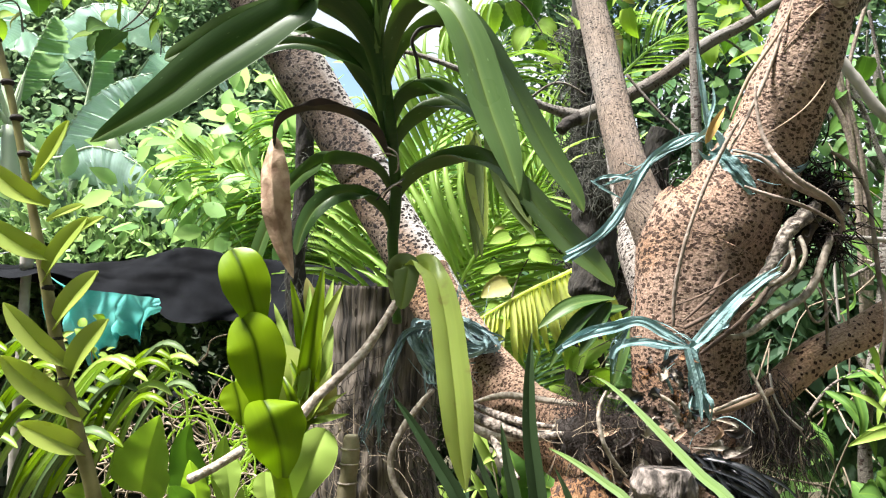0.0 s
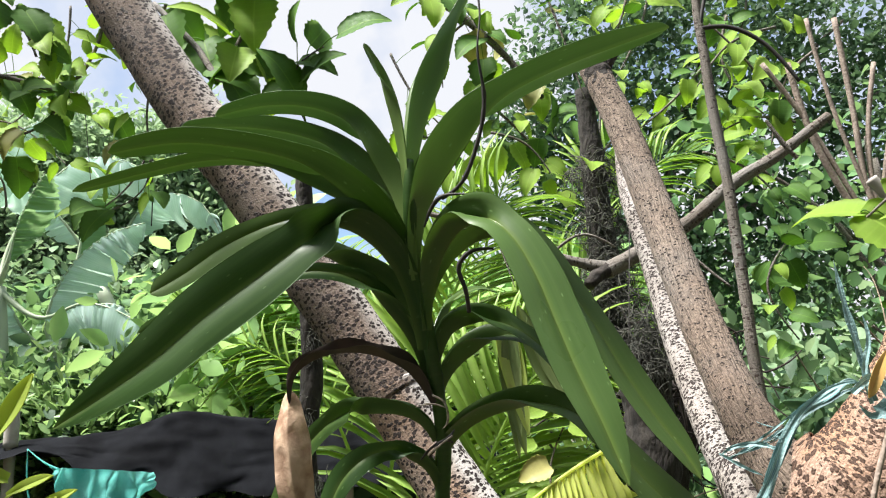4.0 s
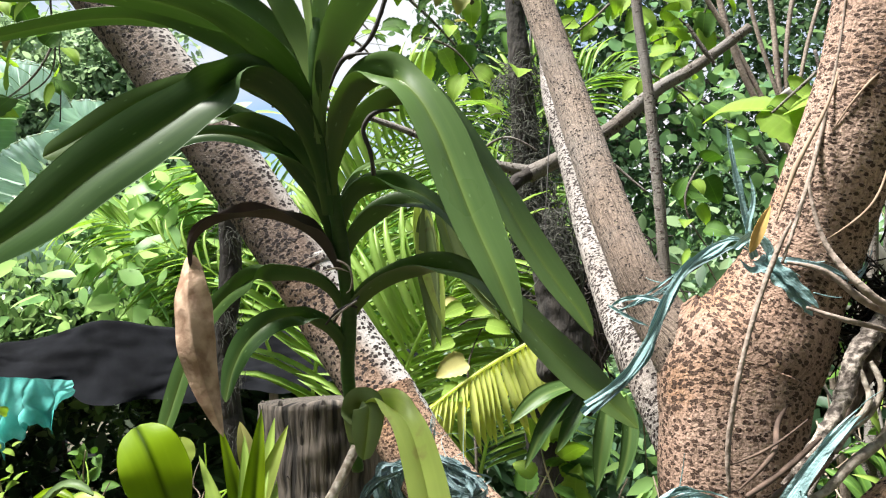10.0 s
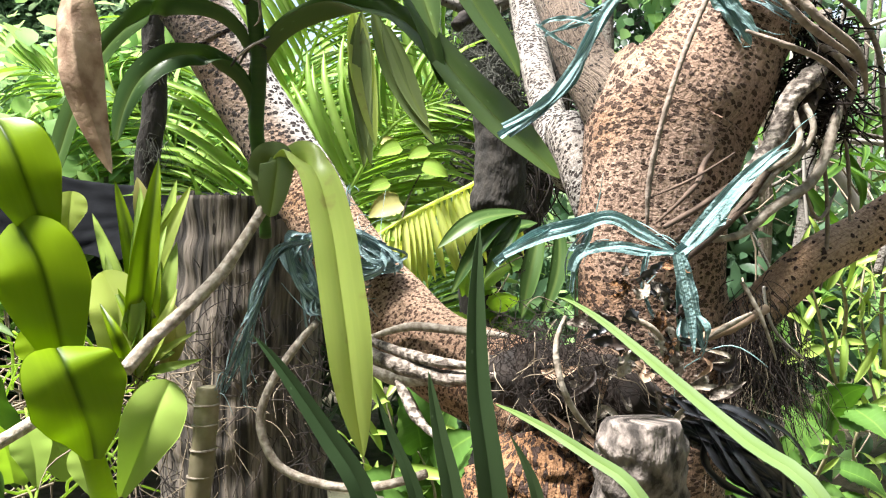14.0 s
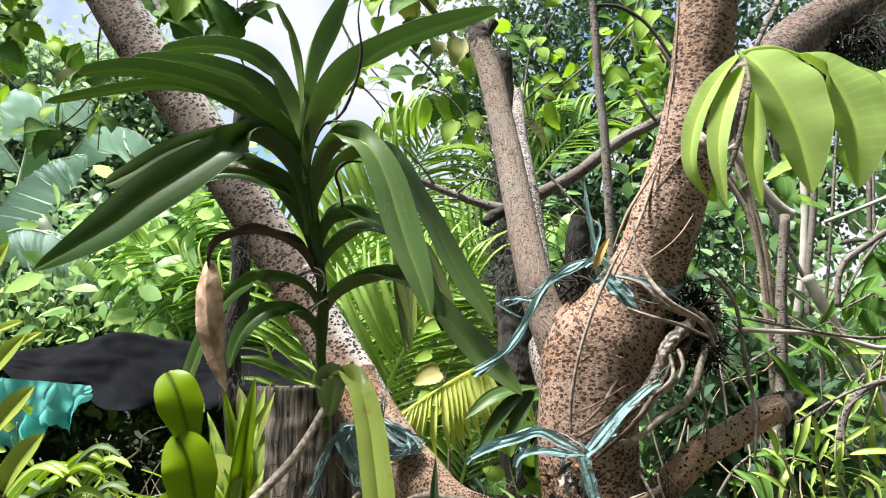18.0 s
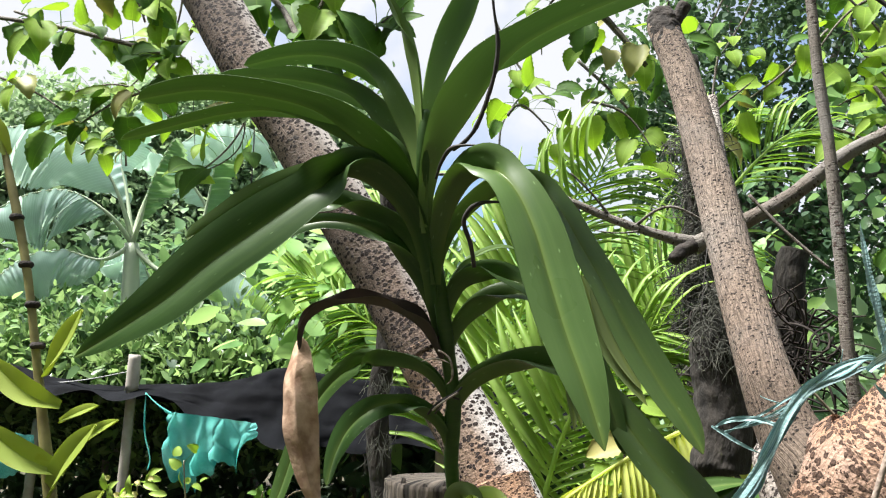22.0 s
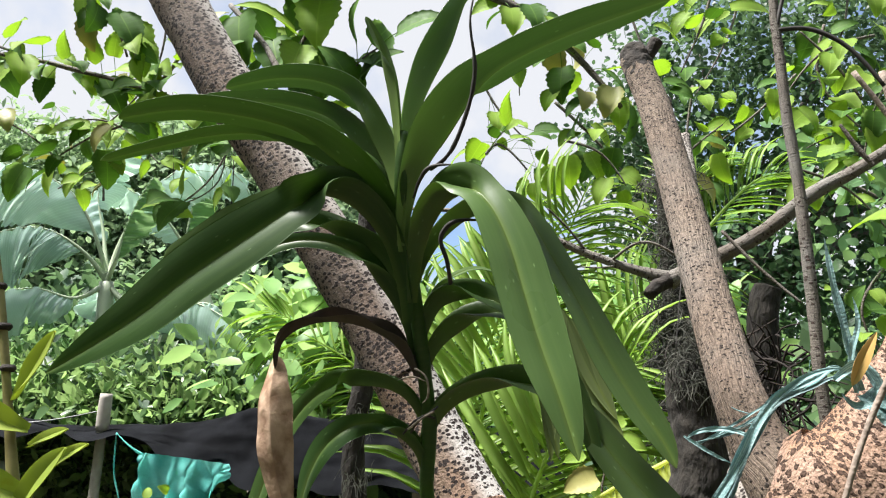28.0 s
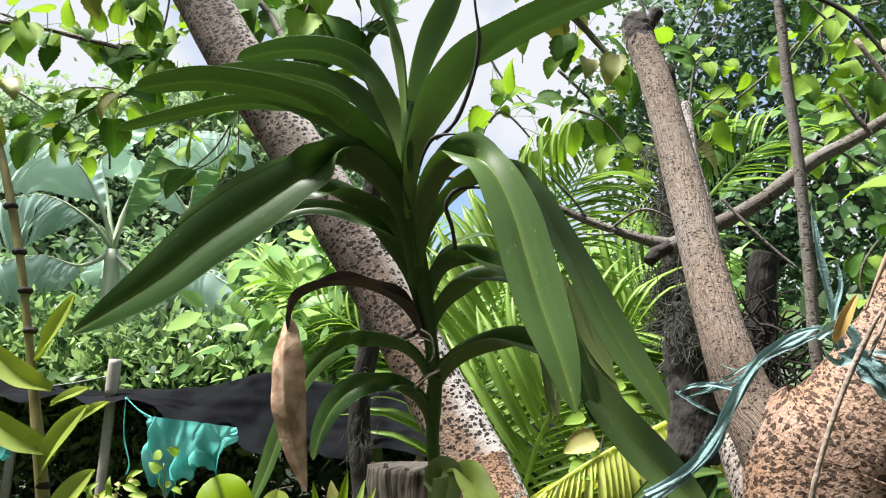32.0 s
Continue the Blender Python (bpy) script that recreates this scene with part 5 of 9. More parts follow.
fork_tie = tie("blue-green raffia knotted round the upper fork", [
    ([(0.156, 0.76, 1.315), (0.195, 0.76, 1.331), (0.229, 0.76, 1.356)], 0.007, 3, M_RAFFIA),
    ([(0.277, 0.745, 1.347), (0.285, 0.735, 1.33), (0.296, 0.735, 1.311)], 0.014, 4, M_RAFFIA),
    ([(0.276, 0.742, 1.35), (0.307, 0.74, 1.342), (0.342, 0.75, 1.33), (0.403, 0.78, 1.349)], 0.008, 3, M_RAFFIA_DARK),
], 30)
ravel = random.Random(77)
for k, (pts, w) in enumerate([([(0.118, 0.748, 1.242), (0.147, 0.748, 1.26), (0.17, 0.748, 1.281), (0.181, 0.748, 1.302), (0.194, 0.748, 1.324), (0.213, 0.748, 1.346), (0.234, 0.748, 1.358), (0.251, 0.748, 1.365), (0.265, 0.748, 1.357)], 0.01), ([(0.12, 0.744, 1.247), (0.149, 0.744, 1.264), (0.171, 0.744, 1.288), (0.183, 0.744, 1.307), (0.195, 0.744, 1.328), (0.215, 0.744, 1.349), (0.235, 0.744, 1.362), (0.252, 0.744, 1.365), (0.264, 0.744, 1.359)], 0.0064), ([(0.125, 0.746, 1.24), (0.15, 0.746, 1.259), (0.17, 0.746, 1.278), (0.184, 0.746, 1.301), (0.192, 0.746, 1.321), (0.21, 0.746, 1.343), (0.232, 0.746, 1.355), (0.251, 0.746, 1.362), (0.266, 0.746, 1.354)], 0.0055), ([(0.192, 0.752, 1.32), (0.174, 0.752, 1.326), (0.155, 0.752, 1.323), (0.148, 0.752, 1.318)], 0.0041), ([(0.148, 0.75, 1.318), (0.159, 0.75, 1.309), (0.176, 0.75, 1.303)], 0.003), ([(0.264, 0.74, 1.348), (0.279, 0.728, 1.329), (0.295, 0.725, 1.302)], 0.0176), ([(0.267, 0.738, 1.346), (0.284, 0.724, 1.325), (0.298, 0.72, 1.308)], 0.0103), ([(0.264, 0.74, 1.35), (0.258, 0.74, 1.386), (0.253, 0.74, 1.424), (0.251, 0.74, 1.458)], 0.0067), ([(0.26, 0.738, 1.348), (0.258, 0.738, 1.372), (0.266, 0.738, 1.395), (0.264, 0.738, 1.414)], 0.0046), ([(0.271, 0.738, 1.348), (0.302, 0.73, 1.341), (0.337, 0.74, 1.329), (0.373, 0.76, 1.311)], 0.0047), ([(0.246, 0.736, 1.357), (0.263, 0.736, 1.367), (0.273, 0.736, 1.348), (0.258, 0.736, 1.339), (0.248, 0.736, 1.348)], 0.0082)]):
    pts = [(x + ravel.gauss(0, 0.0009), y, z + ravel.gauss(0, 0.0009)) for x, y, z in pts]
    part("ribbon", blade("ribbon", pts, w * 1.05, n0=(0.5 - 0.4 * (k % 3), -1, 0.4), n1=(-0.4 + 0.4 * (k % 2), -1, 0.1), fold=0.7 - 0.3 * (k % 2), fold_tip=0.3, profile="blade", rows=60, cols=8, thick=0.0003, wave=0.3), (M_RAFFIA, M_RAFFIA_DARK)[k in (2, 9)], fork_tie, "crumpled raffia ribbon")
tie("grey-blue raffia wound round limb and orchid foot", [
    ([(-0.011, 1, 1.173), (-0.032, 0.985, 1.162), (-0.019, 0.97, 1.13), (-0.012, 0.965, 1.098), (-0.001, 0.96, 1.109)], 0.026, 9, M_RAFFIA_DARK),
    ([(0.012, 1, 1.184), (0.044, 0.985, 1.161), (0.066, 0.98, 1.144), (0.032, 0.975, 1.139), (0.005, 0.97, 1.146)], 0.024, 10, M_RAFFIA_DARK),
    ([(-0.018, 0.97, 1.17), (-0.047, 0.96, 1.158), (-0.063, 0.95, 1.122), (-0.076, 0.945, 1.081), (-0.1, 0.95, 1.029)], 0.014, 6, M_RAFFIA_DARK),
    ([(-0.073, 0.945, 1.086), (-0.078, 0.945, 1.055), (-0.08, 0.95, 1.024)], 0.009, 4, M_RAFFIA_DARK),
    ([(0.02, 0.99, 1.184), (0.019, 0.985, 1.206), (0.024, 0.99, 1.223)], 0.006, 3, M_RAFFIA_DARK),
], 50)
tagged(part("dry_leaf_scrap", blade("dry_leaf_scrap", [(0.254, 0.73, 1.353), (0.261, 0.725, 1.37), (0.272, 0.725, 1.388)], 0.009, n0=(0, -1, 0.2), n1=(0, -1, 0.2), profile="lance", rows=14), M_YELLOW), "yellow-brown dry leaf scrap caught in raffia", "dry leaf")

# ---- vines and roots on the trunk ----
def vine(name, label):
    return thing(name, label, "vine", "vines on the trunk")


def runner(top, mat, pts, seg=9, rough=0.12):
    """One stem of a vine, laid on the bark where it runs near the trunk."""
    ends = [(*p[:3], p[3] * (0.55 if k in (0, len(pts) - 1) else 1)) for k, p in enumerate(pts)]
    part("runner", tube("runner", [on_trunk(p, p[3] * 0.6) for p in ends], seg=seg, rows=46, rough=rough, freq=60), mat, top)


climber = vine("trunk_vine", "pale woody vine pressed against the trunk bark")
runner(climber, M_VINE, [(0.221, 0.735, 1.177, 0.002), (0.221, 0.732, 1.205, 0.002), (0.229, 0.723, 1.254, 0.002), (0.248, 0.72, 1.308, 0.002), (0.269, 0.72, 1.35, 0.002), (0.283, 0.718, 1.374, 0.002)])
runner(climber, M_VINE, [(0.272, 0.718, 1.343, 0.002), (0.301, 0.722, 1.439, 0.002), (0.34, 0.725, 1.518, 0.001), (0.362, 0.72, 1.612, 0.001), (0.371, 0.72, 1.696, 0.001)])
runner(climber, M_VINE, [(0.295, 0.71, 1.404, 0.002), (0.299, 0.703, 1.353, 0.002), (0.319, 0.69, 1.315, 0.003), (0.358, 0.7, 1.292, 0.003), (0.38, 0.72, 1.268, 0.002)])
runner(climber, M_VINE, [(0.274, 0.715, 1.343, 0.002), (0.295, 0.705, 1.335, 0.002), (0.322, 0.7, 1.31, 0.003), (0.373, 0.72, 1.293, 0.002)])
runner(climber, M_VINE, [(0.283, 0.712, 1.309, 0.002), (0.305, 0.705, 1.299, 0.002), (0.337, 0.71, 1.29, 0.002), (0.386, 0.74, 1.275, 0.002)])
climber = vine("thin_trunk_vine", "thin dark brown vine crossing the tree fork")
runner(climber, M_ROOT_DARK, [(0.225, 0.73, 1.179, 0.001), (0.25, 0.722, 1.204, 0.002), (0.277, 0.725, 1.224, 0.002), (0.299, 0.74, 1.243, 0.001)])
runner(climber, M_ROOT_DARK, [(0.222, 0.733, 1.197, 0.001), (0.246, 0.722, 1.208, 0.001), (0.28, 0.722, 1.227, 0.001)])
runner(climber, M_ROOT_BROWN, [(0.32, 0.72, 1.445, 0.001), (0.352, 0.712, 1.475, 0.001), (0.391, 0.715, 1.508, 0.001)])
runner(climber, M_ROOT_BROWN, [(0.3, 0.715, 1.355, 0.001), (0.335, 0.705, 1.378, 0.001), (0.378, 0.71, 1.41, 0.001)])
runner(climber, M_ROOT_BROWN, [(0.277, 0.728, 1.376, 0.001), (0.294, 0.725, 1.414, 0.002), (0.331, 0.725, 1.485, 0.001), (0.357, 0.722, 1.585, 0.001)])
bundle = thing("root_bundle", "bundle of gnarled aerial roots hanging beside the trunk", "roots")


def root(pts, mat, rough=0.2, seg=10):
    part("root", tube("root", [(x, y, z, r * 0.78) for x, y, z, r in pts], seg=seg, rows=60, rough=rough, freq=80), mat, bundle)


root([(0.379, 0.765, 1.304, 0.004), (0.364, 0.755, 1.29, 0.009), (0.337, 0.745, 1.268, 0.009), (0.32, 0.74, 1.237, 0.009), (0.294, 0.735, 1.208, 0.007), (0.263, 0.735, 1.178, 0.004)], M_KNOT_PALE, 0.34, 16)
root([(0.387, 0.77, 1.294, 0.004), (0.364, 0.76, 1.268, 0.007), (0.341, 0.755, 1.237, 0.006), (0.316, 0.75, 1.207, 0.005), (0.289, 0.75, 1.178, 0.003)], M_KNOT, 0.4, 16)
root([(0.391, 0.76, 1.271, 0.003), (0.378, 0.752, 1.252, 0.005), (0.364, 0.745, 1.224, 0.005), (0.35, 0.742, 1.206, 0.005), (0.32, 0.738, 1.19, 0.005), (0.291, 0.735, 1.17, 0.004), (0.27, 0.735, 1.167, 0.003)], M_ROOT, 0.22, 14)
root([(0.347, 0.742, 1.264, 0.003), (0.349, 0.735, 1.245, 0.003), (0.338, 0.735, 1.227, 0.003), (0.319, 0.735, 1.214, 0.003), (0.308, 0.738, 1.198, 0.002)], M_ROOT)
root([(0.335, 0.738, 1.258, 0.003), (0.336, 0.732, 1.236, 0.003), (0.325, 0.733, 1.223, 0.003), (0.312, 0.735, 1.216, 0.002)], M_ROOT)
root([(0.29, 0.725, 1.213, 0.002), (0.257, 0.722, 1.192, 0.003), (0.227, 0.722, 1.176, 0.002)], M_ROOT_DARK)
root([(0.296, 0.728, 1.205, 0.002), (0.263, 0.725, 1.182, 0.003), (0.235, 0.725, 1.166, 0.002)], M_ROOT_DARK)
root([(0.304, 0.735, 1.198, 0.002), (0.273, 0.73, 1.173, 0.003), (0.244, 0.73, 1.151, 0.002)], M_ROOT_DARK)
root([(0.398, 0.775, 1.354, 0.002), (0.414, 0.775, 1.344, 0.003), (0.432, 0.775, 1.317, 0.003), (0.438, 0.775, 1.274, 0.003), (0.442, 0.775, 1.229, 0.003), (0.442, 0.765, 1.191, 0.003), (0.435, 0.765, 1.138, 0.002)], M_VINE, 0.12)
root([(0.405, 0.78, 1.263, 0.001), (0.41, 0.78, 1.227, 0.002), (0.415, 0.785, 1.173, 0.001)], M_VINE)
root([(0.378, 0.77, 1.243, 0.002), (0.384, 0.77, 1.205, 0.002), (0.387, 0.775, 1.155, 0.002), (0.385, 0.78, 1.124, 0.001)], M_VINE)
root([(0.354, 0.755, 1.209, 0.001), (0.369, 0.76, 1.181, 0.002), (0.4, 0.78, 1.205, 0.001)], M_VINE)
root([(0.391, 0.765, 1.323, 0.003), (0.404, 0.76, 1.312, 0.004), (0.403, 0.76, 1.293, 0.004), (0.39, 0.765, 1.281, 0.003)], M_ROOT)
root([(0.368, 0.76, 1.313, 0.003), (0.385, 0.75, 1.298, 0.004), (0.396, 0.755, 1.28, 0.004), (0.39, 0.76, 1.261, 0.003)], M_VINE, 0.25)
root([(0.248, 0.735, 1.094, 0.004), (0.277, 0.73, 1.103, 0.005), (0.317, 0.745, 1.115, 0.004)], M_ROOT_BROWN)
root([(0.292, 0.735, 1.136, 0.002), (0.302, 0.73, 1.114, 0.002), (0.318, 0.735, 1.079, 0.001)], M_ROOT)
fibres("hanging_root_mass", M_FIBRE, bundle, [(0.324, 0.775, 1.116), (0.332, 0.775, 1.089), (0.341, 0.775, 1.063), (0.32, 0.77, 1.065), (0.357, 0.785, 1.078), (0.306, 0.77, 1.083), (0.311, 0.77, 1.099)], 520, 0.05, 0.00035, 1.6, 27, 0.011)
fibres("pale_root_fibre", M_FIBRE_PALE, bundle, [(0.324, 0.775, 1.116), (0.332, 0.775, 1.089), (0.341, 0.775, 1.063), (0.32, 0.77, 1.065), (0.357, 0.785, 1.078)], 40, 0.06, 0.0004, 1.8, 28, 0.012)
knot = thing("root_clump", "tangled clump of dark roots behind the trunk", "roots")
fibres("root_tangle", M_FIBRE, knot, [(0.378, 0.78, 1.329), (0.388, 0.78, 1.29), (0.371, 0.79, 1.279), (0.392, 0.77, 1.263), (0.385, 0.775, 1.309)], 420, 0.035, 0.0009, 0.4, 8, 0.011)
base_moss = thing("root_nest", "nest of dark root fibre and dry leaf scraps", "roots")
fibres("fibre_nest", M_FIBRE, base_moss, [(0.133, 0.74, 1.097), (0.15, 0.73, 1.086), (0.182, 0.74, 1.083), (0.186, 0.74, 1.059), (0.147, 0.75, 1.059)], 900, 0.022, 0.00028, 0.3, 9, 0.014)
fibres("hanging_fibre", M_FIBRE_PALE, base_moss, [(0.32, 0.77, 1.072), (0.335, 0.78, 1.052), (0.305, 0.77, 1.055)], 60, 0.06, 0.0003, 1.4, 10, 0.014)
part("nest_core", tube("nest_core", [(0.133, 0.83, 1.06, 0.018), (0.155, 0.79, 1.06, 0.028), (0.19, 0.775, 1.052, 0.03), (0.219, 0.77, 1.045, 0.026), (0.241, 0.78, 1.048, 0.01)], seg=24, rows=40, rough=0.35, freq=50), M_FIBRE, base_moss)
fibres("pale_fibre", M_FIBRE_PALE, base_moss, [(0.134, 0.73, 1.086), (0.178, 0.72, 1.071)], 40, 0.035, 0.0004, 0.7, 13, 0.018)
rnd = random.Random(4)
for i in range(44):
    p = Vector((0.209, 0.735, 1.082)) + Vector((rnd.uniform(-0.07, 0.06), rnd.uniform(-0.01, 0.01), rnd.uniform(-0.06, 0.0)))
    x, y, z = p
    part("leaf_scrap", blade("leaf_scrap", [(x, y, z), (x + rnd.uniform(-0.012, 0.012), y - 0.006, z + rnd.uniform(-0.012, 0.012)), (x + rnd.uniform(-0.03, 0.03), y - 0.003, z + rnd.uniform(-0.025, 0.02))], rnd.uniform(0.003, 0.009), n0=(rnd.uniform(-1, 1), -1, 0.4), n1=(rnd.uniform(-1, 1), -1, 0.2), profile="lance", rows=9, cols=4, thick=0.0006), (M_BROWN_DARK, M_ROOT, M_KNOT, M_BROWN, M_KNOT_PALE)[i % 5], base_moss)
part("burl", tube("burl", [(0.105, 0.77, 0.974, 0.02), (0.14, 0.76, 0.995, 0.03), (0.173, 0.76, 0.996, 0.03), (0.202, 0.77, 0.979, 0.016)], seg=50, rows=80, rough=0.34, freq=70), M_BURL, tree, "flaking orange-brown root burl")
for pts in ([(0.014, 0.93, 1.087, 0.003), (0.037, 0.88, 1.071, 0.006), (0.067, 0.85, 1.063, 0.0075), (0.094, 0.82, 1.06, 0.006), (0.128, 0.79, 1.066, 0.003)], [(0.054, 0.86, 1.052, 0.002), (0.058, 0.85, 1.045, 0.004), (0.065, 0.83, 1.031, 0.004), (0.079, 0.81, 1.017, 0.002)], [(0.024, 0.93, 1.085, 0.002), (0.059, 0.86, 1.076, 0.0045), (0.09, 0.82, 1.072, 0.004), (0.117, 0.8, 1.072, 0.002)]):
    part("root", tube("root", pts, seg=14, rows=40, rough=0.22, freq=70), M_KNOT_PALE, tree, "bleached surface root")
wrap = thing("black_plastic_scrap", "crumpled shreds of black plastic at the trunk foot", "plastic")
for i in range(34):
    pts = [Vector(c) + Vector((rnd.gauss(0, 0.012), rnd.gauss(0, 0.006), rnd.gauss(0, k))) for c, k in (((0.249, 0.735, 1.048), 0.008), ((0.289, 0.72, 1.018), 0.011), ((0.329, 0.735, 0.97), 0.014))]
    part("shred", blade("shred", [tuple(p) for p in pts], rnd.uniform(0.003, 0.008), n0=(rnd.uniform(-1, 1), -1, 0.4), n1=(rnd.uniform(-1, 1), -1, 0.2), fold=0.6, profile="blade", rows=20, cols=4, thick=0.0004, wave=0.3), M_SHRED, wrap)
scraps = thing("dry_leaf_litter", "torn pale leaf and bark scraps caught under the raffia", "litter")
for i in range(26):
    x, y, z = rnd.uniform(0.179, 0.223), 0.693, rnd.uniform(1.090, 1.155)
    p = Vector(on_trunk((x, y, z), 0.004))
    q = p + Vector((rnd.gauss(0, 0.012), -0.004, rnd.gauss(0, 0.012)))
    part("scrap", blade("scrap", [tuple(p), tuple((p + q) / 2 + Vector((0, -0.005, 0.002))), tuple(q)], rnd.uniform(0.005, 0.013), n0=(rnd.uniform(-1, 1), -1, rnd.uniform(-0.4, 0.8)), n1=(rnd.uniform(-1, 1), -1, 0.2), fold=0.5, profile="blade", rows=12, cols=4, thick=0.0006, wave=0.6), (M_KNOT_PALE, M_ROOT, M_BROWN_DARK, M_SHRED, M_BURL)[i % 5], scraps)
climber = vine("foot_root", "smooth pale roots running along the trunk foot")
runner(climber, M_ROOT, [(0.146, 0.69, 1.121, 0.002), (0.138, 0.685, 1.104, 0.002), (0.14, 0.68, 1.08, 0.002), (0.15, 0.685, 1.061, 0.002), (0.163, 0.69, 1.046, 0.002)])
runner(climber, M_ROOT, [(0.036, 0.96, 1.075, 0.004), (0.072, 0.94, 1.087, 0.004), (0.108, 0.9, 1.088, 0.004), (0.145, 0.84, 1.089, 0.004)])
runner(climber, M_ROOT, [(0.03, 0.96, 1.053, 0.006), (0.059, 0.93, 1.041, 0.007), (0.097, 0.9, 1.046, 0.006), (0.128, 0.85, 1.055, 0.006), (0.144, 0.8, 1.068, 0.005)])
runner(climber, M_ROOT, [(0.07, 0.93, 1.03, 0.004), (0.076, 0.92, 1.011, 0.005), (0.086, 0.9, 0.997, 0.004)])
runner(climber, M_ROOT, [(0.185, 0.69, 1.12, 0.002), (0.2, 0.685, 1.113, 0.002), (0.215, 0.69, 1.097, 0.002)])
runner(climber, M_ROOT, [(0.246, 0.7, 1.102, 0.002), (0.268, 0.71, 1.109, 0.002), (0.296, 0.73, 1.114, 0.002)])

# ---- foreground blades ----
def blade_plant(name, label, blades, mat, category="plant"):
    top = thing(name, label, category, "blade-leaved plants")
    for pts, w, n0, n1 in blades:
        part("leaf", blade("leaf", pts, w, n0=n0, n1=n1, fold=0.5, fold_tip=0.2, profile="blade", rows=34, cols=8, thick=0.002), mat, top)
    return top


F = (0, -1, 0.2)
blade_plant("dark_blade_plant", "stiff dark green blade leaves rising from below", [
    ([(0.117, 0.61, 0.55), (0.092, 0.58, 0.8), (0.067, 0.555, 1.065), (0.062, 0.555, 1.109), (0.062, 0.555, 1.147), (0.063, 0.555, 1.164), (0.064, 0.555, 1.178)], 0.0173, F, F),
    ([(0.083, 0.64, 0.55), (0.068, 0.59, 0.8), (0.053, 0.575, 1.055), (0.048, 0.575, 1.08), (0.045, 0.575, 1.098), (0.043, 0.575, 1.111)], 0.0159, F, F),
    ([(0.126, 0.65, 0.55), (0.111, 0.60, 0.8), (0.096, 0.585, 1.048), (0.091, 0.585, 1.062), (0.084, 0.585, 1.076)], 0.0126, F, F),
    ([(0.065, 0.72, 0.55), (0.040, 0.68, 0.8), (0.015, 0.66, 1.029), (-0.003, 0.66, 1.061), (-0.021, 0.66, 1.09), (-0.034, 0.66, 1.109), (-0.043, 0.66, 1.12)], 0.0185, F, F),
    ([(0.102, 0.78, 0.55), (0.077, 0.74, 0.8), (0.052, 0.72, 1.006), (0.038, 0.72, 1.043), (0.028, 0.72, 1.072)], 0.0147, F, F),
], M_BLADE)
blade_plant("long_blade_plant", "long channelled pale green blades crossing the trunk foot", [
    ([(0.285, 0.48, 0.6), (0.185, 0.5, 1.071), (0.177, 0.53, 1.081), (0.168, 0.56, 1.094), (0.154, 0.59, 1.112), (0.142, 0.62, 1.127), (0.133, 0.64, 1.135), (0.128, 0.65, 1.137)], 0.0087, (-0.3, -1, 0.6), (-0.3, -1, 0.6)),
    ([(0.231, 0.53, 0.6), (0.131, 0.55, 1.059), (0.12, 0.57, 1.067), (0.105, 0.59, 1.076), (0.093, 0.61, 1.081), (0.086, 0.63, 1.082)], 0.0082, (-0.3, -1, 0.6), (-0.3, -1, 0.6)),
], M_BLADE_LIGHT)

# ---- fleshy orchid and narrow-leaved orchid on the stump ----
fleshy = thing("fleshy_orchid", "orchid with broad fleshy yellow-green leaves", "orchid")


def fleshy_leaf(pts, w, n0, n1, mat):
    part("leaf", blade("leaf", pts, w, n0=n0, n1=n1, fold=0.3, fold_tip=0.1, profile="spoon", rows=30, cols=10, thick=0.0012, wave=0.03), mat, fleshy)


fleshy_leaf([(-0.187, 0.78, 1.162), (-0.187, 0.765, 1.184), (-0.191, 0.755, 1.209), (-0.2, 0.755, 1.235), (-0.212, 0.765, 1.253)], 0.048, (0.1, -1, 0.1), (0.2, -1, 0.3), M_FLESHY)
fleshy_leaf([(-0.179, 0.775, 1.079), (-0.177, 0.765, 1.103), (-0.179, 0.755, 1.133), (-0.185, 0.752, 1.162), (-0.201, 0.76, 1.187)], 0.056, (0.3, -1, 0.1), (0.0, -1, 0.3), M_FLESHY)
fleshy_leaf([(-0.158, 0.765, 1.028), (-0.157, 0.755, 1.047), (-0.158, 0.74, 1.071), (-0.164, 0.735, 1.095), (-0.173, 0.745, 1.106)], 0.063, (0.2, -0.9, 0.3), (0.5, -0.7, 0.7), M_FLESHY)
fleshy_leaf([(-0.199, 0.94, 1.035), (-0.188, 0.945, 1.073), (-0.187, 0.95, 1.112), (-0.203, 0.96, 1.145)], 0.05, (0.4, -1, 0.1), (0.3, -1, 0.3), M_CANE_LEAF)
fleshy_leaf([(-0.18, 0.915, 0.953), (-0.165, 0.91, 0.987), (-0.15, 0.915, 1.023), (-0.14, 0.93, 1.048)], 0.052, (0.5, -1, 0.1), (0.3, -1, 0.3), M_NARROW)
fleshy_leaf([(-0.248, 0.955, 1.049), (-0.252, 0.955, 1.074), (-0.261, 0.96, 1.101)], 0.044, (0.1, -1, 0.1), (0, -1, 0.3), M_FLESHY)
fleshy_leaf([(-0.241, 0.985, 1.178), (-0.237, 0.985, 1.199), (-0.236, 0.99, 1.22)], 0.03, (0.3, -1, 0.1), (0.2, -1, 0.3), M_CANE_LEAF)
fleshy_leaf([(-0.204, 0.925, 0.951), (-0.21, 0.925, 0.975), (-0.213, 0.93, 0.998)], 0.03, (0, -1, 0.1), (0.1, -1, 0.3), M_NARROW)
fleshy_leaf([(-0.26, 0.95, 0.956), (-0.262, 0.95, 0.986), (-0.27, 0.955, 1.01)], 0.035, (0, -1, 0.1), (0.1, -1, 0.3), M_NARROW)
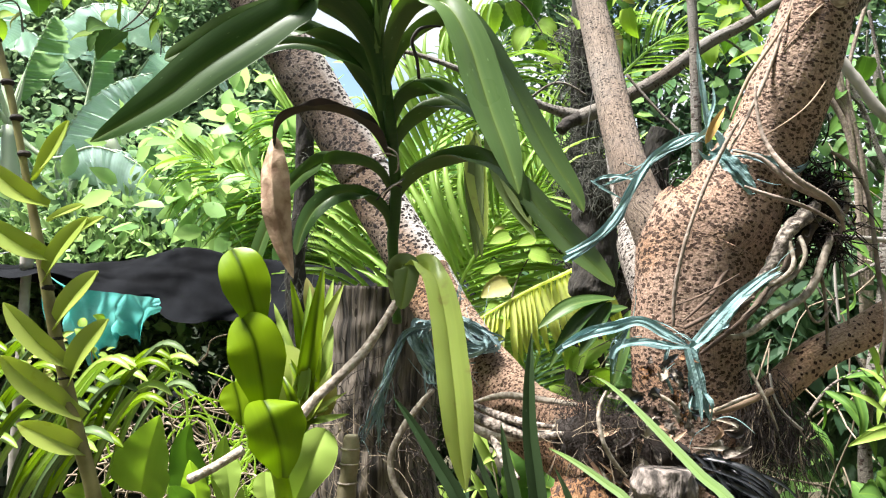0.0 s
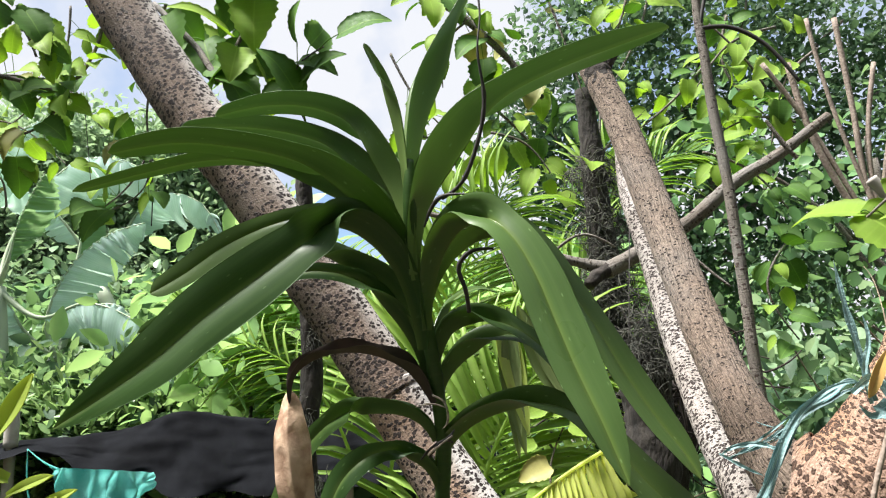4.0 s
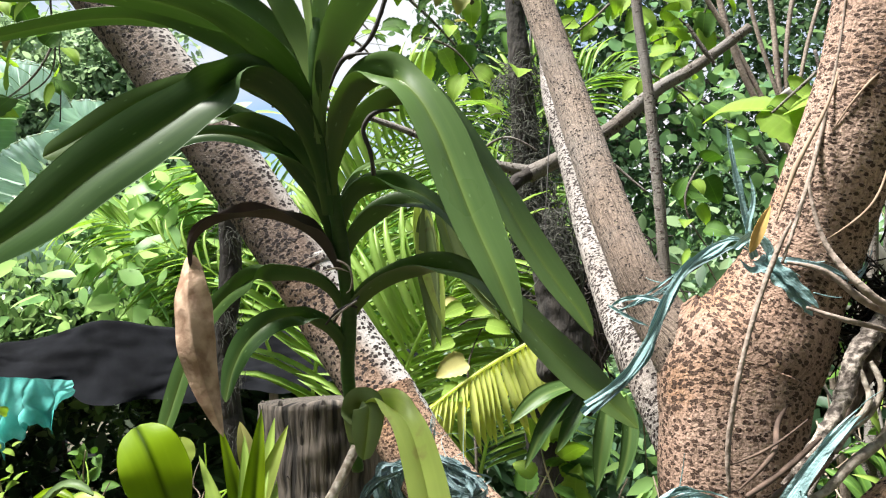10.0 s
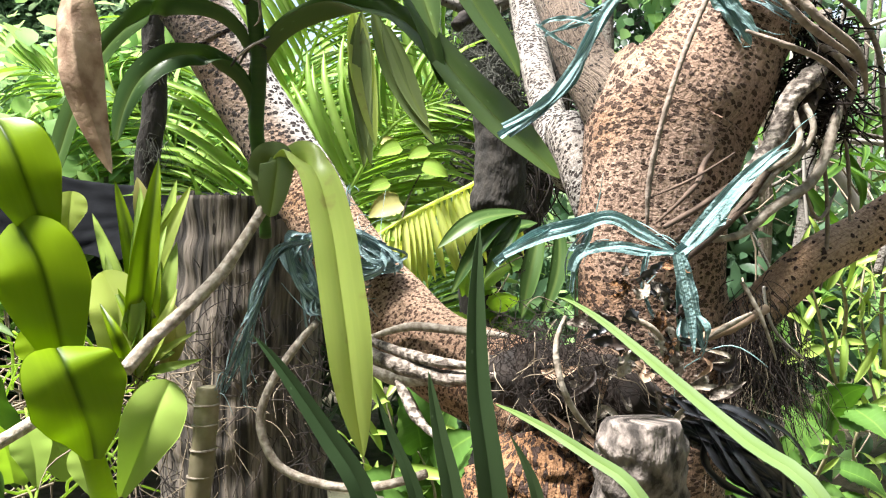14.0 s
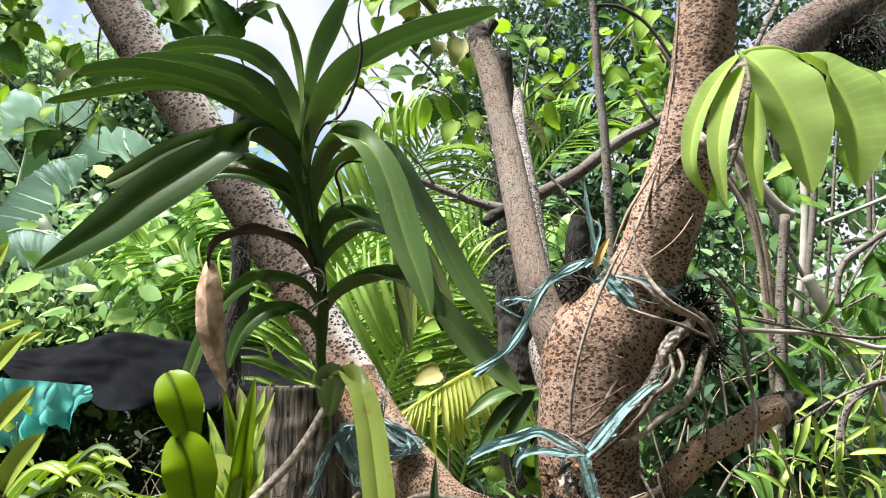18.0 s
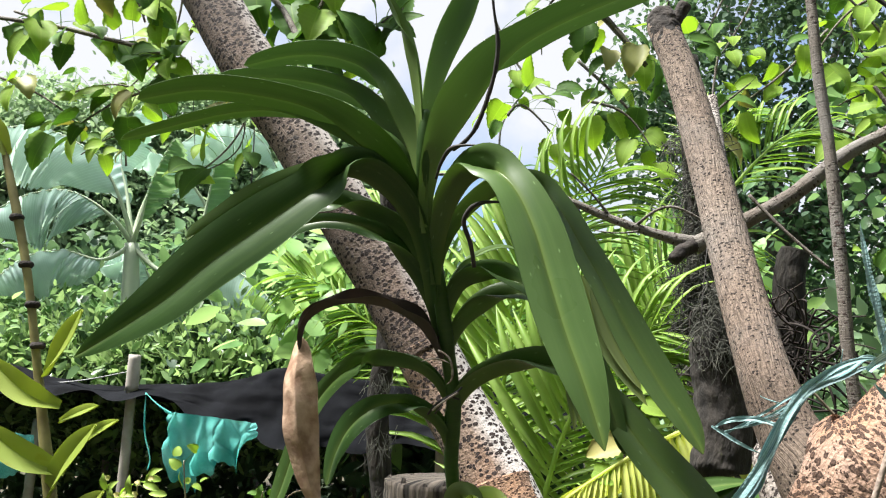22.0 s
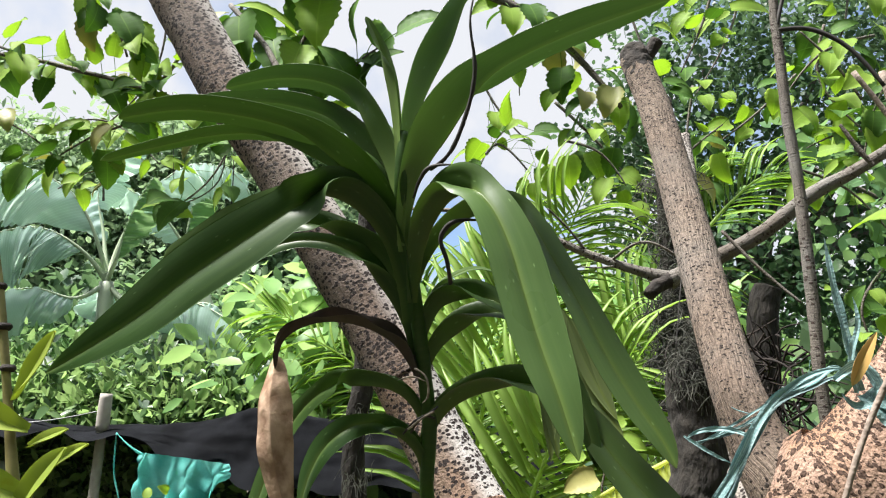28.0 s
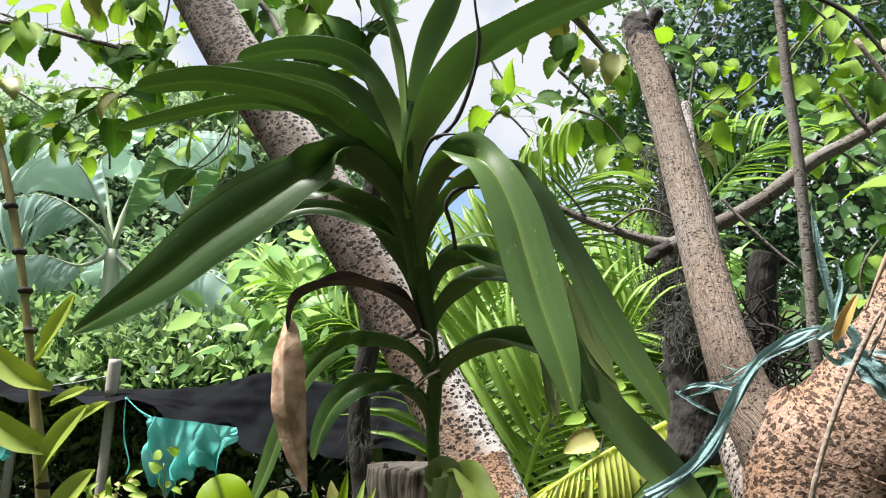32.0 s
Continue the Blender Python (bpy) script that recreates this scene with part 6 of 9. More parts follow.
part("stem", tube("stem", [(-0.18, 0.9, 0.6, 0.011), (-0.167, 0.86, 0.917, 0.01), (-0.162, 0.8, 0.991, 0.009), (-0.163, 0.775, 1.03, 0.008), (-0.18, 0.785, 1.068, 0.007), (-0.187, 0.785, 1.091, 0.006), (-0.194, 0.785, 1.169, 0.004)], seg=14, rows=40, rough=0.05), M_FLESHY, fleshy)

narrow = thing("narrow_orchid", "bushy orchid with narrow light green leaves rooted on the stump", "orchid")
g = random.Random(11)
for i, (a, b, c, w) in enumerate([((-0.185, 1.0, 1.037), (-0.192, 0.98, 1.12), (-0.221, 1.0, 1.199), 0.0165), ((-0.173, 1.0, 1.042), (-0.174, 0.968, 1.138), (-0.197, 0.988, 1.23), 0.0173), ((-0.196, 1.0, 1.043), (-0.189, 0.956, 1.106), (-0.204, 0.976, 1.162), 0.0148), ((-0.165, 1.0, 1.058), (-0.161, 0.944, 1.102), (-0.182, 0.964, 1.136), 0.0145), ((-0.18, 1.0, 1.026), (-0.163, 0.932, 1.13), (-0.166, 0.952, 1.222), 0.0186), ((-0.185, 1.0, 1.037), (-0.157, 0.92, 1.148), (-0.147, 0.94, 1.246), 0.0214), ((-0.173, 1.0, 1.042), (-0.158, 0.98, 1.137), (-0.143, 1.0, 1.231), 0.0196), ((-0.196, 1.0, 1.043), (-0.165, 0.968, 1.135), (-0.128, 0.988, 1.224), 0.0215), ((-0.165, 1.0, 1.058), (-0.148, 0.956, 1.118), (-0.14, 0.976, 1.171), 0.0167), ((-0.18, 1.0, 1.026), (-0.16, 0.944, 1.097), (-0.153, 0.964, 1.156), 0.0154), ((-0.185, 1.0, 1.037), (-0.165, 0.932, 1.108), (-0.164, 0.952, 1.167), 0.0142), ((-0.173, 1.0, 1.042), (-0.145, 0.92, 1.093), (-0.134, 0.94, 1.129), 0.0128), ((-0.196, 1.0, 1.043), (-0.181, 0.98, 1.08), (-0.169, 1.0, 1.112), 0.0128), ((-0.165, 1.0, 1.058), (-0.169, 0.968, 1.076), (-0.197, 0.988, 1.088), 0.0139), ((-0.18, 1.0, 1.026), (-0.161, 0.956, 1.072), (-0.148, 0.976, 1.108), 0.0146), ((-0.185, 1.0, 1.037), (-0.153, 0.944, 1.069), (-0.121, 0.964, 1.088), 0.0099), ((-0.173, 1.0, 1.042), (-0.141, 0.932, 1.06), (-0.115, 0.952, 1.063), 0.0087), ((-0.196, 1.0, 1.043), (-0.181, 0.92, 1.088), (-0.2, 0.94, 1.118), 0.012), ((-0.165, 1.0, 1.058), (-0.154, 0.98, 1.066), (-0.146, 1.0, 1.068), 0.0116), ((-0.18, 1.0, 1.026), (-0.173, 0.968, 1.11), (-0.18, 0.988, 1.188), 0.0172), ((-0.185, 1.0, 1.037), (-0.169, 0.956, 1.121), (-0.164, 0.976, 1.198), 0.0169), ((-0.173, 1.0, 1.042), (-0.171, 0.944, 1.095), (-0.197, 0.964, 1.137), 0.0123), ((-0.196, 1.0, 1.043), (-0.164, 0.932, 1.12), (-0.144, 0.952, 1.186), 0.0162)]):
    lean = (c[0] - a[0]) * 4
    part("leaf", blade("leaf", [a, b, c], w * 1.25, n0=(-lean, -1, 0.5), n1=(lean * 0.7 + g.uniform(-0.5, 0.5), -0.9, 0.5), fold=0.6, fold_tip=0.3, profile="lance", rows=20, cols=6, thick=0.0012), (M_NARROW, M_FLESHY, M_NARROW, M_CANE_LEAF)[i % 4], narrow)
part("yellow_leaf", blade("yellow_leaf", [(-0.16, 0.98, 1.165), (-0.168, 0.975, 1.202), (-0.175, 0.98, 1.232)], 0.02, n0=(0, -1, 0.3), n1=(0.2, -1, 0.3), profile="lance", rows=16), M_HEART_YELLOW, narrow, "yellowing leaf")
part("yellow_leaf", blade("yellow_leaf", [(-0.157, 0.99, 1.046), (-0.145, 0.985, 1.084), (-0.148, 0.99, 1.113)], 0.022, n0=(0, -1, 0.3), n1=(0.2, -1, 0.3), profile="lance", rows=16), M_HEART_YELLOW, narrow, "yellowing leaf")
fibres("root_skirt", M_FIBRE_PALE, narrow, [(-0.165, 1, 1.033), (-0.153, 1.02, 1.023), (-0.176, 1, 1.023)], 40, 0.1, 0.0008, 0.7, 12, 0.016)
cane = thing("broken_cane", "dry broken orchid cane with pale nodes", "cane")
part("cane_stem", tube("cane_stem", [(-0.126, 0.95, 0.895, 0.011), (-0.122, 0.95, 0.937, 0.011), (-0.116, 0.95, 0.983, 0.011), (-0.112, 0.95, 1.035, 0.009), (-0.112, 0.95, 1.038, 0.008)], seg=14, rows=40, rough=0.1, freq=50, rings=0.22), M_STALK, cane)
for x, z in ((-0.125, 0.905), (-0.1225, 0.932), (-0.1195, 0.957), (-0.1165, 0.981), (-0.114, 1.004), (-0.1125, 1.022)):
    part("node_ring", tube("node_ring", [(x, 0.95, z - 0.0012, 0.0105), (x, 0.95, z, 0.0128), (x, 0.95, z + 0.0012, 0.0105)], seg=16, rows=6, closed=False), M_ROOT, cane, "pale ring at a cane joint")

# ---- leafy canes at the left ----
canes = thing("cane_orchid", "cane orchid with paired yellow-green leaves on a jointed stem", "orchid")
part("stem", tube("stem", [(-0.6, 1.0, 0.5, 0.01), (-0.443, 1, 0.894, 0.01), (-0.477, 1, 1.051, 0.009), (-0.503, 1, 1.153, 0.008), (-0.529, 1, 1.271, 0.007), (-0.549, 1, 1.36, 0.005), (-0.58, 1, 1.492, 0.005), (-0.612, 1, 1.594, 0.005), (-0.63, 1, 1.646, 0.003)], seg=12, rows=90, rings=0.09), M_CANE, canes, "jointed green-brown cane")


def cane_leaf(pts, w):
    part("leaf", blade("leaf", pts, w * 0.8, n0=(0, -0.9, 0.6), n1=(0, -1, 0.4), fold=0.6, fold_tip=0.25, profile="orchid_wide", rows=22, cols=8, thick=0.003), M_CANE_LEAF, canes)


cane_leaf([(-0.541, 1, 1.363), (-0.513, 0.98, 1.388), (-0.483, 0.97, 1.434)], 0.034)
cane_leaf([(-0.519, 1, 1.327), (-0.547, 0.98, 1.342), (-0.591, 0.97, 1.382)], 0.039)
cane_leaf([(-0.505, 1, 1.255), (-0.543, 0.98, 1.273), (-0.59, 0.97, 1.309)], 0.042)
cane_leaf([(-0.523, 1, 1.228), (-0.493, 0.98, 1.268), (-0.454, 0.97, 1.309)], 0.039)
cane_leaf([(-0.486, 1, 1.095), (-0.46, 0.98, 1.139), (-0.424, 0.97, 1.179)], 0.044)
cane_leaf([(-0.465, 1, 1.051), (-0.512, 0.98, 1.09), (-0.552, 0.96, 1.134)], 0.047)
cane_leaf([(-0.48, 1, 1.116), (-0.514, 0.98, 1.147), (-0.557, 0.97, 1.2)], 0.039)
cane_leaf([(-0.507, 1, 1.167), (-0.476, 0.98, 1.204), (-0.439, 0.97, 1.24)], 0.042)
cane_leaf([(-0.461, 1, 1.008), (-0.483, 0.97, 1.028), (-0.523, 0.95, 1.052)], 0.044)
cane_leaf([(-0.62, 1, 1.631), (-0.64, 0.99, 1.662), (-0.665, 0.98, 1.67)], 0.039)
cane_leaf([(-0.531, 1.02, 1.31), (-0.504, 1.01, 1.32), (-0.473, 1, 1.329)], 0.018)
cane_leaf([(-0.519, 1.02, 1.264), (-0.487, 1.01, 1.294), (-0.447, 1, 1.313)], 0.021)
for p in ((-0.599, 1, 1.55), (-0.58, 1, 1.492), (-0.566, 1, 1.444), (-0.554, 1, 1.396), (-0.516, 1, 1.219), (-0.503, 1, 1.153), (-0.49, 1, 1.102), (-0.477, 1, 1.051)):
    part("node", tube("node", [(p[0], p[1], p[2] - 0.004, 0.0066), (p[0], p[1], p[2], 0.0088), (p[0], p[1], p[2] + 0.004, 0.0066)], seg=12, rows=8), M_CUT_DARK, canes, "dark node ring")

tufts = thing("strap_tuft", "tuft of narrow curling pale green straps in the garden bed", "plant")
g = random.Random(21)
A, B = Vector((-0.656, 1.25, 0.898)), Vector((-0.435, 1.25, 1.105))
for i in range(42):
    u, h, d = g.uniform(-0.35, 1.0), g.uniform(0.25, 1.0), g.uniform(-0.12, 0.2)
    x0, x1 = A.x + (B.x - A.x) * (u - 0.75), A.x + (B.x - A.x) * u
    z1 = A.z + (B.z - A.z) * h + 0.03
    y = A.y + d
    part("leaf", blade("leaf", [(x0, y, z1 - 0.2), (x0 + (x1 - x0) * 0.4, y - 0.02, z1 - 0.05), (x0 + (x1 - x0) * 0.75, y - 0.03, z1 + 0.008), (x1, y - 0.04, z1 - 0.006)], 0.025, n0=(-0.5, -0.6, 0.8), n1=(0, -0.4, 1), fold=0.7, fold_tip=0.4, profile="strap", rows=16, cols=4, thick=0.003), (M_NARROW, M_FLESHY, M_BLADE_LIGHT)[i % 3], tufts)
broad = thing("broad_leaf_plant", "young plant with upright broad light green leaves", "plant")
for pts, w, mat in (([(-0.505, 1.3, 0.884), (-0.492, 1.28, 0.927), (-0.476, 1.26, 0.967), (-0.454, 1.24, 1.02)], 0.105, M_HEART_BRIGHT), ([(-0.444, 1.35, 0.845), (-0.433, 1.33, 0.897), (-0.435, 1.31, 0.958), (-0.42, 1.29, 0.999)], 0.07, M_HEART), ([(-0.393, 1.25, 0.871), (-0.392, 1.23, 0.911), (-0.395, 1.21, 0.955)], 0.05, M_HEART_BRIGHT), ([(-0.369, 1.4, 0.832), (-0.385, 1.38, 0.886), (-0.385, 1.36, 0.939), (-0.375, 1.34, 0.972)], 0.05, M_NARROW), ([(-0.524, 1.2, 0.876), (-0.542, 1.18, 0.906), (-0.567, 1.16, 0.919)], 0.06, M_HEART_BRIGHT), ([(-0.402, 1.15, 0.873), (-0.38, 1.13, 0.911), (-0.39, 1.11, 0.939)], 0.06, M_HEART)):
    part("leaf", blade("leaf", pts, w, n0=(0, -1, 0.3), n1=(0.1, -1, 0.3), fold=0.25, fold_tip=0.1, profile="heart", rows=24, cols=8, thick=0.001, wave=0.08), mat, broad)
part("stem", tube("stem", [(-0.5, 1.32, 0.3, 0.006), (-0.511, 1.31, 0.671, 0.006), (-0.505, 1.3, 0.807, 0.004), (-0.504, 1.3, 0.853, 0.003)], seg=8, rows=20), M_HEART, broad)

litter = thing("dry_litter", "heap of pale dry stalks and grass by the garden bed", "litter")
fibres("dry_stalks", M_FIBRE_PALE, litter, [(-0.735, 2.0, 0.859), (-0.68, 2.1, 0.857), (-0.559, 2.0, 0.845), (-0.752, 1.9, 0.835), (-0.476, 1.9, 0.849), (-0.607, 1.8, 0.816), (-0.528, 1.8, 0.803)], 150, 0.2, 0.0025, 0.2, 81, 0.06)
fibres("green_stalks", M_HEART_BRIGHT, litter, [(-0.634, 1.8, 0.855), (-0.502, 1.8, 0.829), (-0.535, 1.7, 0.789), (-0.423, 1.8, 0.79)], 60, 0.22, 0.003, -0.4, 82, 0.07)

# ---- far right: near compound leaf ----
near = thing("young_leaf_spray", "spray of large soft light green ribbed leaves close to the lens", "leaves")
for pts, w, n1 in (
    ([(0.284, 0.42, 1.47), (0.258, 0.415, 1.441), (0.24, 0.41, 1.406), (0.237, 0.408, 1.38), (0.249, 0.41, 1.36)], 0.020, (-0.8, -0.7, 0.3)),
    ([(0.286, 0.42, 1.461), (0.265, 0.408, 1.428), (0.253, 0.4, 1.392), (0.256, 0.4, 1.352)], 0.022, (-0.7, -0.8, 0.2)),
    ([(0.304, 0.44, 1.451), (0.301, 0.44, 1.419), (0.298, 0.44, 1.391), (0.302, 0.44, 1.361)], 0.021, (-0.5, -1, 0.2)),
    ([(0.286, 0.42, 1.471), (0.295, 0.408, 1.454), (0.306, 0.398, 1.418), (0.314, 0.395, 1.36)], 0.074, (-0.15, -1, 0.45)),
    ([(0.336, 0.432, 1.475), (0.355, 0.426, 1.458), (0.366, 0.42, 1.421), (0.361, 0.415, 1.368)], 0.072, (0.1, -1, 0.45)),
    ([(0.385, 0.45, 1.474), (0.408, 0.45, 1.452), (0.416, 0.445, 1.415), (0.402, 0.44, 1.362)], 0.066, (0.2, -1, 0.45)),
    ([(0.363, 0.47, 1.405), (0.341, 0.47, 1.398), (0.322, 0.47, 1.388)], 0.021, (0, -0.6, 1)),
    ([(0.418, 0.48, 1.469), (0.449, 0.48, 1.479), (0.483, 0.48, 1.471)], 0.028, (0, -0.5, 1)),
):
    part("leaf", blade("leaf", pts, w * 0.8, n0=(0, -0.5, 1), n1=n1, fold=0.35, fold_tip=0.3, profile="lance", rows=44, cols=8, thick=0.0006, wave=0.05), M_NEAR, near)
part("stalk", tube("stalk", [(0.286, 0.42, 1.471, 0.002), (0.313, 0.426, 1.478, 0.002), (0.336, 0.432, 1.475, 0.002), (0.385, 0.45, 1.474, 0.002), (0.418, 0.48, 1.469, 0.002)], seg=8, rows=24), M_NEAR, near)
part("twig", tube("twig", [(0.261, 0.42, 1.367, 0.001), (0.279, 0.425, 1.402, 0.002), (0.295, 0.43, 1.451, 0.002), (0.307, 0.44, 1.482, 0.002), (0.36, 0.47, 1.559, 0.003), (0.428, 0.5, 1.663, 0.003)], seg=8, rows=24), M_BARK_GREY, near, "dark twig")
tagged(part("snail", tube("snail", [(0.373, 0.7, 1.497, 0.004), (0.369, 0.692, 1.489, 0.009), (0.369, 0.692, 1.482, 0.009), (0.372, 0.7, 1.479, 0.003)], seg=16, rows=16), M_ROOT), "small round pale snail shell on the bark", "snail shell")

# ---- sunlit undergrowth behind the side branch and before the mossy post ----
leafy_branch("weed shoot with narrow sunlit yellow-green leaves", [(0.91, 1.45, 0.826, 0.004), (0.838, 1.4, 0.949, 0.0032), (0.778, 1.35, 1.053, 0.0023), (0.762, 1.35, 1.119, 0.0015)], 17, 0.085, 301, me=LEAF_WEED, yellow=0.0, hang=0.25, reach=0.05, group="undergrowth shoots", mat=M_STALK)
leafy_branch("weed shoot with narrow sunlit yellow-green leaves", [(1.054, 1.55, 0.79, 0.004), (0.988, 1.5, 0.922, 0.0032), (0.935, 1.45, 1.045, 0.0023), (0.952, 1.45, 1.136, 0.0015)], 18, 0.090, 302, me=LEAF_WEED, yellow=0.0, hang=0.25, reach=0.05, group="undergrowth shoots", mat=M_STALK)
leafy_branch("weed shoot with narrow sunlit yellow-green leaves", [(1.099, 1.6, 0.942, 0.004), (1.024, 1.5, 1.075, 0.0032), (1.077, 1.5, 1.193, 0.0023), (1.099, 1.5, 1.265, 0.0015)], 18, 0.090, 303, me=LEAF_WEED, yellow=0.0, hang=0.25, reach=0.05, group="undergrowth shoots", mat=M_STALK)
leafy_branch("weed shoot with narrow sunlit yellow-green leaves", [(0.935, 1.5, 0.963, 0.004), (0.864, 1.4, 1.067, 0.0027), (0.826, 1.4, 1.156, 0.0015)], 14, 0.080, 304, me=LEAF_WEED, yellow=0.0, hang=0.25, reach=0.05, group="undergrowth shoots", mat=M_STALK)
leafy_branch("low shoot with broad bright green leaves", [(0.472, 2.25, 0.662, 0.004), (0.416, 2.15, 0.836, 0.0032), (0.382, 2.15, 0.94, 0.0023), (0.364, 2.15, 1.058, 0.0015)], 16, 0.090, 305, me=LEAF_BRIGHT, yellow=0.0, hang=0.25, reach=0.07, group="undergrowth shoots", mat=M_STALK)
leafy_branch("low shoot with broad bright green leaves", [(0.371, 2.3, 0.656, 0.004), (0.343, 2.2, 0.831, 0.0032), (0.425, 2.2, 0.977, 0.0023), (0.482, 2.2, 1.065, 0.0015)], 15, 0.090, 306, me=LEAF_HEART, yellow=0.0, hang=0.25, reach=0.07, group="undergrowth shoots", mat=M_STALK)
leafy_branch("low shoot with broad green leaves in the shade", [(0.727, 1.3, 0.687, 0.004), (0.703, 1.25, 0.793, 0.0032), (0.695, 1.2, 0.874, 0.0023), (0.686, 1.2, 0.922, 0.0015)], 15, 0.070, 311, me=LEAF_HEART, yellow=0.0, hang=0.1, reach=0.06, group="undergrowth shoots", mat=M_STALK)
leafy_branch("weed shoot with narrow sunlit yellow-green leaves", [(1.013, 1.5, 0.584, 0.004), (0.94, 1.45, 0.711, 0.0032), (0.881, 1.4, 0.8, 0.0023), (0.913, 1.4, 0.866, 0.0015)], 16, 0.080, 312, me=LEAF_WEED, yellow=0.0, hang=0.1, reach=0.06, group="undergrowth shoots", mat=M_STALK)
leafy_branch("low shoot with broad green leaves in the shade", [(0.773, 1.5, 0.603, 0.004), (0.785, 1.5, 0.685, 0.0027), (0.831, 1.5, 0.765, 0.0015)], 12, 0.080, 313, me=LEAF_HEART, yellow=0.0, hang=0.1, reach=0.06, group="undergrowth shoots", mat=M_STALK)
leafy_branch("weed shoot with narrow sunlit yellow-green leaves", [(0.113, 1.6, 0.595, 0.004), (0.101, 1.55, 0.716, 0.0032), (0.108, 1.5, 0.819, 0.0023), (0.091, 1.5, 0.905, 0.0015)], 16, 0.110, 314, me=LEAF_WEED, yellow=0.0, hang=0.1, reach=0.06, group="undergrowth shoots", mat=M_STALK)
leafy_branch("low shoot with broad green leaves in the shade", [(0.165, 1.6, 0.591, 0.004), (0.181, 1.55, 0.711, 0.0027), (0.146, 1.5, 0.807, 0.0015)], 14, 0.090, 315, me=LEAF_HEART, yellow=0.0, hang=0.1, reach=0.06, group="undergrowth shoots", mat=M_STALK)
leafy_branch("weed shoot with narrow sunlit yellow-green leaves", [(0.056, 1.7, 0.559, 0.004), (0.069, 1.7, 0.668, 0.0027), (0.06, 1.7, 0.767, 0.0015)], 14, 0.110, 316, me=LEAF_WEED, yellow=0.0, hang=0.1, reach=0.06, group="undergrowth shoots", mat=M_STALK)
leafy_branch("garden weed with small sunlit leaves under the net", [(-1.4, 3.2, -0.02, 0.006), (-1.4, 3.2, 0.683, 0.0047), (-1.426, 3.15, 0.903, 0.0033), (-1.425, 3.1, 1.089, 0.002)], 16, 0.050, 321, me=LEAF_BRIGHT, yellow=0.0, hang=0.1, reach=0.09, group="undergrowth shoots", mat=M_STALK, start=0.55)
leafy_branch("garden weed with small sunlit leaves under the net", [(-1.683, 3.3, -0.02, 0.006), (-1.683, 3.3, 0.654, 0.0047), (-1.723, 3.3, 0.83, 0.0033), (-1.666, 3.2, 1.0, 0.002)], 14, 0.055, 322, me=LEAF_BRIGHT, yellow=0.0, hang=0.1, reach=0.09, group="undergrowth shoots", mat=M_STALK, start=0.55)
leafy_branch("garden weed with small sunlit leaves under the net", [(-1.185, 3.4, -0.02, 0.006), (-1.185, 3.4, 0.65, 0.0047), (-1.219, 3.4, 0.828, 0.0033), (-1.173, 3.3, 0.954, 0.002)], 14, 0.055, 323, me=LEAF_HEART, yellow=0.0, hang=0.1, reach=0.09, group="undergrowth shoots", mat=M_STALK, start=0.55)

# ---- hanging wood block with its orchid ----
block = thing("hanging_wood_block", "dark hanging wood block with a small orchid on it", "plant holder")
part("block", tube("block", [(0.325, 1.625, 1.46, 0.012), (0.321, 1.62, 1.435, 0.04), (0.322, 1.61, 1.353, 0.045), (0.318, 1.6, 1.259, 0.047), (0.307, 1.6, 1.216, 0.044), (0.307, 1.6, 1.207, 0.03)], seg=40, rows=70, rough=0.09, freq=45), M_DARKWOOD, block)
fibres("block_moss", M_MOSS, block, [(0.322, 1.58, 1.47), (0.318, 1.57, 1.43), (0.345, 1.585, 1.45), (0.3, 1.585, 1.44), (0.325, 1.57, 1.52)], 420, 0.05, 0.0009, 0.8, 91, 0.02)
for pts, w in (([(0.373, 1.55, 1.19), (0.309, 1.5, 1.176), (0.235, 1.48, 1.134)], .035), ([(0.339, 1.5, 1.206), (0.244, 1.48, 1.193), (0.181, 1.47, 1.15)], .035), ([(0.324, 1.5, 1.206), (0.261, 1.48, 1.163), (0.202, 1.47, 1.074)], .032), ([(0.329, 1.5, 1.201), (0.294, 1.48, 1.152), (0.259, 1.47, 1.098)], .032), ([(0.367, 1.5, 1.185), (0.34, 1.48, 1.102), (0.321, 1.47, 1.03)], .034), ([(0.397, 1.5, 1.183), (0.389, 1.48, 1.108), (0.355, 1.47, 1.027)], .03)):
    part("leaf", blade("leaf", pts, w, n0=(0, -0.5, 1), n1=(0, -0.8, 0.4), profile="lance", rows=20, cols=6, fold=0.4), M_ORCHID, block)
hang = thing("hanging_orchid", "hanging orchid with blotched drooping leaves", "orchid")
for pts, w in (([(0.052, 1.5, 1.543), (0.064, 1.5, 1.45), (0.085, 1.5, 1.32)], .045), ([(0.066, 1.5, 1.543), (0.063, 1.5, 1.413), (0.065, 1.5, 1.283)], .035), ([(0.084, 1.5, 1.544), (0.12, 1.5, 1.432), (0.184, 1.5, 1.325)], .04), ([(0.06, 1.5, 1.526), (0.06, 1.5, 1.426), (0.077, 1.5, 1.288)], .04), ([(0.1, 1.5, 1.524), (0.135, 1.5, 1.432), (0.175, 1.5, 1.351)], .04)):
    part("leaf", blade("leaf", pts, w, n0=(0.2, -1, 0.3), n1=(0.2, -1, 0.2), profile="lance", rows=20, cols=6, fold=0.4), M_ORCHID_PALE if w == .045 else M_ORCHID_STUB, hang)

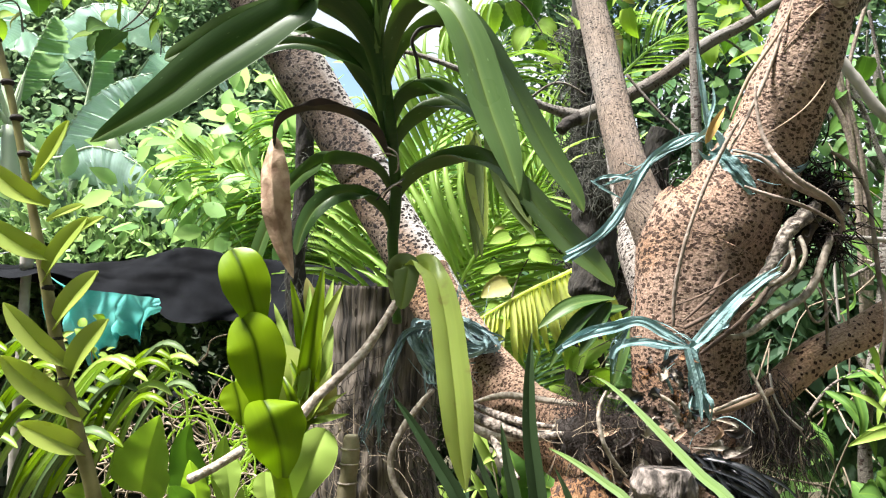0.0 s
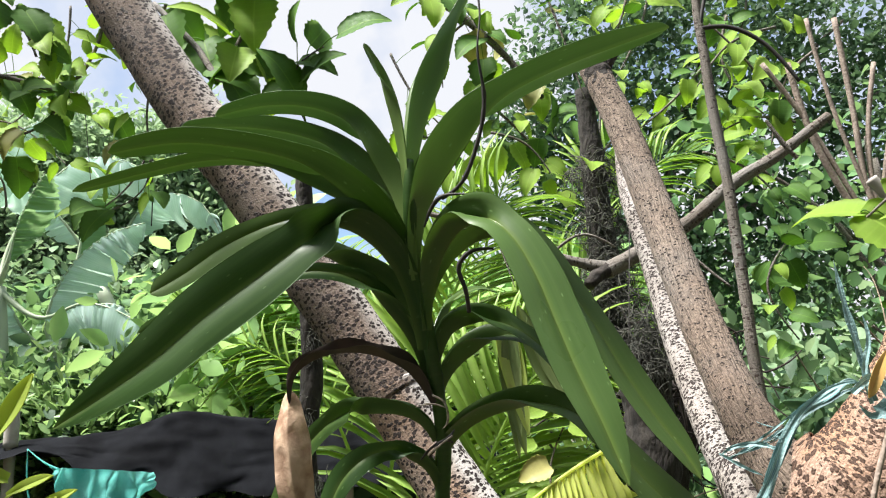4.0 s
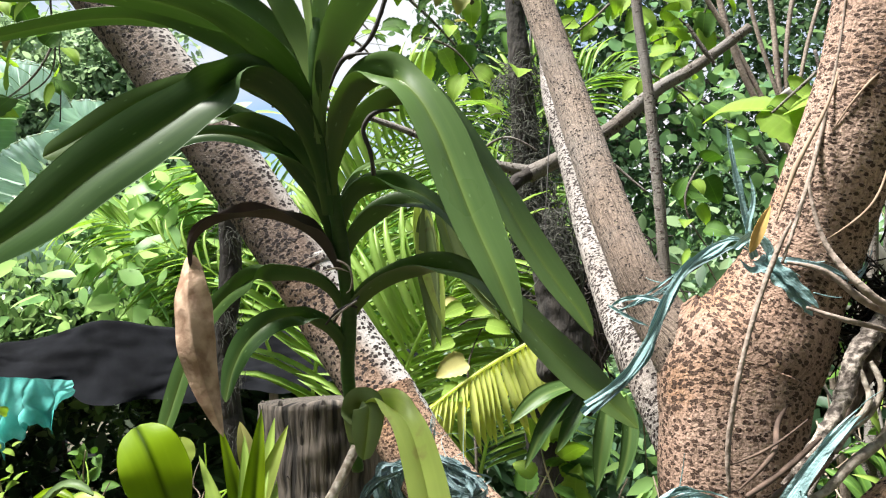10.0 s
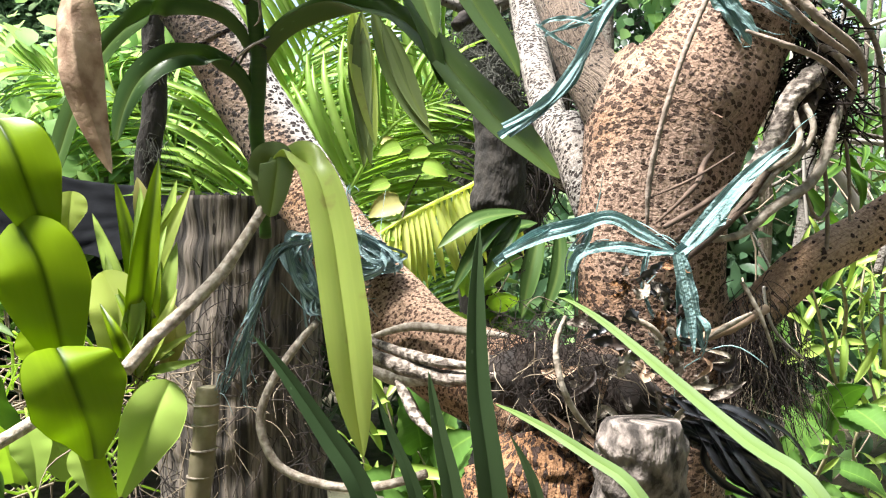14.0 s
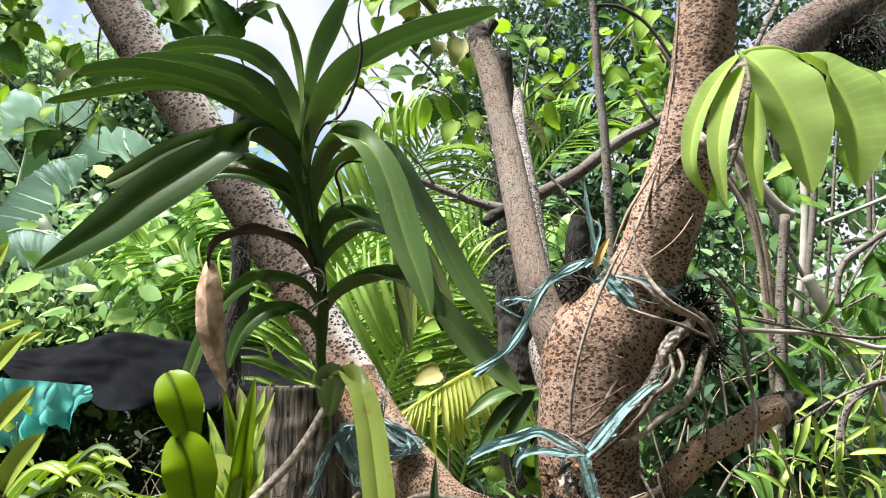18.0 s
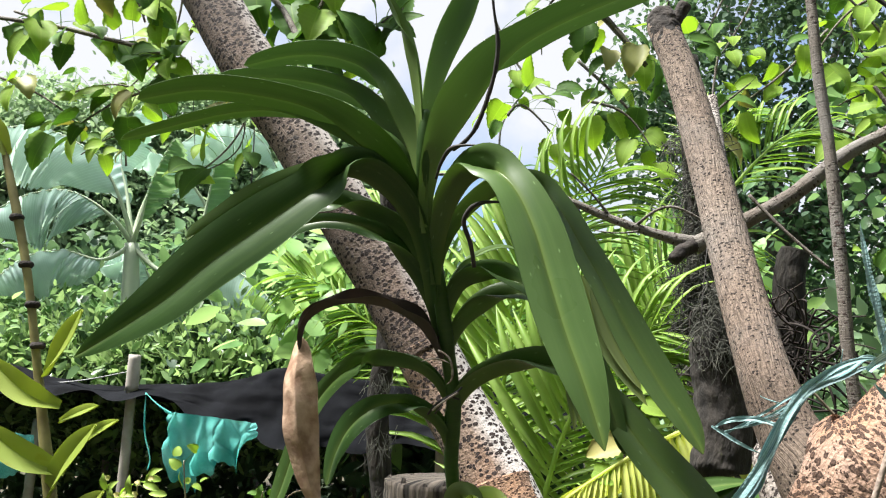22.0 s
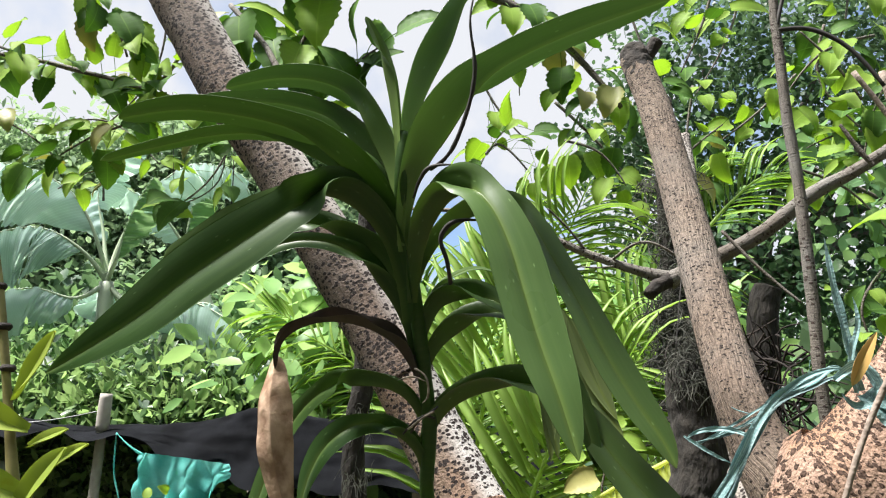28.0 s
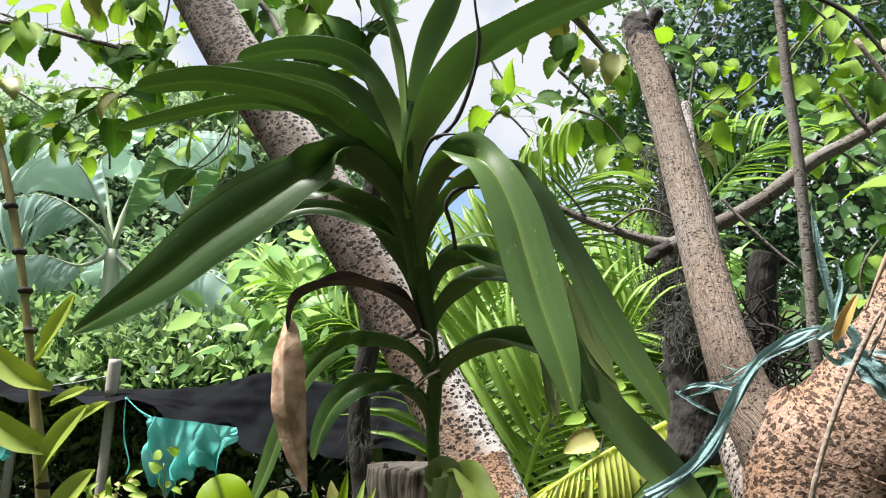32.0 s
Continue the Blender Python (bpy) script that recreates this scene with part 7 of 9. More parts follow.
# ---- grey branch that crosses behind, thin stems, mossy trunk ----
cross = thing("crossing_branch", "grey forked branch reaching across behind the tree", "branch")
part("arm", tube("arm", [(0.351, 1.95, 1.675, 0.022), (0.396, 1.95, 1.695, 0.019), (0.562, 1.95, 1.78, 0.018), (0.69, 1.95, 1.875, 0.017), (0.776, 1.95, 1.919, 0.015), (0.943, 1.95, 2.026, 0.012)], seg=18, rows=70, rough=0.09, freq=30), M_BARK_GREY, cross)
part("arm", tube("arm", [(0.358, 1.95, 1.679, 0.018), (0.283, 1.95, 1.7, 0.012), (0.17, 1.95, 1.743, 0.01), (0.066, 1.95, 1.794, 0.008), (-0.082, 1.97, 1.854, 0.006), (-0.255, 2, 1.883, 0.004)], seg=14, rows=70, rough=0.1, freq=30), M_BARK_GREY, cross)
for pts in ([(0.17, 1.95, 1.743, 0.004), (0.131, 1.93, 1.794, 0.003), (0.079, 1.9, 1.842, 0.002)], [(0.246, 1.95, 1.714, 0.003), (0.18, 1.93, 1.705, 0.002), (0.128, 1.92, 1.711, 0.001)], [(0.221, 1.95, 1.722, 0.004), (0.292, 1.9, 1.755, 0.003), (0.364, 1.9, 1.72, 0.003)], [(0.464, 1.9, 1.776, 0.004), (0.535, 1.88, 1.68, 0.004), (0.603, 1.86, 1.603, 0.003)], [(0.092, 1.95, 1.78, 0.003), (0.11, 1.94, 1.715, 0.002), (0.127, 1.93, 1.646, 0.001)]):
    part("twig", tube("twig", pts, seg=7, rows=24, rough=0.15, freq=40), M_BARK_GREY, cross)
part("dark_stub", tube("dark_stub", [(0.358, 1.95, 1.679, 0.02), (0.324, 1.94, 1.662, 0.017), (0.3, 1.93, 1.637, 0.014)], seg=12, rows=14, rough=0.2, freq=50), M_CUT_DARK, cross, "dark broken stub")
thin = thing("thin_grey_stem", "slender grey upright stem with ringed bark", "stem")
part("stem", tube("stem", [(0.706, 1.75, -0.02, 0.02), (0.586, 1.75, 1.419, 0.012), (0.588, 1.75, 1.55, 0.012), (0.588, 1.75, 1.699, 0.012), (0.587, 1.75, 1.831, 0.0115), (0.58, 1.75, 1.981, 0.011), (0.579, 1.75, 2.124, 0.0105), (0.578, 1.75, 2.232, 0.01), (0.589, 1.75, 2.343, 0.009)], seg=16, rows=130, rough=0.06, freq=30, rings=0.08), M_BARK_GREY, thin)
part("shoot", tube("shoot", [(0.578, 1.745, 2.178, 0.005), (0.641, 1.74, 2.174, 0.005), (0.701, 1.73, 2.131, 0.005), (0.766, 1.72, 2.025, 0.004)], seg=9, rows=30, rough=0.1), M_BLACK, thin, "dark curved shoot")
part("shoot", tube("shoot", [(0.579, 1.745, 2.188, 0.005), (0.592, 1.74, 2.239, 0.0045), (0.614, 1.74, 2.306, 0.004)], seg=9, rows=20, rough=0.1), M_BLACK, thin, "dark curved shoot")
moss = thing("mossy_post", "dark trunk draped with grey hanging moss", "tree trunk")
part("trunk", tube("trunk", [(0.52, 2.45, -0.02, 0.09), (0.443, 2.4, 1.087, 0.06), (0.446, 2.4, 1.42, 0.056), (0.451, 2.4, 1.676, 0.05), (0.448, 2.4, 1.908, 0.04), (0.449, 2.42, 2.338, 0.028)], seg=24, rows=80, rough=0.15, freq=18), M_DARKWOOD, moss)
part("broken_limb", tube("broken_limb", [(0.499, 2.3, 1.072, 0.059), (0.586, 2.3, 1.329, 0.05), (0.63, 2.28, 1.534, 0.043), (0.643, 2.27, 1.668, 0.04), (0.658, 2.27, 1.713, 0.037)], seg=24, rows=60, rough=0.22, freq=16), M_DARKWOOD, moss)
fibres("hanging_moss", M_MOSS, moss, [(0.409, 2.33, 1.681), (0.457, 2.32, 1.632), (0.415, 2.32, 1.539), (0.462, 2.32, 1.447), (0.42, 2.32, 1.357), (0.472, 2.32, 1.24), (0.397, 2.32, 1.181), (0.451, 2.33, 1.76), (0.442, 2.37, 1.9), (0.441, 2.39, 2.059), (0.433, 2.32, 1.601), (0.45, 2.32, 1.493)], 2600, 0.07, 0.0014, 0.5, 15, 0.035)
fibres("root_tangle", M_FIBRE, moss, [(0.579, 2.2, 1.413), (0.636, 2.2, 1.469), (0.465, 2.2, 1.328)], 160, 0.2, 0.003, 0.3, 16, 0.05)
thin_post = thing("mossy_stake", "thin dark mossy stake behind the orchid", "stake")
part("stake", tube("stake", [(-0.28, 2.0, -0.02, 0.03), (-0.369, 2, 1.086, 0.028), (-0.388, 2, 1.321, 0.027), (-0.367, 2, 1.457, 0.026), (-0.367, 2, 1.691, 0.024), (-0.372, 2, 1.981, 0.02)], seg=16, rows=60, rough=0.15, freq=30), M_DARKWOOD, thin_post)
fibres("moss_beard", M_MOSS, thin_post, [(-0.363, 1.97, 1.115), (-0.372, 1.97, 1.243), (-0.369, 1.97, 1.374), (-0.359, 1.97, 1.562)], 160, 0.05, 0.0007, 1.2, 17, 0.018)

string = thing("hanging_string", "thin dark string hanging from the canopy", "string")
part("thread", tube("thread", [(-0.912, 2.4, 2.292, 0.002), (-0.903, 2.4, 2.138, 0.002), (-0.905, 2.4, 1.985, 0.002)], seg=5, rows=20), M_BLACK, string)
string = thing("hanging_string", "thin dark string hanging from the canopy", "string")
part("thread", tube("thread", [(-1.029, 2.2, 2.341, 0.001), (-1.011, 2.2, 2.175, 0.001), (-0.996, 2.2, 2.032, 0.001)], seg=5, rows=20), M_BLACK, string)
string = thing("hanging_string", "thin dark string hanging beside the pale limb", "string")
part("thread", tube("thread", [(0.374, 1.76, 1.801, 0.001), (0.317, 1.6, 1.635, 0.001), (0.284, 1.55, 1.464, 0.001)], seg=5, rows=20), M_BLACK, string)
leafy_branch("twig with large serrated leaves beside the trunk", [(0.747, 1.1, 1.804, 0.004), (0.592, 1.15, 1.633, 0.003), (0.565, 1.18, 1.607, 0.002), (0.549, 1.2, 1.591, 0.002)], 4, .085, 91, yellow=0.0, hang=.1, reach=.03, bright=1.0, start=.75)
sprig = thing("yellowing_sprig", "small sprig of round yellow-green leaves among the palms", "plant")
part("stem", tube("stem", [(0.12, 2.1, -0.02, 0.006), (0.198, 2.1, 1.106, 0.004), (0.19, 2.1, 1.219, 0.003), (0.24, 2.1, 1.329, 0.002)], seg=6, rows=24), M_BARK_GREY, sprig)
for k, (p, size) in enumerate([((0.166, 1.9, 1.368), 0.055), ((0.216, 1.9, 1.324), 0.06), ((0.164, 1.9, 1.245), 0.075), ((0.107, 1.88, 1.187), 0.065), ((0.234, 1.95, 1.365), 0.05), ((0.13, 1.95, 1.384), 0.04), ((0.143, 1.95, 1.293), 0.05)]):
    leaf_at(LEAF_YELLOW if k % 3 == 2 else LEAF_BRIGHT, p, (1 if k % 2 else -1, -0.2, -0.35), (0.1, -1, 0.5), size, sprig)
flowers = thing("yellow_flower_plant", "low plant with tiny yellow flowers by the shelter", "plant")
part("stem", tube("stem", [(-1.15, 2.6, -0.02, 0.006), (-1.15, 2.6, 0.5, 0.004), (-1.361, 2.6, 0.982, 0.003), (-1.359, 2.6, 1.072, 0.002)], seg=6, rows=24), M_HEART, flowers)
fl = random.Random(8)
for i in range(26):
    c = Vector((-1.355, 2.6, 1.036)) + Vector((fl.gauss(0, 0.05), fl.gauss(0, 0.03), fl.gauss(-0.02, 0.05)))
    leaf_at(LEAF_YELLOW if i % 2 else LEAF_LANCE, c, (fl.gauss(0, 1), -0.4, fl.gauss(0.3, 0.6)), (fl.gauss(0, 0.4), -1, 0.5), 0.022 if i % 2 else 0.06, flowers, "petal" if i % 2 else "leaf")

# ---- palms ----
palm = thing("areca_palm", "feathery areca palm with bright green fronds", "palm")
palm_frond(palm, [(-0.157, 2.35, 0.936), (-0.129, 2.32, 1.266), (-0.072, 2.29, 1.523), (0.034, 2.26, 1.782), (0.166, 2.23, 1.958)], 66, 0.42, 62, (0.1, -1, 0.2), 40, False, 0.008, .12)
palm_frond(palm, [(0.06, 2.6, 0.81), (0.12, 2.57, 1.155), (0.212, 2.54, 1.436), (0.34, 2.51, 1.648), (0.501, 2.48, 1.823)], 66, 0.42, 60, (0.1, -1, 0.2), 41, False, 0.008, .12)
palm_frond(palm, [(-0.366, 2.7, 1.256), (-0.431, 2.67, 1.424), (-0.544, 2.64, 1.555), (-0.713, 2.61, 1.658)], 26, 0.2, 58, (0.2, -1, 0.3), 42, False, 0.006, .12)
palm_frond(palm, [(-0.049, 2.2, 0.892), (0.005, 2.17, 1.125), (0.073, 2.14, 1.301), (0.178, 2.11, 1.447), (0.308, 2.08, 1.503)], 60, 0.38, 60, (0.0, -1, 0.3), 43, False, 0.008, .12)
palm_frond(palm, [(0.285, 2.9, 0.75), (0.347, 2.87, 0.981), (0.427, 2.84, 1.175), (0.545, 2.81, 1.33)], 44, 0.4, 60, (0.0, -1, 0.3), 44, False, 0.008, .12)
palm_frond(palm, [(0.106, 3.3, 1.802), (0.145, 3.27, 1.991), (0.202, 3.24, 2.18), (0.287, 3.21, 2.369)], 44, 0.34, 70, (0, -1, 0.2), 45, False, 0.008, .12)
palm_frond(palm, [(0.342, 3.2, 1.33), (0.422, 3.17, 1.507), (0.545, 3.14, 1.639), (0.709, 3.11, 1.725)], 46, 0.36, 58, (0.1, -1, 0.3), 46, False, 0.008, .12)
palm_frond(palm, [(-0.28, 3.0, 1.083), (-0.196, 2.97, 1.498), (-0.066, 2.94, 1.815), (-0.021, 2.91, 2.138)], 50, 0.4, 60, (0.1, -1, 0.2), 47, False, 0.008, .12)
palm_frond(palm, [(-0.619, 4.6, 0.943), (-0.67, 4.5, 1.371), (-0.847, 4.4, 1.677), (-1.151, 4.3, 1.891), (-1.451, 4.2, 2.04)], 81, .6, 55, (0.1, -0.8, 0.6), 45, False, 0.009, .4)
palm_frond(palm, [(-0.529, 4.9, 0.918), (-0.652, 4.8, 1.439), (-0.863, 4.8, 1.778), (-1.129, 4.7, 2.047)], 66, .6, 60, (0, -1, 0.4), 46, False, 0.009, .4)
palm_frond(palm, [(-0.458, 4.4, 1.113), (-0.503, 4.4, 1.681), (-0.685, 4.35, 2.111), (-0.946, 4.3, 2.322)], 72, .6, 55, (0.3, -1, 0.3), 48, False, 0.009, .4)
yellow_palm = thing("yellowing_palm_frond", "yellow-green palm frond with hanging leaflets", "palm frond")
yellow_line = [(0.425, 1.96, 1.338), (0.327, 1.93, 1.282), (0.214, 1.9, 1.23), (0.131, 1.87, 1.186), (0.054, 1.84, 1.137)]
part("rachis", tube("rachis", [(*p, 0.006 - 0.001 * i) for i, p in enumerate(yellow_line)], seg=8, rows=30), M_PALM_YELLOW, yellow_palm)
g = random.Random(60)
s_y = spline(yellow_line, 60)[:, :3]
for i in range(28):
    k = int(6 + 52 * i / 27)
    u, way = i / 27, unit(s_y[k] - s_y[k - 2])
    # one row hangs down, the other lies along the rachis like a half-open fan
    leaf_at(LEAFLET_YELLOW, s_y[k], (0.34 - 1.0 * u ** 2 + g.gauss(0, 0.05), -0.15, -1), (-0.3, -1, 0.35), 0.2 - 0.07 * u + g.gauss(0, 0.006), yellow_palm, "leaflet")
    leaf_at(LEAFLET_YELLOW, s_y[k] + np.array((0, 0.01, 0.004)), (0.05 - 1.1 * u ** 2 + g.gauss(0, 0.06), 0.3, -0.8), (0.2, -1, 0.4), 0.15 - 0.05 * u, yellow_palm, "leaflet")
back_palm = thing("back_palm", "light green palm crown behind the cut limb", "palm")
for i, pts in enumerate(([(0.862, 4, 2.298), (1.042, 4, 2.496), (1.189, 4, 2.609), (1.353, 4, 2.632)], [(0.887, 4, 2.268), (0.821, 4, 2.476), (0.893, 4, 2.684)], [(0.616, 3.6, 1.647), (0.524, 3.6, 1.697), (0.415, 3.5, 1.64), (0.316, 3.5, 1.546)])):
    palm_frond(back_palm, pts, 36, .4, 45, (0, -1, 0.3), 70 + i, False, 0.01, .2)

# ---- banana plants ----
def banana(label, foot, top, leaves, seed):
    b = thing("banana_plant", label, "banana plant", "banana plants")
    part("stem", tube("stem", [(*foot, 0.1), ((foot[0] + top[0]) / 2, (foot[1] + top[1]) / 2, (foot[2] + top[2]) / 2, 0.085), (*top, 0.05)], seg=20, rows=30, rough=0.05), M_BANANA_STEM, b)
    for i, (pts, w, n0, n1) in enumerate(leaves):
        banana_leaf("leaf", [top] + pts, w, b, seed + i, n0, n1, 9, M_BANANA_YOUNG if w < 0.49 else None)
    return b


U = (0, -0.45, 1)
V = (0.1, -1, 0.35)
banana("banana plant with broad torn grey-green leaves", (-2.87, 5.2, 0), (-2.99, 5.2, 2.413), [
    ([(-3.052, 5.14, 2.682), (-3.232, 5.08, 3.02), (-3.541, 5.02, 3.217), (-3.827, 4.96, 3.261), (-4.167, 4.9, 3.121)], 0.95, (0.1, -0.3, 1), (0.1, -0.25, 1)),
    ([(-3.122, 5.08, 2.614), (-3.4, 5.01, 2.772), (-3.654, 4.94, 2.737), (-3.966, 4.87, 2.539)], 0.85, (0.1, -0.3, 1), (0.1, -0.25, 1)),
    ([(-3.123, 5.07, 2.276), (-3.378, 4.99, 2.335), (-3.573, 4.91, 2.288), (-3.819, 4.83, 2.051)], 0.66, (0, -0.3, 1), (0, -0.3, 1)),
    ([(-2.89, 5.12, 2.567), (-2.818, 5.09, 2.807), (-2.716, 5.06, 3.005), (-2.624, 5.03, 3.127)], 0.48, V, V),
    ([(-2.664, 5.14, 2.177), (-2.348, 5.08, 2.244), (-2.008, 5.02, 2.106), (-1.783, 4.96, 1.886), (-1.679, 4.9, 1.625)], 0.74, (0, -0.3, 1), (-0.1, -0.3, 1)),
    ([(-2.995, 5.33, 2.751), (-2.824, 5.41, 3.169), (-2.557, 5.49, 3.391), (-2.264, 5.57, 3.337), (-2.096, 5.65, 3.078)], 0.60, (0, -0.3, 1), (0, -0.3, 1)),
    ([(-3.123, 5.31, 2.793), (-3.243, 5.37, 3.174), (-3.192, 5.43, 3.494), (-2.912, 5.49, 3.716)], 0.55, (0, -0.3, 1), (0, -0.3, 1)),
], 100)
banana("young banana plant with pale drooping leaf", (-1.6, 6.3, 0), (-2.747, 6.2, 2.56), [
    ([(-2.757, 6.1, 3.029), (-2.809, 6, 3.349), (-2.575, 5.9, 3.528), (-2.233, 5.8, 3.357)], 0.7, U, V),
    ([(-2.932, 6.1, 2.985), (-3.159, 6, 3.263), (-3.474, 5.9, 3.393), (-3.654, 5.8, 3.22)], 0.6, U, V),
    ([(-2.527, 6.1, 2.973), (-2.254, 6, 3.229), (-1.877, 5.9, 3.137), (-1.677, 5.9, 2.801)], 0.6, U, V),
], 120)
banana("banana plant with a wide arching leaf", (-3.5, 5.9, 0), (-2.768, 5.6, 1.93), [
    ([(-2.565, 5.5, 2.248), (-2.278, 5.4, 2.27), (-2.069, 5.4, 2.026), (-1.96, 5.4, 1.702)], 0.58, U, U),
    ([(-2.81, 5.5, 2.207), (-2.658, 5.5, 2.582), (-2.417, 5.5, 2.792), (-2.13, 5.5, 2.877)], 0.57, U, U),
    ([(-2.973, 5.5, 2.165), (-3.09, 5.4, 2.393), (-3.329, 5.4, 2.311)], 0.57, U, U),
    ([(-2.724, 5.8, 2.879), (-2.647, 5.8, 3.236), (-2.433, 5.8, 3.415)], 0.43, U, U),
], 140)

# ---- shade-net shelter ----
shelter = thing("shade_net_shelter", "sagging black shade net stretched over poles and a rope", "shelter")


ROPE_X = [-4.6, -2.82, -2.27, -1.87, -1.52, -1.25, -1.0, -0.75, 0.15]
ROPE_Z = [1.75, 1.52, 1.39, 1.395, 1.415, 1.48, 1.43, 1.395, 1.35]
HEM_Z = [1.307, 1.316, 1.351, 1.329, 1.22, 1.134, 1.089, 1.111, 1.133]


def net_sheet():
    nx, ny = 220, 46
    v, f, uv = [], [], []
    xs = np.linspace(-4.6, 0.15, nx)
    rope = spline([(x, 0, z) for x, z in zip(ROPE_X, ROPE_Z)], 400)
    top = np.interp(xs, rope[:, 0], rope[:, 2])
    hem = np.interp(xs, ROPE_X, HEM_Z)
    for j in range(ny):
        for i in range(nx):
            x, b = float(xs[i]), j / (ny - 1)
            if b < 0.55:
                k = 1 - b / 0.55
                pleat = math.sin(x * 16 + k * 5 + 2 * noise.noise((x * 2, k * 2, 1))) * k ** 2
                y = 3.75 - 0.2 * k + 0.03 * pleat
                z = top[i] - k * (top[i] - hem[i]) + 0.018 * pleat * (0.4 + k) + 0.03 * noise.noise((x * 4, 3, 8)) * k
            else:
                k = (b - 0.55) / 0.45
                y = 3.75 + 1.6 * k
                z = top[i] + (1.42 - top[i]) * k - 0.1 * math.sin(k * math.pi) + 0.015 * noise.noise((x * 3, y * 3, 0))
            z += 0.012 * noise.noise((x * 7, b * 9, 2)) + 0.004 * noise.noise((x * 30, b * 40, 5))
            v.append((x, y + 0.012 * noise.noise((x * 11, b * 14, 9)), z))
            uv.append((x, y))
    f = [(j * nx + i, j * nx + i + 1, (j + 1) * nx + i + 1, (j + 1) * nx + i) for j in range(ny - 1) for i in range(nx - 1)]
    return mesh_of("net", v, f, uv)


part("net", net_sheet(), M_NET, shelter, "sagging black woven net")
for x, y, h, mat in ((-1.99, 3.62, 1.5, M_POST), (-2.6, 3.8, 1.22, M_POST), (-0.55, 3.9, 1.15, M_POST), (-3.4, 3.9, 1.2, M_POST), (-1.2, 5.1, 1.3, M_POST), (-3.0, 5.1, 1.3, M_POST)):
    part("pole", tube("pole", [(x - 0.02, y, -0.02, 0.026), (x, y, h * 0.5, 0.024), (x + 0.02, y, h, 0.022)], seg=12, rows=30, rough=0.06), mat, shelter)
part("pole_cap", tube("pole_cap", [(-1.974, 3.62, 1.36, 0.03), (-1.972, 3.62, 1.45, 0.03), (-1.97, 3.62, 1.53, 0.028)], seg=12, rows=8), M_POST, shelter, "bleached split pole top")
part("rope", tube("rope", [(-4.4, 3.7, 1.5, 0.004), (-3.0, 3.7, 1.4, 0.004), (-2.4, 3.7, 1.4, 0.004), (-2.0, 3.62, 1.45, 0.003)], seg=6, rows=40), M_WIRE, shelter)


def crumpled(name, x0, x1, y, z1, lobes, seed, nx=90, ny=40):
    """Torn net hung along its upper edge: pleats that fan out into ragged tongues."""
    v, uv = [], []
    for j in range(ny):
        for i in range(nx):
            a, b = i / (nx - 1), j / (ny - 1)
            k = a * (len(lobes) - 1)
            n = min(int(k), len(lobes) - 2)
            drop = lobes[n] + (lobes[n + 1] - lobes[n]) * (k - n) + 0.04 * noise.noise((a * 30, seed, 3)) * b
            pleat = math.sin(a * 26 + 3 * noise.noise((a * 3, b * 0.6, seed)))
            x = x0 + (x1 - x0) * a + 0.02 * pleat * b + 0.03 * noise.noise((a * 6, b * 3, seed))
            yy = y + 0.03 * pleat * (0.3 + 0.7 * b) + 0.02 * noise.noise((a * 9, b * 1.5, seed))
            v.append((x, yy, z1 - 0.05 * a - b * drop + 0.01 * noise.noise((a * 9, b * 2, seed + 9))))
            uv.append((a, b))
    f = [(j * nx + i, j * nx + i + 1, (j + 1) * nx + i + 1, (j + 1) * nx + i) for j in range(ny - 1) for i in range(nx - 1)]
    return mesh_of(name, v, f, uv)


for x0, x1, y, z1, lobes, s in ((-1.74, -1.3, 3.5, 1.27, (.1, .16, .3, .34, .22, .26, .17, .2, .22, .12, .06), 3.0), (-2.9, -2.45, 3.6, 1.2, (.1, .2, .26, .2, .24, .16, .08), 7.0)):
    teal = thing("teal_net", "crumpled torn teal net hanging under the shelter", "net", "teal nets")
    part("sheet", crumpled("sheet", x0, x1, y, z1, lobes, s), M_TEAL, teal)
    part("cord", tube("cord", [(x0 - 0.12, y + 0.05, z1 + 0.08, .003), (x0 - 0.1, y + 0.03, z1 - 0.1, .004), (x0 - 0.06, y + 0.02, z1 - 0.22, .003), (x0 - 0.07, y + 0.02, z1 - 0.26, .004)], seg=8, rows=24, rough=0.3, freq=40), M_TEAL, teal, "twisted teal strip")
    part("cord", tube("cord", [(x0 - 0.12, y + 0.05, z1 + 0.08, .0025), (x0 - 0.03, y + 0.02, z1 + 0.02, .0035), (x0 + 0.04, y, z1 - 0.01, .005)], seg=8, rows=24, rough=0.3, freq=40), M_TEAL, teal, "twisted teal strip")

# ---- shrubs, trees, leafy branches ----
shrub = thing("hedge_shrub", "dense shrub with small bright green glossy leaves", "shrub")
part("stem", tube("stem", [(-2.4, 6.0, -0.02, 0.05), (-2.4, 6.0, 0.8, 0.03), (-2.3, 5.9, 1.5, 0.012)], seg=10, rows=20), M_BARK_GREY, shrub)
cloud("crown", [(-3.0, 4.95, 1.3, .7, .3, .5), (-2.2, 4.95, 1.3, .7, .3, .5), (-1.4, 5.0, 1.3, .6, .3, .5), (-3.9, 4.95, 1.35, .7, .3, .55), (-2.3, 5.05, 1.6, .9, .3, .3), (-0.7, 5.1, 1.15, .5, .3, .5), (-3.3, 5.05, 1.6, .8, .3, .3)], 8600, 0.08, M_HEDGE, shrub, "small glossy green leaves", 0.25, 0.4, -0.6, 5, 0.3, 12)
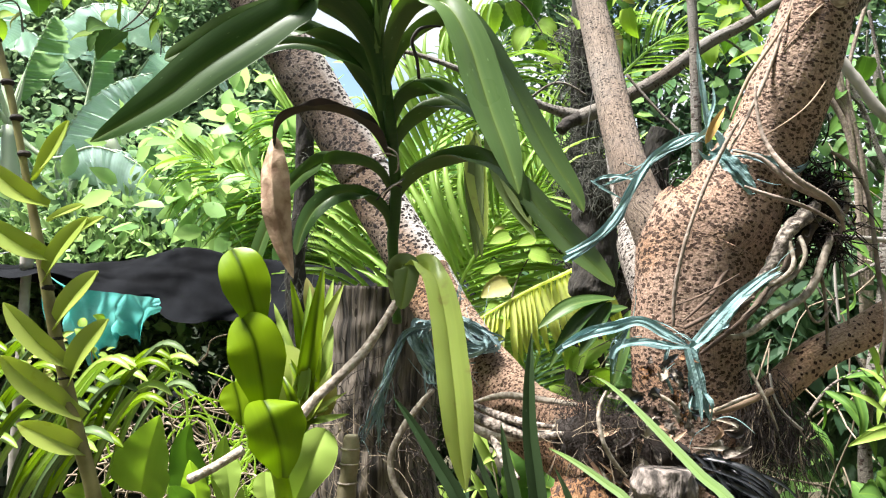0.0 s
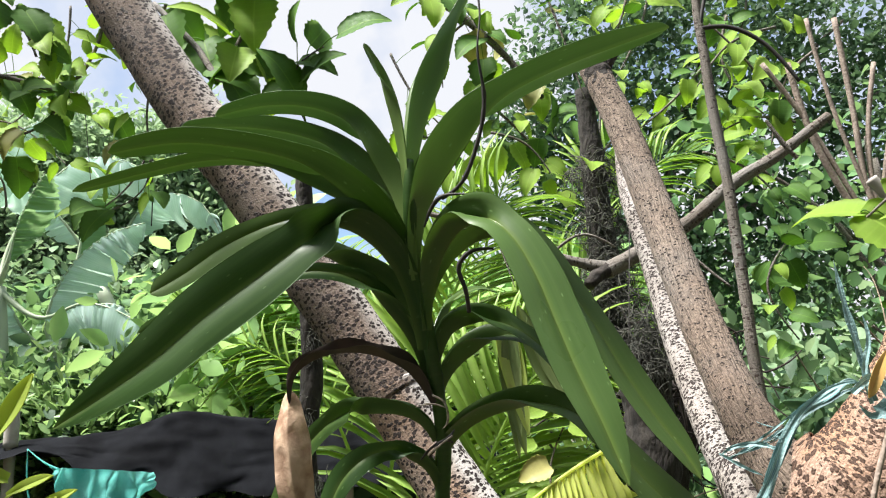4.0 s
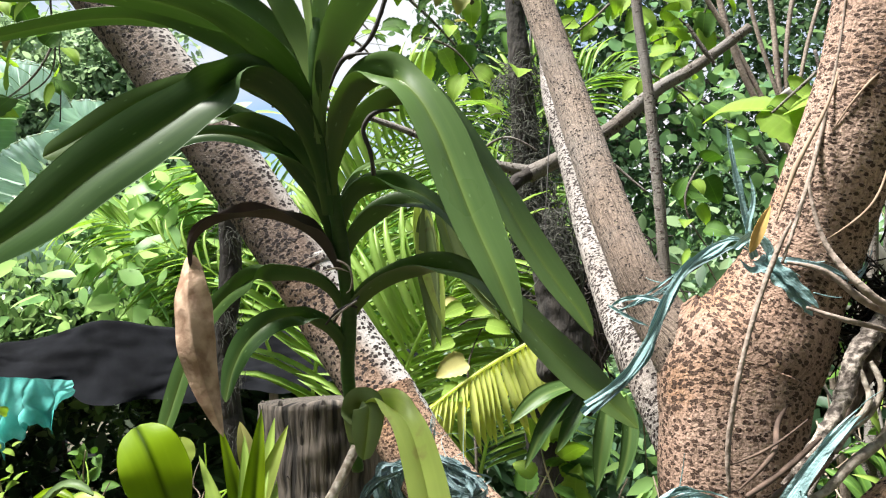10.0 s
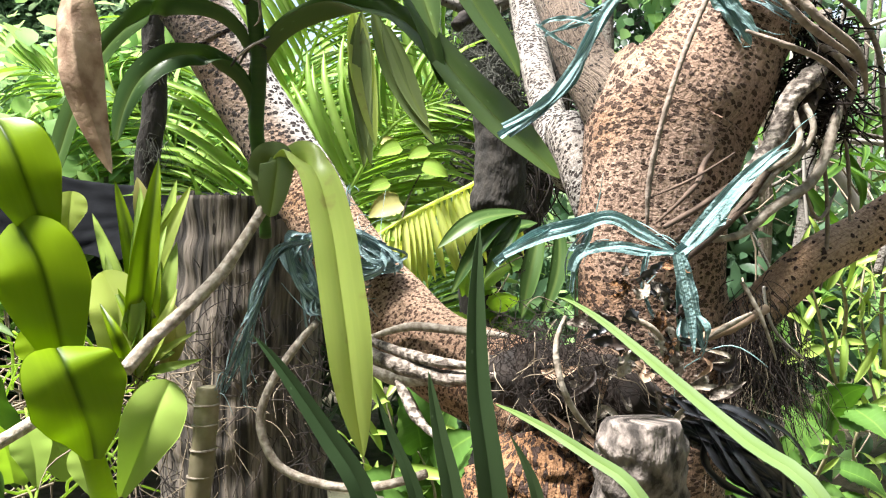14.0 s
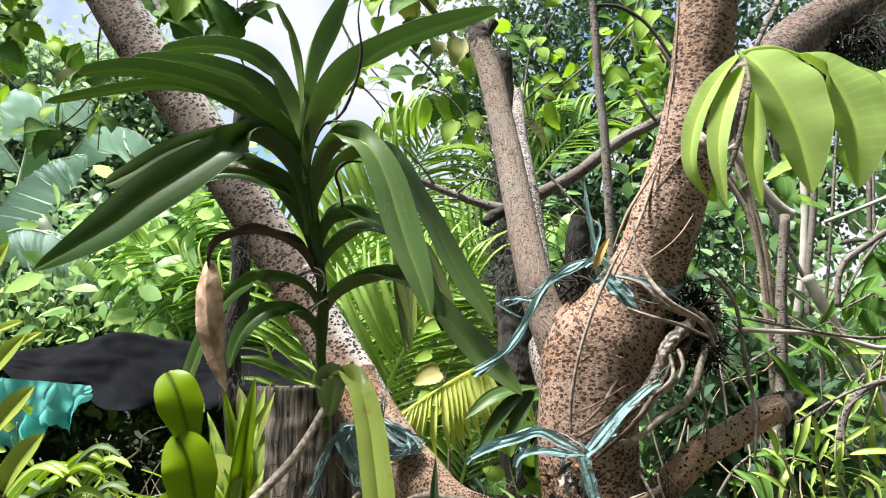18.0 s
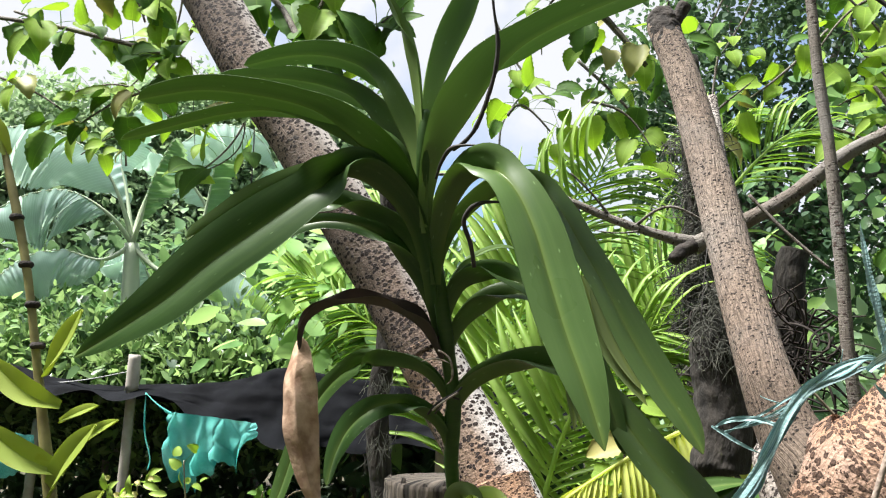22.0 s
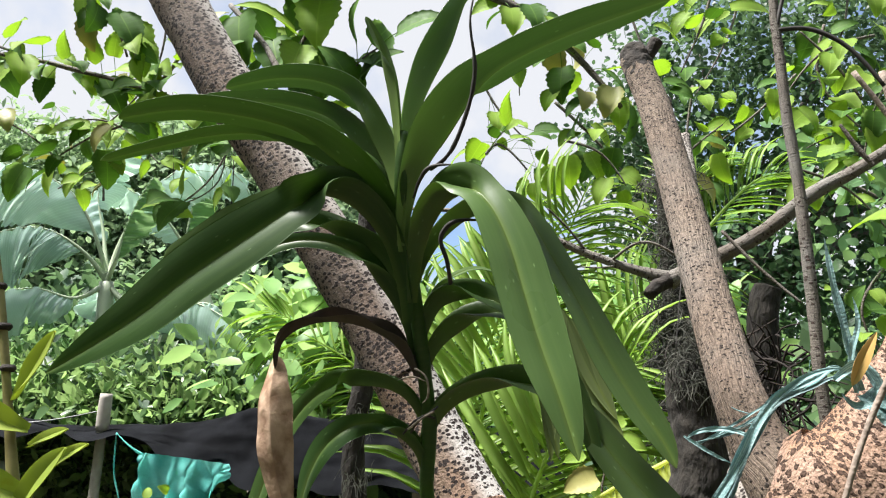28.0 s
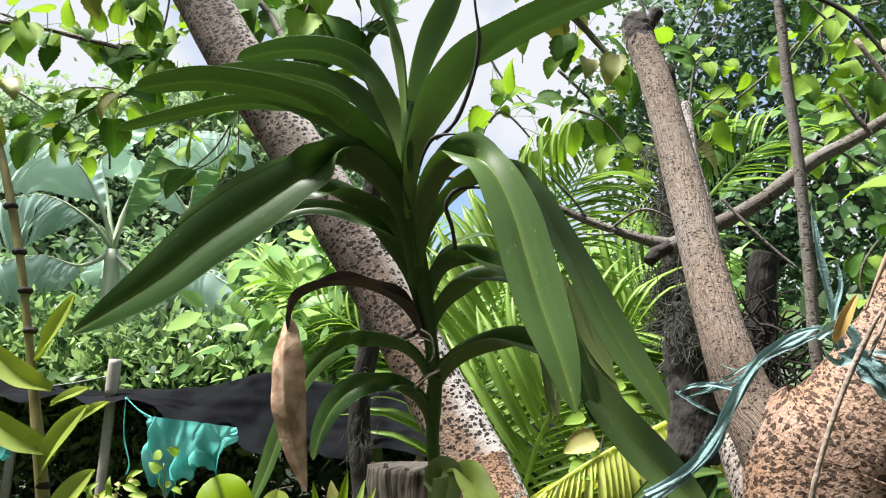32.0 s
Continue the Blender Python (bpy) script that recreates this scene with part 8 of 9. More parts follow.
# Dark core colour stands in for shade between the hedge's outer leaves.
cloud("inner_leaves", [(-3.0, 5.2, 1.3, .7, .15, .45), (-2.2, 5.2, 1.3, .7, .15, .45), (-1.4, 5.25, 1.3, .6, .15, .45), (-3.9, 5.2, 1.35, .7, .15, .5), (-2.3, 5.25, 1.55, .9, .15, .25), (-0.7, 5.3, 1.15, .5, .15, .45)], 5200, 0.11, M_CROWN_DARK, shrub, "leaves deep inside, darkened to paint shade in the gaps", 0.3, 0.55, 0.0, 25, 0.1)
cloud("young_leaves", [(-3.0, 4.85, 1.35, .7, .25, .5), (-2.2, 4.85, 1.35, .7, .25, .5), (-1.4, 4.9, 1.35, .6, .25, .5), (-3.9, 4.85, 1.4, .7, .25, .55), (-0.7, 5.0, 1.2, .5, .25, .5)], 800, 0.085, M_SHRUB, shrub, "bright young leaves", 0.4, 0.5, 0.0, 15, 0.1)
# Leaves added dark where the space is only shaded by the net.
low = thing("low_shrub", "dark undergrowth added to stand for shade under the net shelter", "shrub")
part("stem", tube("stem", [(-2.0, 5.3, -0.02, 0.03), (-2.0, 5.3, 0.4, 0.02), (-2.0, 5.2, 0.8, 0.01)], seg=8, rows=16), M_BARK_GREY, low)
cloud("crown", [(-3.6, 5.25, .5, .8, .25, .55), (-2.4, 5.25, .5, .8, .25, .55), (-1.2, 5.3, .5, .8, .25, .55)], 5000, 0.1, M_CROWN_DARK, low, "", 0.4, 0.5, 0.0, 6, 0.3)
shrub2 = thing("broadleaf_shrub", "bush of larger light green leaves behind the limb", "shrub")
part("stem", tube("stem", [(-1.2, 4.8, -0.02, 0.03), (-1.2, 4.8, 0.9, 0.02), (-1.2, 4.7, 1.9, 0.008)], seg=10, rows=20), M_BARK_GREY, shrub2)
cloud("crown", [(-1.25, 4.5, 1.85, .35, .25, .4), (-0.9, 4.6, 1.7, .35, .25, .4)], 620, 0.17, M_SHRUB, shrub2, "large light green leaves", 0.35, 0.45, 0.3, 6)


def broad_tree(label, foot, height, blobs, count, size, mat, seed, radius=0.12, slim=0.6, group="background trees"):
    t = thing("broadleaf_tree", label, "tree", group)
    x, y = foot
    part("trunk", tube("trunk", [(x, y, -0.05, radius), (x + 0.1, y, height * 0.4, radius * 0.75), (x + 0.05, y, height * 0.8, radius * 0.4)], seg=14, rows=30, rough=0.08, freq=6), M_BARK_GREY, t)
    rr = random.Random(seed)
    for b in blobs:
        part("limb", tube("limb", [(x + 0.07, y, height * rr.uniform(0.35, 0.6), radius * 0.45), ((x + b[0]) / 2, (y + b[1]) / 2, (height * 0.55 + b[2]) / 2 + 0.2, radius * 0.28), (b[0], b[1], b[2], radius * 0.1)], seg=8, rows=20, rough=0.08, freq=6), M_BARK_GREY, t)
    cloud("crown", blobs, count, size, mat, t, "", 0.4, slim, 0.2, seed, 0.35)
    return t


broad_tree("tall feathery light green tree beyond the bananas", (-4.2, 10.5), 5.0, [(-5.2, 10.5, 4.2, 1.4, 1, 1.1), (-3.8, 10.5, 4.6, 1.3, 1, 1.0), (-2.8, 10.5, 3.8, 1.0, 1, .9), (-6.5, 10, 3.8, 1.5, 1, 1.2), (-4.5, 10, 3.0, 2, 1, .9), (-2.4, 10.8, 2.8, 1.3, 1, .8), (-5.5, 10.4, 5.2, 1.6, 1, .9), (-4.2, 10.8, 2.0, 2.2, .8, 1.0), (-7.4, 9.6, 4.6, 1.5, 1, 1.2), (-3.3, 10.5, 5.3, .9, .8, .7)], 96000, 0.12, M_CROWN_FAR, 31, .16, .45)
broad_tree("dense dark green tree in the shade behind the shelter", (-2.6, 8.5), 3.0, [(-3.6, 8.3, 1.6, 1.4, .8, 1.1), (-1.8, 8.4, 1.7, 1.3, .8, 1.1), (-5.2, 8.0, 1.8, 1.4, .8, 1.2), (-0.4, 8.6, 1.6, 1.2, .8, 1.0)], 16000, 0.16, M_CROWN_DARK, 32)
broad_tree("small-leaved tree with light showing through its crown", (1.9, 7.2), 4.6, [(1.3, 7.2, 3.6, .8, .7, .9), (2.2, 7.2, 3.9, .9, .7, .9), (3.2, 7.0, 3.6, 1.0, .7, 1.1), (1.7, 7.0, 2.7, .9, .7, .8), (2.9, 7.0, 2.5, 1.1, .7, .8), (4.3, 6.8, 3.4, 1.1, .8, 1.3), (1.15, 7.3, 2.6, .6, .6, .6), (0.95, 7.2, 4.2, .5, .5, .7), (1.7, 7.2, 5.0, .9, .7, .8), (2.9, 7.1, 5.0, 1.0, .7, .9), (4.1, 7.0, 4.9, 1.1, .7, 1.0), (5.4, 6.8, 4.6, 1.1, .8, 1.2)], 30000, 0.075, M_CROWN_DARK, 33, .14, .6)
broad_tree("leafy green tree at the garden's far side", (0.6, 10.5), 3.4, [(0.2, 10.2, 2.3, 1.1, .8, .9), (1.4, 10.2, 2.1, 1.2, .8, .9), (-1.2, 10.4, 2.4, 1.0, .8, .8), (2.8, 10.2, 2.0, 1.4, .8, 1.1), (4.6, 10.0, 2.2, 1.6, .8, 1.3)], 10000, 0.15, M_CROWN, 34)
broad_tree("bright green low tree among the palms", (0.5, 5.2), 2.3, [(0.4, 5.2, 1.75, .45, .4, .3), (0.05, 5.3, 1.95, .35, .3, .25), (0.8, 5.0, 1.9, .4, .3, .3)], 1600, 0.13, M_SHRUB, 35, .05)
broad_tree("tall leafy tree with broad bright leaves", (2.6, 4.6), 3.4, [(1.9, 4.5, 2.55, .6, .4, .4), (2.5, 4.4, 2.8, .6, .4, .4), (3.1, 4.3, 2.4, .6, .4, .5), (2.3, 4.2, 2.1, .6, .4, .35), (3.4, 4.2, 1.7, .6, .4, .5), (1.6, 4.6, 2.9, .4, .3, .3)], 800, 0.09, M_CROWN, 36, .05, .75)
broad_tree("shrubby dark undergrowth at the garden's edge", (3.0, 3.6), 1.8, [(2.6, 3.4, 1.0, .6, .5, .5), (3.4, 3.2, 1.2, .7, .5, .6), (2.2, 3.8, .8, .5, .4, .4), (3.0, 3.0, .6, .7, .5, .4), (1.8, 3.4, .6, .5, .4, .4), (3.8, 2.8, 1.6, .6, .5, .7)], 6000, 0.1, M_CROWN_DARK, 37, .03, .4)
# Dark leaf colour paints the shaded gaps behind the palm leaflets.
broad_tree("low garden plants under the palms, coloured dark for shade", (0.4, 4.4), 1.2, [(0.2, 4.4, .7, .7, .5, .5), (1.2, 4.2, .7, .7, .5, .5), (-0.6, 4.6, .6, .6, .5, .5)], 3600, 0.13, M_CROWN_DARK, 38, .03, .4)

broad_tree("dark broadleaf thicket behind the bananas", (-3.2, 7.0), 2.4, [(-4.4, 7.0, 1.7, 1.2, .5, .8), (-3.0, 7.0, 1.9, 1.0, .5, .8), (-1.8, 7.1, 1.8, .9, .5, .7), (-5.8, 6.6, 1.8, 1.2, .5, .9)], 12000, 0.13, M_CROWN, 39, .06)

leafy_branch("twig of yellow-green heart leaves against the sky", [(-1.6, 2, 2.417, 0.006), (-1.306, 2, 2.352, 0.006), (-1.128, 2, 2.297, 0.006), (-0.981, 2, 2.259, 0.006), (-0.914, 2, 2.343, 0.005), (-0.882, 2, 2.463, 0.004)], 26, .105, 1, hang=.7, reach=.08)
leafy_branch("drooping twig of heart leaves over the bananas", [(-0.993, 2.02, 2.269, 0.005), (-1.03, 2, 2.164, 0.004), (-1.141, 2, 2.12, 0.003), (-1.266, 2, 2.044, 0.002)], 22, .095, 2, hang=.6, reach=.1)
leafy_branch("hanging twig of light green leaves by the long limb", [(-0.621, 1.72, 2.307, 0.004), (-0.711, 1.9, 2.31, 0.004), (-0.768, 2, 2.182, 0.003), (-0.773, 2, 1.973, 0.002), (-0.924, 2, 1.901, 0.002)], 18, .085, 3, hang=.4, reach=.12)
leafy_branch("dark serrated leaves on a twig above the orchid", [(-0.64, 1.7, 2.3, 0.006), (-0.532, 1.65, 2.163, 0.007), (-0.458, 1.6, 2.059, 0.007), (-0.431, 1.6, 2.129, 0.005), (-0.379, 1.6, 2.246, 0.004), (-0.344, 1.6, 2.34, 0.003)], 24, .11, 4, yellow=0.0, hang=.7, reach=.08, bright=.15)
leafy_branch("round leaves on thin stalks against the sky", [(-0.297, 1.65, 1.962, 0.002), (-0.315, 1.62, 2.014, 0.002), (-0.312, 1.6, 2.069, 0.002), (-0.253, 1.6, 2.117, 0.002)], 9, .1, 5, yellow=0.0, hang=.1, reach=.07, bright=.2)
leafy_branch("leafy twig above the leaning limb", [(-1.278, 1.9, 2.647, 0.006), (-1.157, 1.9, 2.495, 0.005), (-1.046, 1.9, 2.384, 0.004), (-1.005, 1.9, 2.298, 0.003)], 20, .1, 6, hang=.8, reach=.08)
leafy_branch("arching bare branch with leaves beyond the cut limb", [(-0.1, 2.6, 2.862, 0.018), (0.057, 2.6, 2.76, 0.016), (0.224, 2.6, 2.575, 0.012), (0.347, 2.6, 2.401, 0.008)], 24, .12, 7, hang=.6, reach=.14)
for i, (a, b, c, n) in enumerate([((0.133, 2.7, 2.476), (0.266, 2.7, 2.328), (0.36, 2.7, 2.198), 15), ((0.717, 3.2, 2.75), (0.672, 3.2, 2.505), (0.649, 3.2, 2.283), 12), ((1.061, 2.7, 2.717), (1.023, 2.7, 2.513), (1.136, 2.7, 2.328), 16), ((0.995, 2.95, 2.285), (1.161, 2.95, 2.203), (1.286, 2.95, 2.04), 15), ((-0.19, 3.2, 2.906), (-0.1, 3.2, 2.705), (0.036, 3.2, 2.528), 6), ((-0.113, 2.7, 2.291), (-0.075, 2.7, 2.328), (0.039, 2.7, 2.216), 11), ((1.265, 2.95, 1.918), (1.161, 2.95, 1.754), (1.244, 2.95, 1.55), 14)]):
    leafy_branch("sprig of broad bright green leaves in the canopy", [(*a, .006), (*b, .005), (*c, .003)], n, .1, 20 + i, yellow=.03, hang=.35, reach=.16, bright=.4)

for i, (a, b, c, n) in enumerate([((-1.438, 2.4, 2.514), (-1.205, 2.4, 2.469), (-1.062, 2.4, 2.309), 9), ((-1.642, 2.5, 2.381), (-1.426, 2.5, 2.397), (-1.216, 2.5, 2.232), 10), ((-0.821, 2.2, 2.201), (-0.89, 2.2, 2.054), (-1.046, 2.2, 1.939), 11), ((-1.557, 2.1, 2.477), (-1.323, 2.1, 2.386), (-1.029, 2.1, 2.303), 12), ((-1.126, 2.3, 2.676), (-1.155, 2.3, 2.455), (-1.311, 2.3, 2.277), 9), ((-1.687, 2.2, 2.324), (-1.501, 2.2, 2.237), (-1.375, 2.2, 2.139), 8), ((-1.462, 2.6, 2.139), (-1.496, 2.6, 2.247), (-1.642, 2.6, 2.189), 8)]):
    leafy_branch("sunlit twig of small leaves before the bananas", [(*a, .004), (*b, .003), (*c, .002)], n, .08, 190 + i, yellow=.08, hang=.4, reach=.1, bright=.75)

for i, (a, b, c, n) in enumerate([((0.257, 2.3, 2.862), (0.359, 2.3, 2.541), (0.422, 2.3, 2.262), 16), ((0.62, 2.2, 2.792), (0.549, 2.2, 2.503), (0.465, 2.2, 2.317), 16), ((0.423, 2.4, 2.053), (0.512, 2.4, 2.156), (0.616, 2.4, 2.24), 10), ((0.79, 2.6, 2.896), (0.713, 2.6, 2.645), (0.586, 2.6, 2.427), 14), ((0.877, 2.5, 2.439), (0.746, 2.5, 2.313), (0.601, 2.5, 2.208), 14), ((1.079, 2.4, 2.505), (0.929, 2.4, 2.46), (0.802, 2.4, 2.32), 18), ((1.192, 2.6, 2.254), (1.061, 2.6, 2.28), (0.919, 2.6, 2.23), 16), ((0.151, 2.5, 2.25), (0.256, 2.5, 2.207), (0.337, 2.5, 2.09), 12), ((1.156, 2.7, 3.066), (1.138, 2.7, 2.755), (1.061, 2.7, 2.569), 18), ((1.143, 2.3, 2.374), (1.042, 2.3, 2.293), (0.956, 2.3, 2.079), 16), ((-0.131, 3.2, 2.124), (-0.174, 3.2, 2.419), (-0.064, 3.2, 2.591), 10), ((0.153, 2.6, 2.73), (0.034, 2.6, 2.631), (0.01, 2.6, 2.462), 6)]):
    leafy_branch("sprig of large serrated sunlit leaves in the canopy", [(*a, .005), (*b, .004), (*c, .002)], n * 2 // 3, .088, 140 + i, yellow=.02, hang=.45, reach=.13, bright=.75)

for i, (a, b, c, n) in enumerate([((1.142, 2.0, 1.981), (1.164, 2.0, 1.841), (1.187, 2.0, 1.721), 9), ((1.282, 1.9, 1.996), (1.335, 1.9, 1.861), (1.287, 1.9, 1.744), 9), ((1.278, 1.6, 1.495), (1.181, 1.6, 1.415), (1.075, 1.6, 1.364), 10), ((1.151, 2.2, 1.827), (1.222, 2.2, 1.771), (1.247, 2.2, 1.641), 8), ((1.485, 1.9, 1.324), (1.364, 1.9, 1.265), (1.287, 1.9, 1.176), 9), ((1.465, 1.7, 1.872), (1.359, 1.7, 1.795), (1.292, 1.7, 1.765), 10), ((1.151, 2.3, 1.53), (1.242, 2.3, 1.472), (1.324, 2.3, 1.508), 8)]):
    leafy_branch("leafy shoot among the lianas", [(*a, .005), (*b, .004), (*c, .002)], n, .075, 170 + i, yellow=0, hang=.4, reach=.1, bright=.25)

for pts, n, s in (([(0.8, 1.5, 1.25, 0.004), (0.893, 1.5, 1.296, 0.003), (0.985, 1.5, 1.33, 0.002)], 12, 5), ([(1.157, 1.6, 1.243, 0.004), (1.069, 1.6, 1.181, 0.003), (0.98, 1.6, 1.096, 0.002)], 12, 6), ([(0.703, 1.5, 0.975, 0.004), (0.757, 1.5, 1.041, 0.003), (0.833, 1.5, 1.073, 0.002)], 10, 7), ([(1.298, 1.7, 1.491, 0.004), (1.218, 1.7, 1.436, 0.003), (1.128, 1.7, 1.409, 0.002)], 10, 8)):
    leafy_branch("arching shoot with long narrow green leaves", pts, n, .11, 60 + s, me=LEAF_LONG, yellow=.0, hang=.5, reach=.02)

# ---- tangle of lianas at the right ----
lianas = thing("liana_tangle", "tangle of grey hanging lianas and bare stems", "vine")


def liana(pts):
    part("liana", tube("liana", pts, seg=9, rows=50, rough=0.12, freq=30), M_BARK_GREY, lianas)


liana([(0.906, 1.5, 1.567, 0.011), (0.88, 1.5, 1.391, 0.012), (0.861, 1.5, 1.198, 0.013), (0.814, 1.5, 0.902, 0.013), (1.0, 1.55, -0.02, 0.03)])
liana([(1.039, 1.3, 1.725, 0.003), (1.061, 1.3, 1.62, 0.003), (1.099, 1.3, 1.561, 0.003)])
liana([(0.96, 1.4, 1.375, 0.003), (1.006, 1.4, 1.445, 0.003), (1.079, 1.4, 1.516, 0.003), (1.22, 1.4, 1.588, 0.003)])
liana([(0.64, 1.2, 1.326, 0.002), (0.752, 1.2, 1.303, 0.003), (0.866, 1.2, 1.285, 0.003), (0.953, 1.2, 1.287, 0.003), (1.062, 1.2, 1.284, 0.003)])
liana([(1.017, 1.3, 1.393, 0.003), (1.012, 1.3, 1.316, 0.003), (1.056, 1.3, 1.272, 0.003)])
liana([(0.778, 1.3, 1.135, 0.002), (0.897, 1.3, 1.192, 0.003), (1.003, 1.3, 1.215, 0.003), (1.134, 1.3, 1.226, 0.003)])
liana([(0.87, 1.3, 1.07, 0.002), (0.875, 1.3, 1.152, 0.003), (0.931, 1.3, 1.191, 0.002)])
liana([(1.329, 2.5, 1.998, 0.01), (1.398, 2.5, 1.828, 0.01), (1.464, 2.5, 1.639, 0.009), (1.603, 2.5, 1.35, 0.007)])
liana([(1.5, 2.2, 1.999, 0.005), (1.434, 2.2, 1.621, 0.005), (1.361, 2.2, 1.177, 0.006), (1.347, 2.2, 0.758, 0.006)])
liana([(1.776, 2.4, 2.178, 0.004), (1.718, 2.4, 1.656, 0.005), (1.684, 2.4, 1.167, 0.005), (1.602, 2.4, 0.71, 0.006)])
liana([(0.771, 1.6, 1.254, 0.002), (0.838, 1.6, 1.126, 0.003), (0.914, 1.6, 0.976, 0.003), (0.93, 1.6, 0.879, 0.003)])
liana([(1.181, 1.5, 1.174, 0.003), (1.114, 1.5, 1.069, 0.004), (1.147, 1.5, 0.939, 0.004)])
liana([(0.869, 2.4, 2.531, 0.003), (0.963, 2.4, 2.404, 0.004), (1.017, 2.4, 2.298, 0.004)])
liana([(0.622, 1.6, 1.895, 0.003), (0.652, 1.6, 1.839, 0.005), (0.671, 1.6, 1.811, 0.004)])
for pts, mat in [([(1.004, 1.3, 1.71, 0.006), (1.05, 1.3, 1.593, 0.006), (1.052, 1.3, 1.535, 0.006), (0.963, 1.3, 1.473, 0.006), (0.898, 1.3, 1.424, 0.006), (0.882, 1.3, 1.347, 0.006)], M_BARK_GREY), ([(0.647, 1.25, 1.308, 0.0045), (0.744, 1.25, 1.301, 0.0045), (0.819, 1.25, 1.296, 0.0045), (0.873, 1.25, 1.281, 0.0045), (0.927, 1.25, 1.268, 0.0045), (1.044, 1.25, 1.301, 0.0045)], M_POST), ([(1.157, 1.35, 1.223, 0.007), (1.059, 1.35, 1.217, 0.007), (0.986, 1.35, 1.206, 0.007), (0.923, 1.35, 1.173, 0.007), (0.888, 1.35, 1.096, 0.007)], M_BARK_GREY), ([(1.289, 2.1, 1.499, 0.018), (1.362, 2.1, 1.342, 0.018), (1.436, 2.1, 1.205, 0.018), (1.523, 2.1, 1.036, 0.018), (1.626, 2.1, 0.869, 0.018)], M_POST), ([(0.987, 1.9, 1.843, 0.014), (1.046, 1.9, 1.761, 0.014), (1.112, 1.9, 1.672, 0.014), (1.151, 1.9, 1.647, 0.014)], M_POST), ([(1.892, 2.6, 2.277, 0.01), (1.861, 2.6, 1.934, 0.01), (1.827, 2.6, 1.604, 0.01), (1.815, 2.6, 1.286, 0.01)], M_BARK_GREY), ([(1.555, 2.4, 2.089, 0.012), (1.51, 2.4, 1.778, 0.012), (1.457, 2.4, 1.48, 0.012), (1.437, 2.4, 1.211, 0.012)], M_BARK_GREY), ([(1.727, 2.8, 2.109, 0.016), (1.695, 2.8, 1.707, 0.016), (1.625, 2.8, 1.39, 0.016)], M_POST), ([(1.392, 1.7, 1.689, 0.005), (1.197, 1.7, 1.616, 0.005), (1.118, 1.7, 1.588, 0.005)], M_POST), ([(0.938, 1.2, 1.365, 0.006), (0.943, 1.2, 1.448, 0.006), (0.963, 1.2, 1.469, 0.006), (1.053, 1.2, 1.479, 0.006)], M_BARK_GREY), ([(1.18, 1.6, 1.191, 0.005), (1.179, 1.6, 1.076, 0.005), (1.185, 1.6, 0.963, 0.005), (1.194, 1.6, 0.877, 0.005)], M_POST), ([(0.478, 0.95, 1.324, 0.0018), (0.486, 0.95, 1.277, 0.0018), (0.488, 0.95, 1.214, 0.0018), (0.491, 0.95, 1.176, 0.0018)], M_POST), ([(0.318, 0.75, 1.131, 0.0012), (0.325, 0.75, 1.101, 0.0012), (0.348, 0.75, 1.077, 0.0012)], M_POST)]:
    part("liana", tube("liana", pts, seg=10, rows=50, rough=0.12, freq=30), mat, lianas)
fibres("pale_twig_tangle", M_FIBRE_PALE, lianas, [(0.9, 1.9, 1.1), (1.2, 2.1, 1.3), (1.4, 2.2, 1.6), (1.0, 2.0, 0.8)], 50, 0.45, 0.0025, 0.5, 78, 0.18)
pale = thing("pale_bare_stems", "pale bare sapling stems in the canopy", "stems")
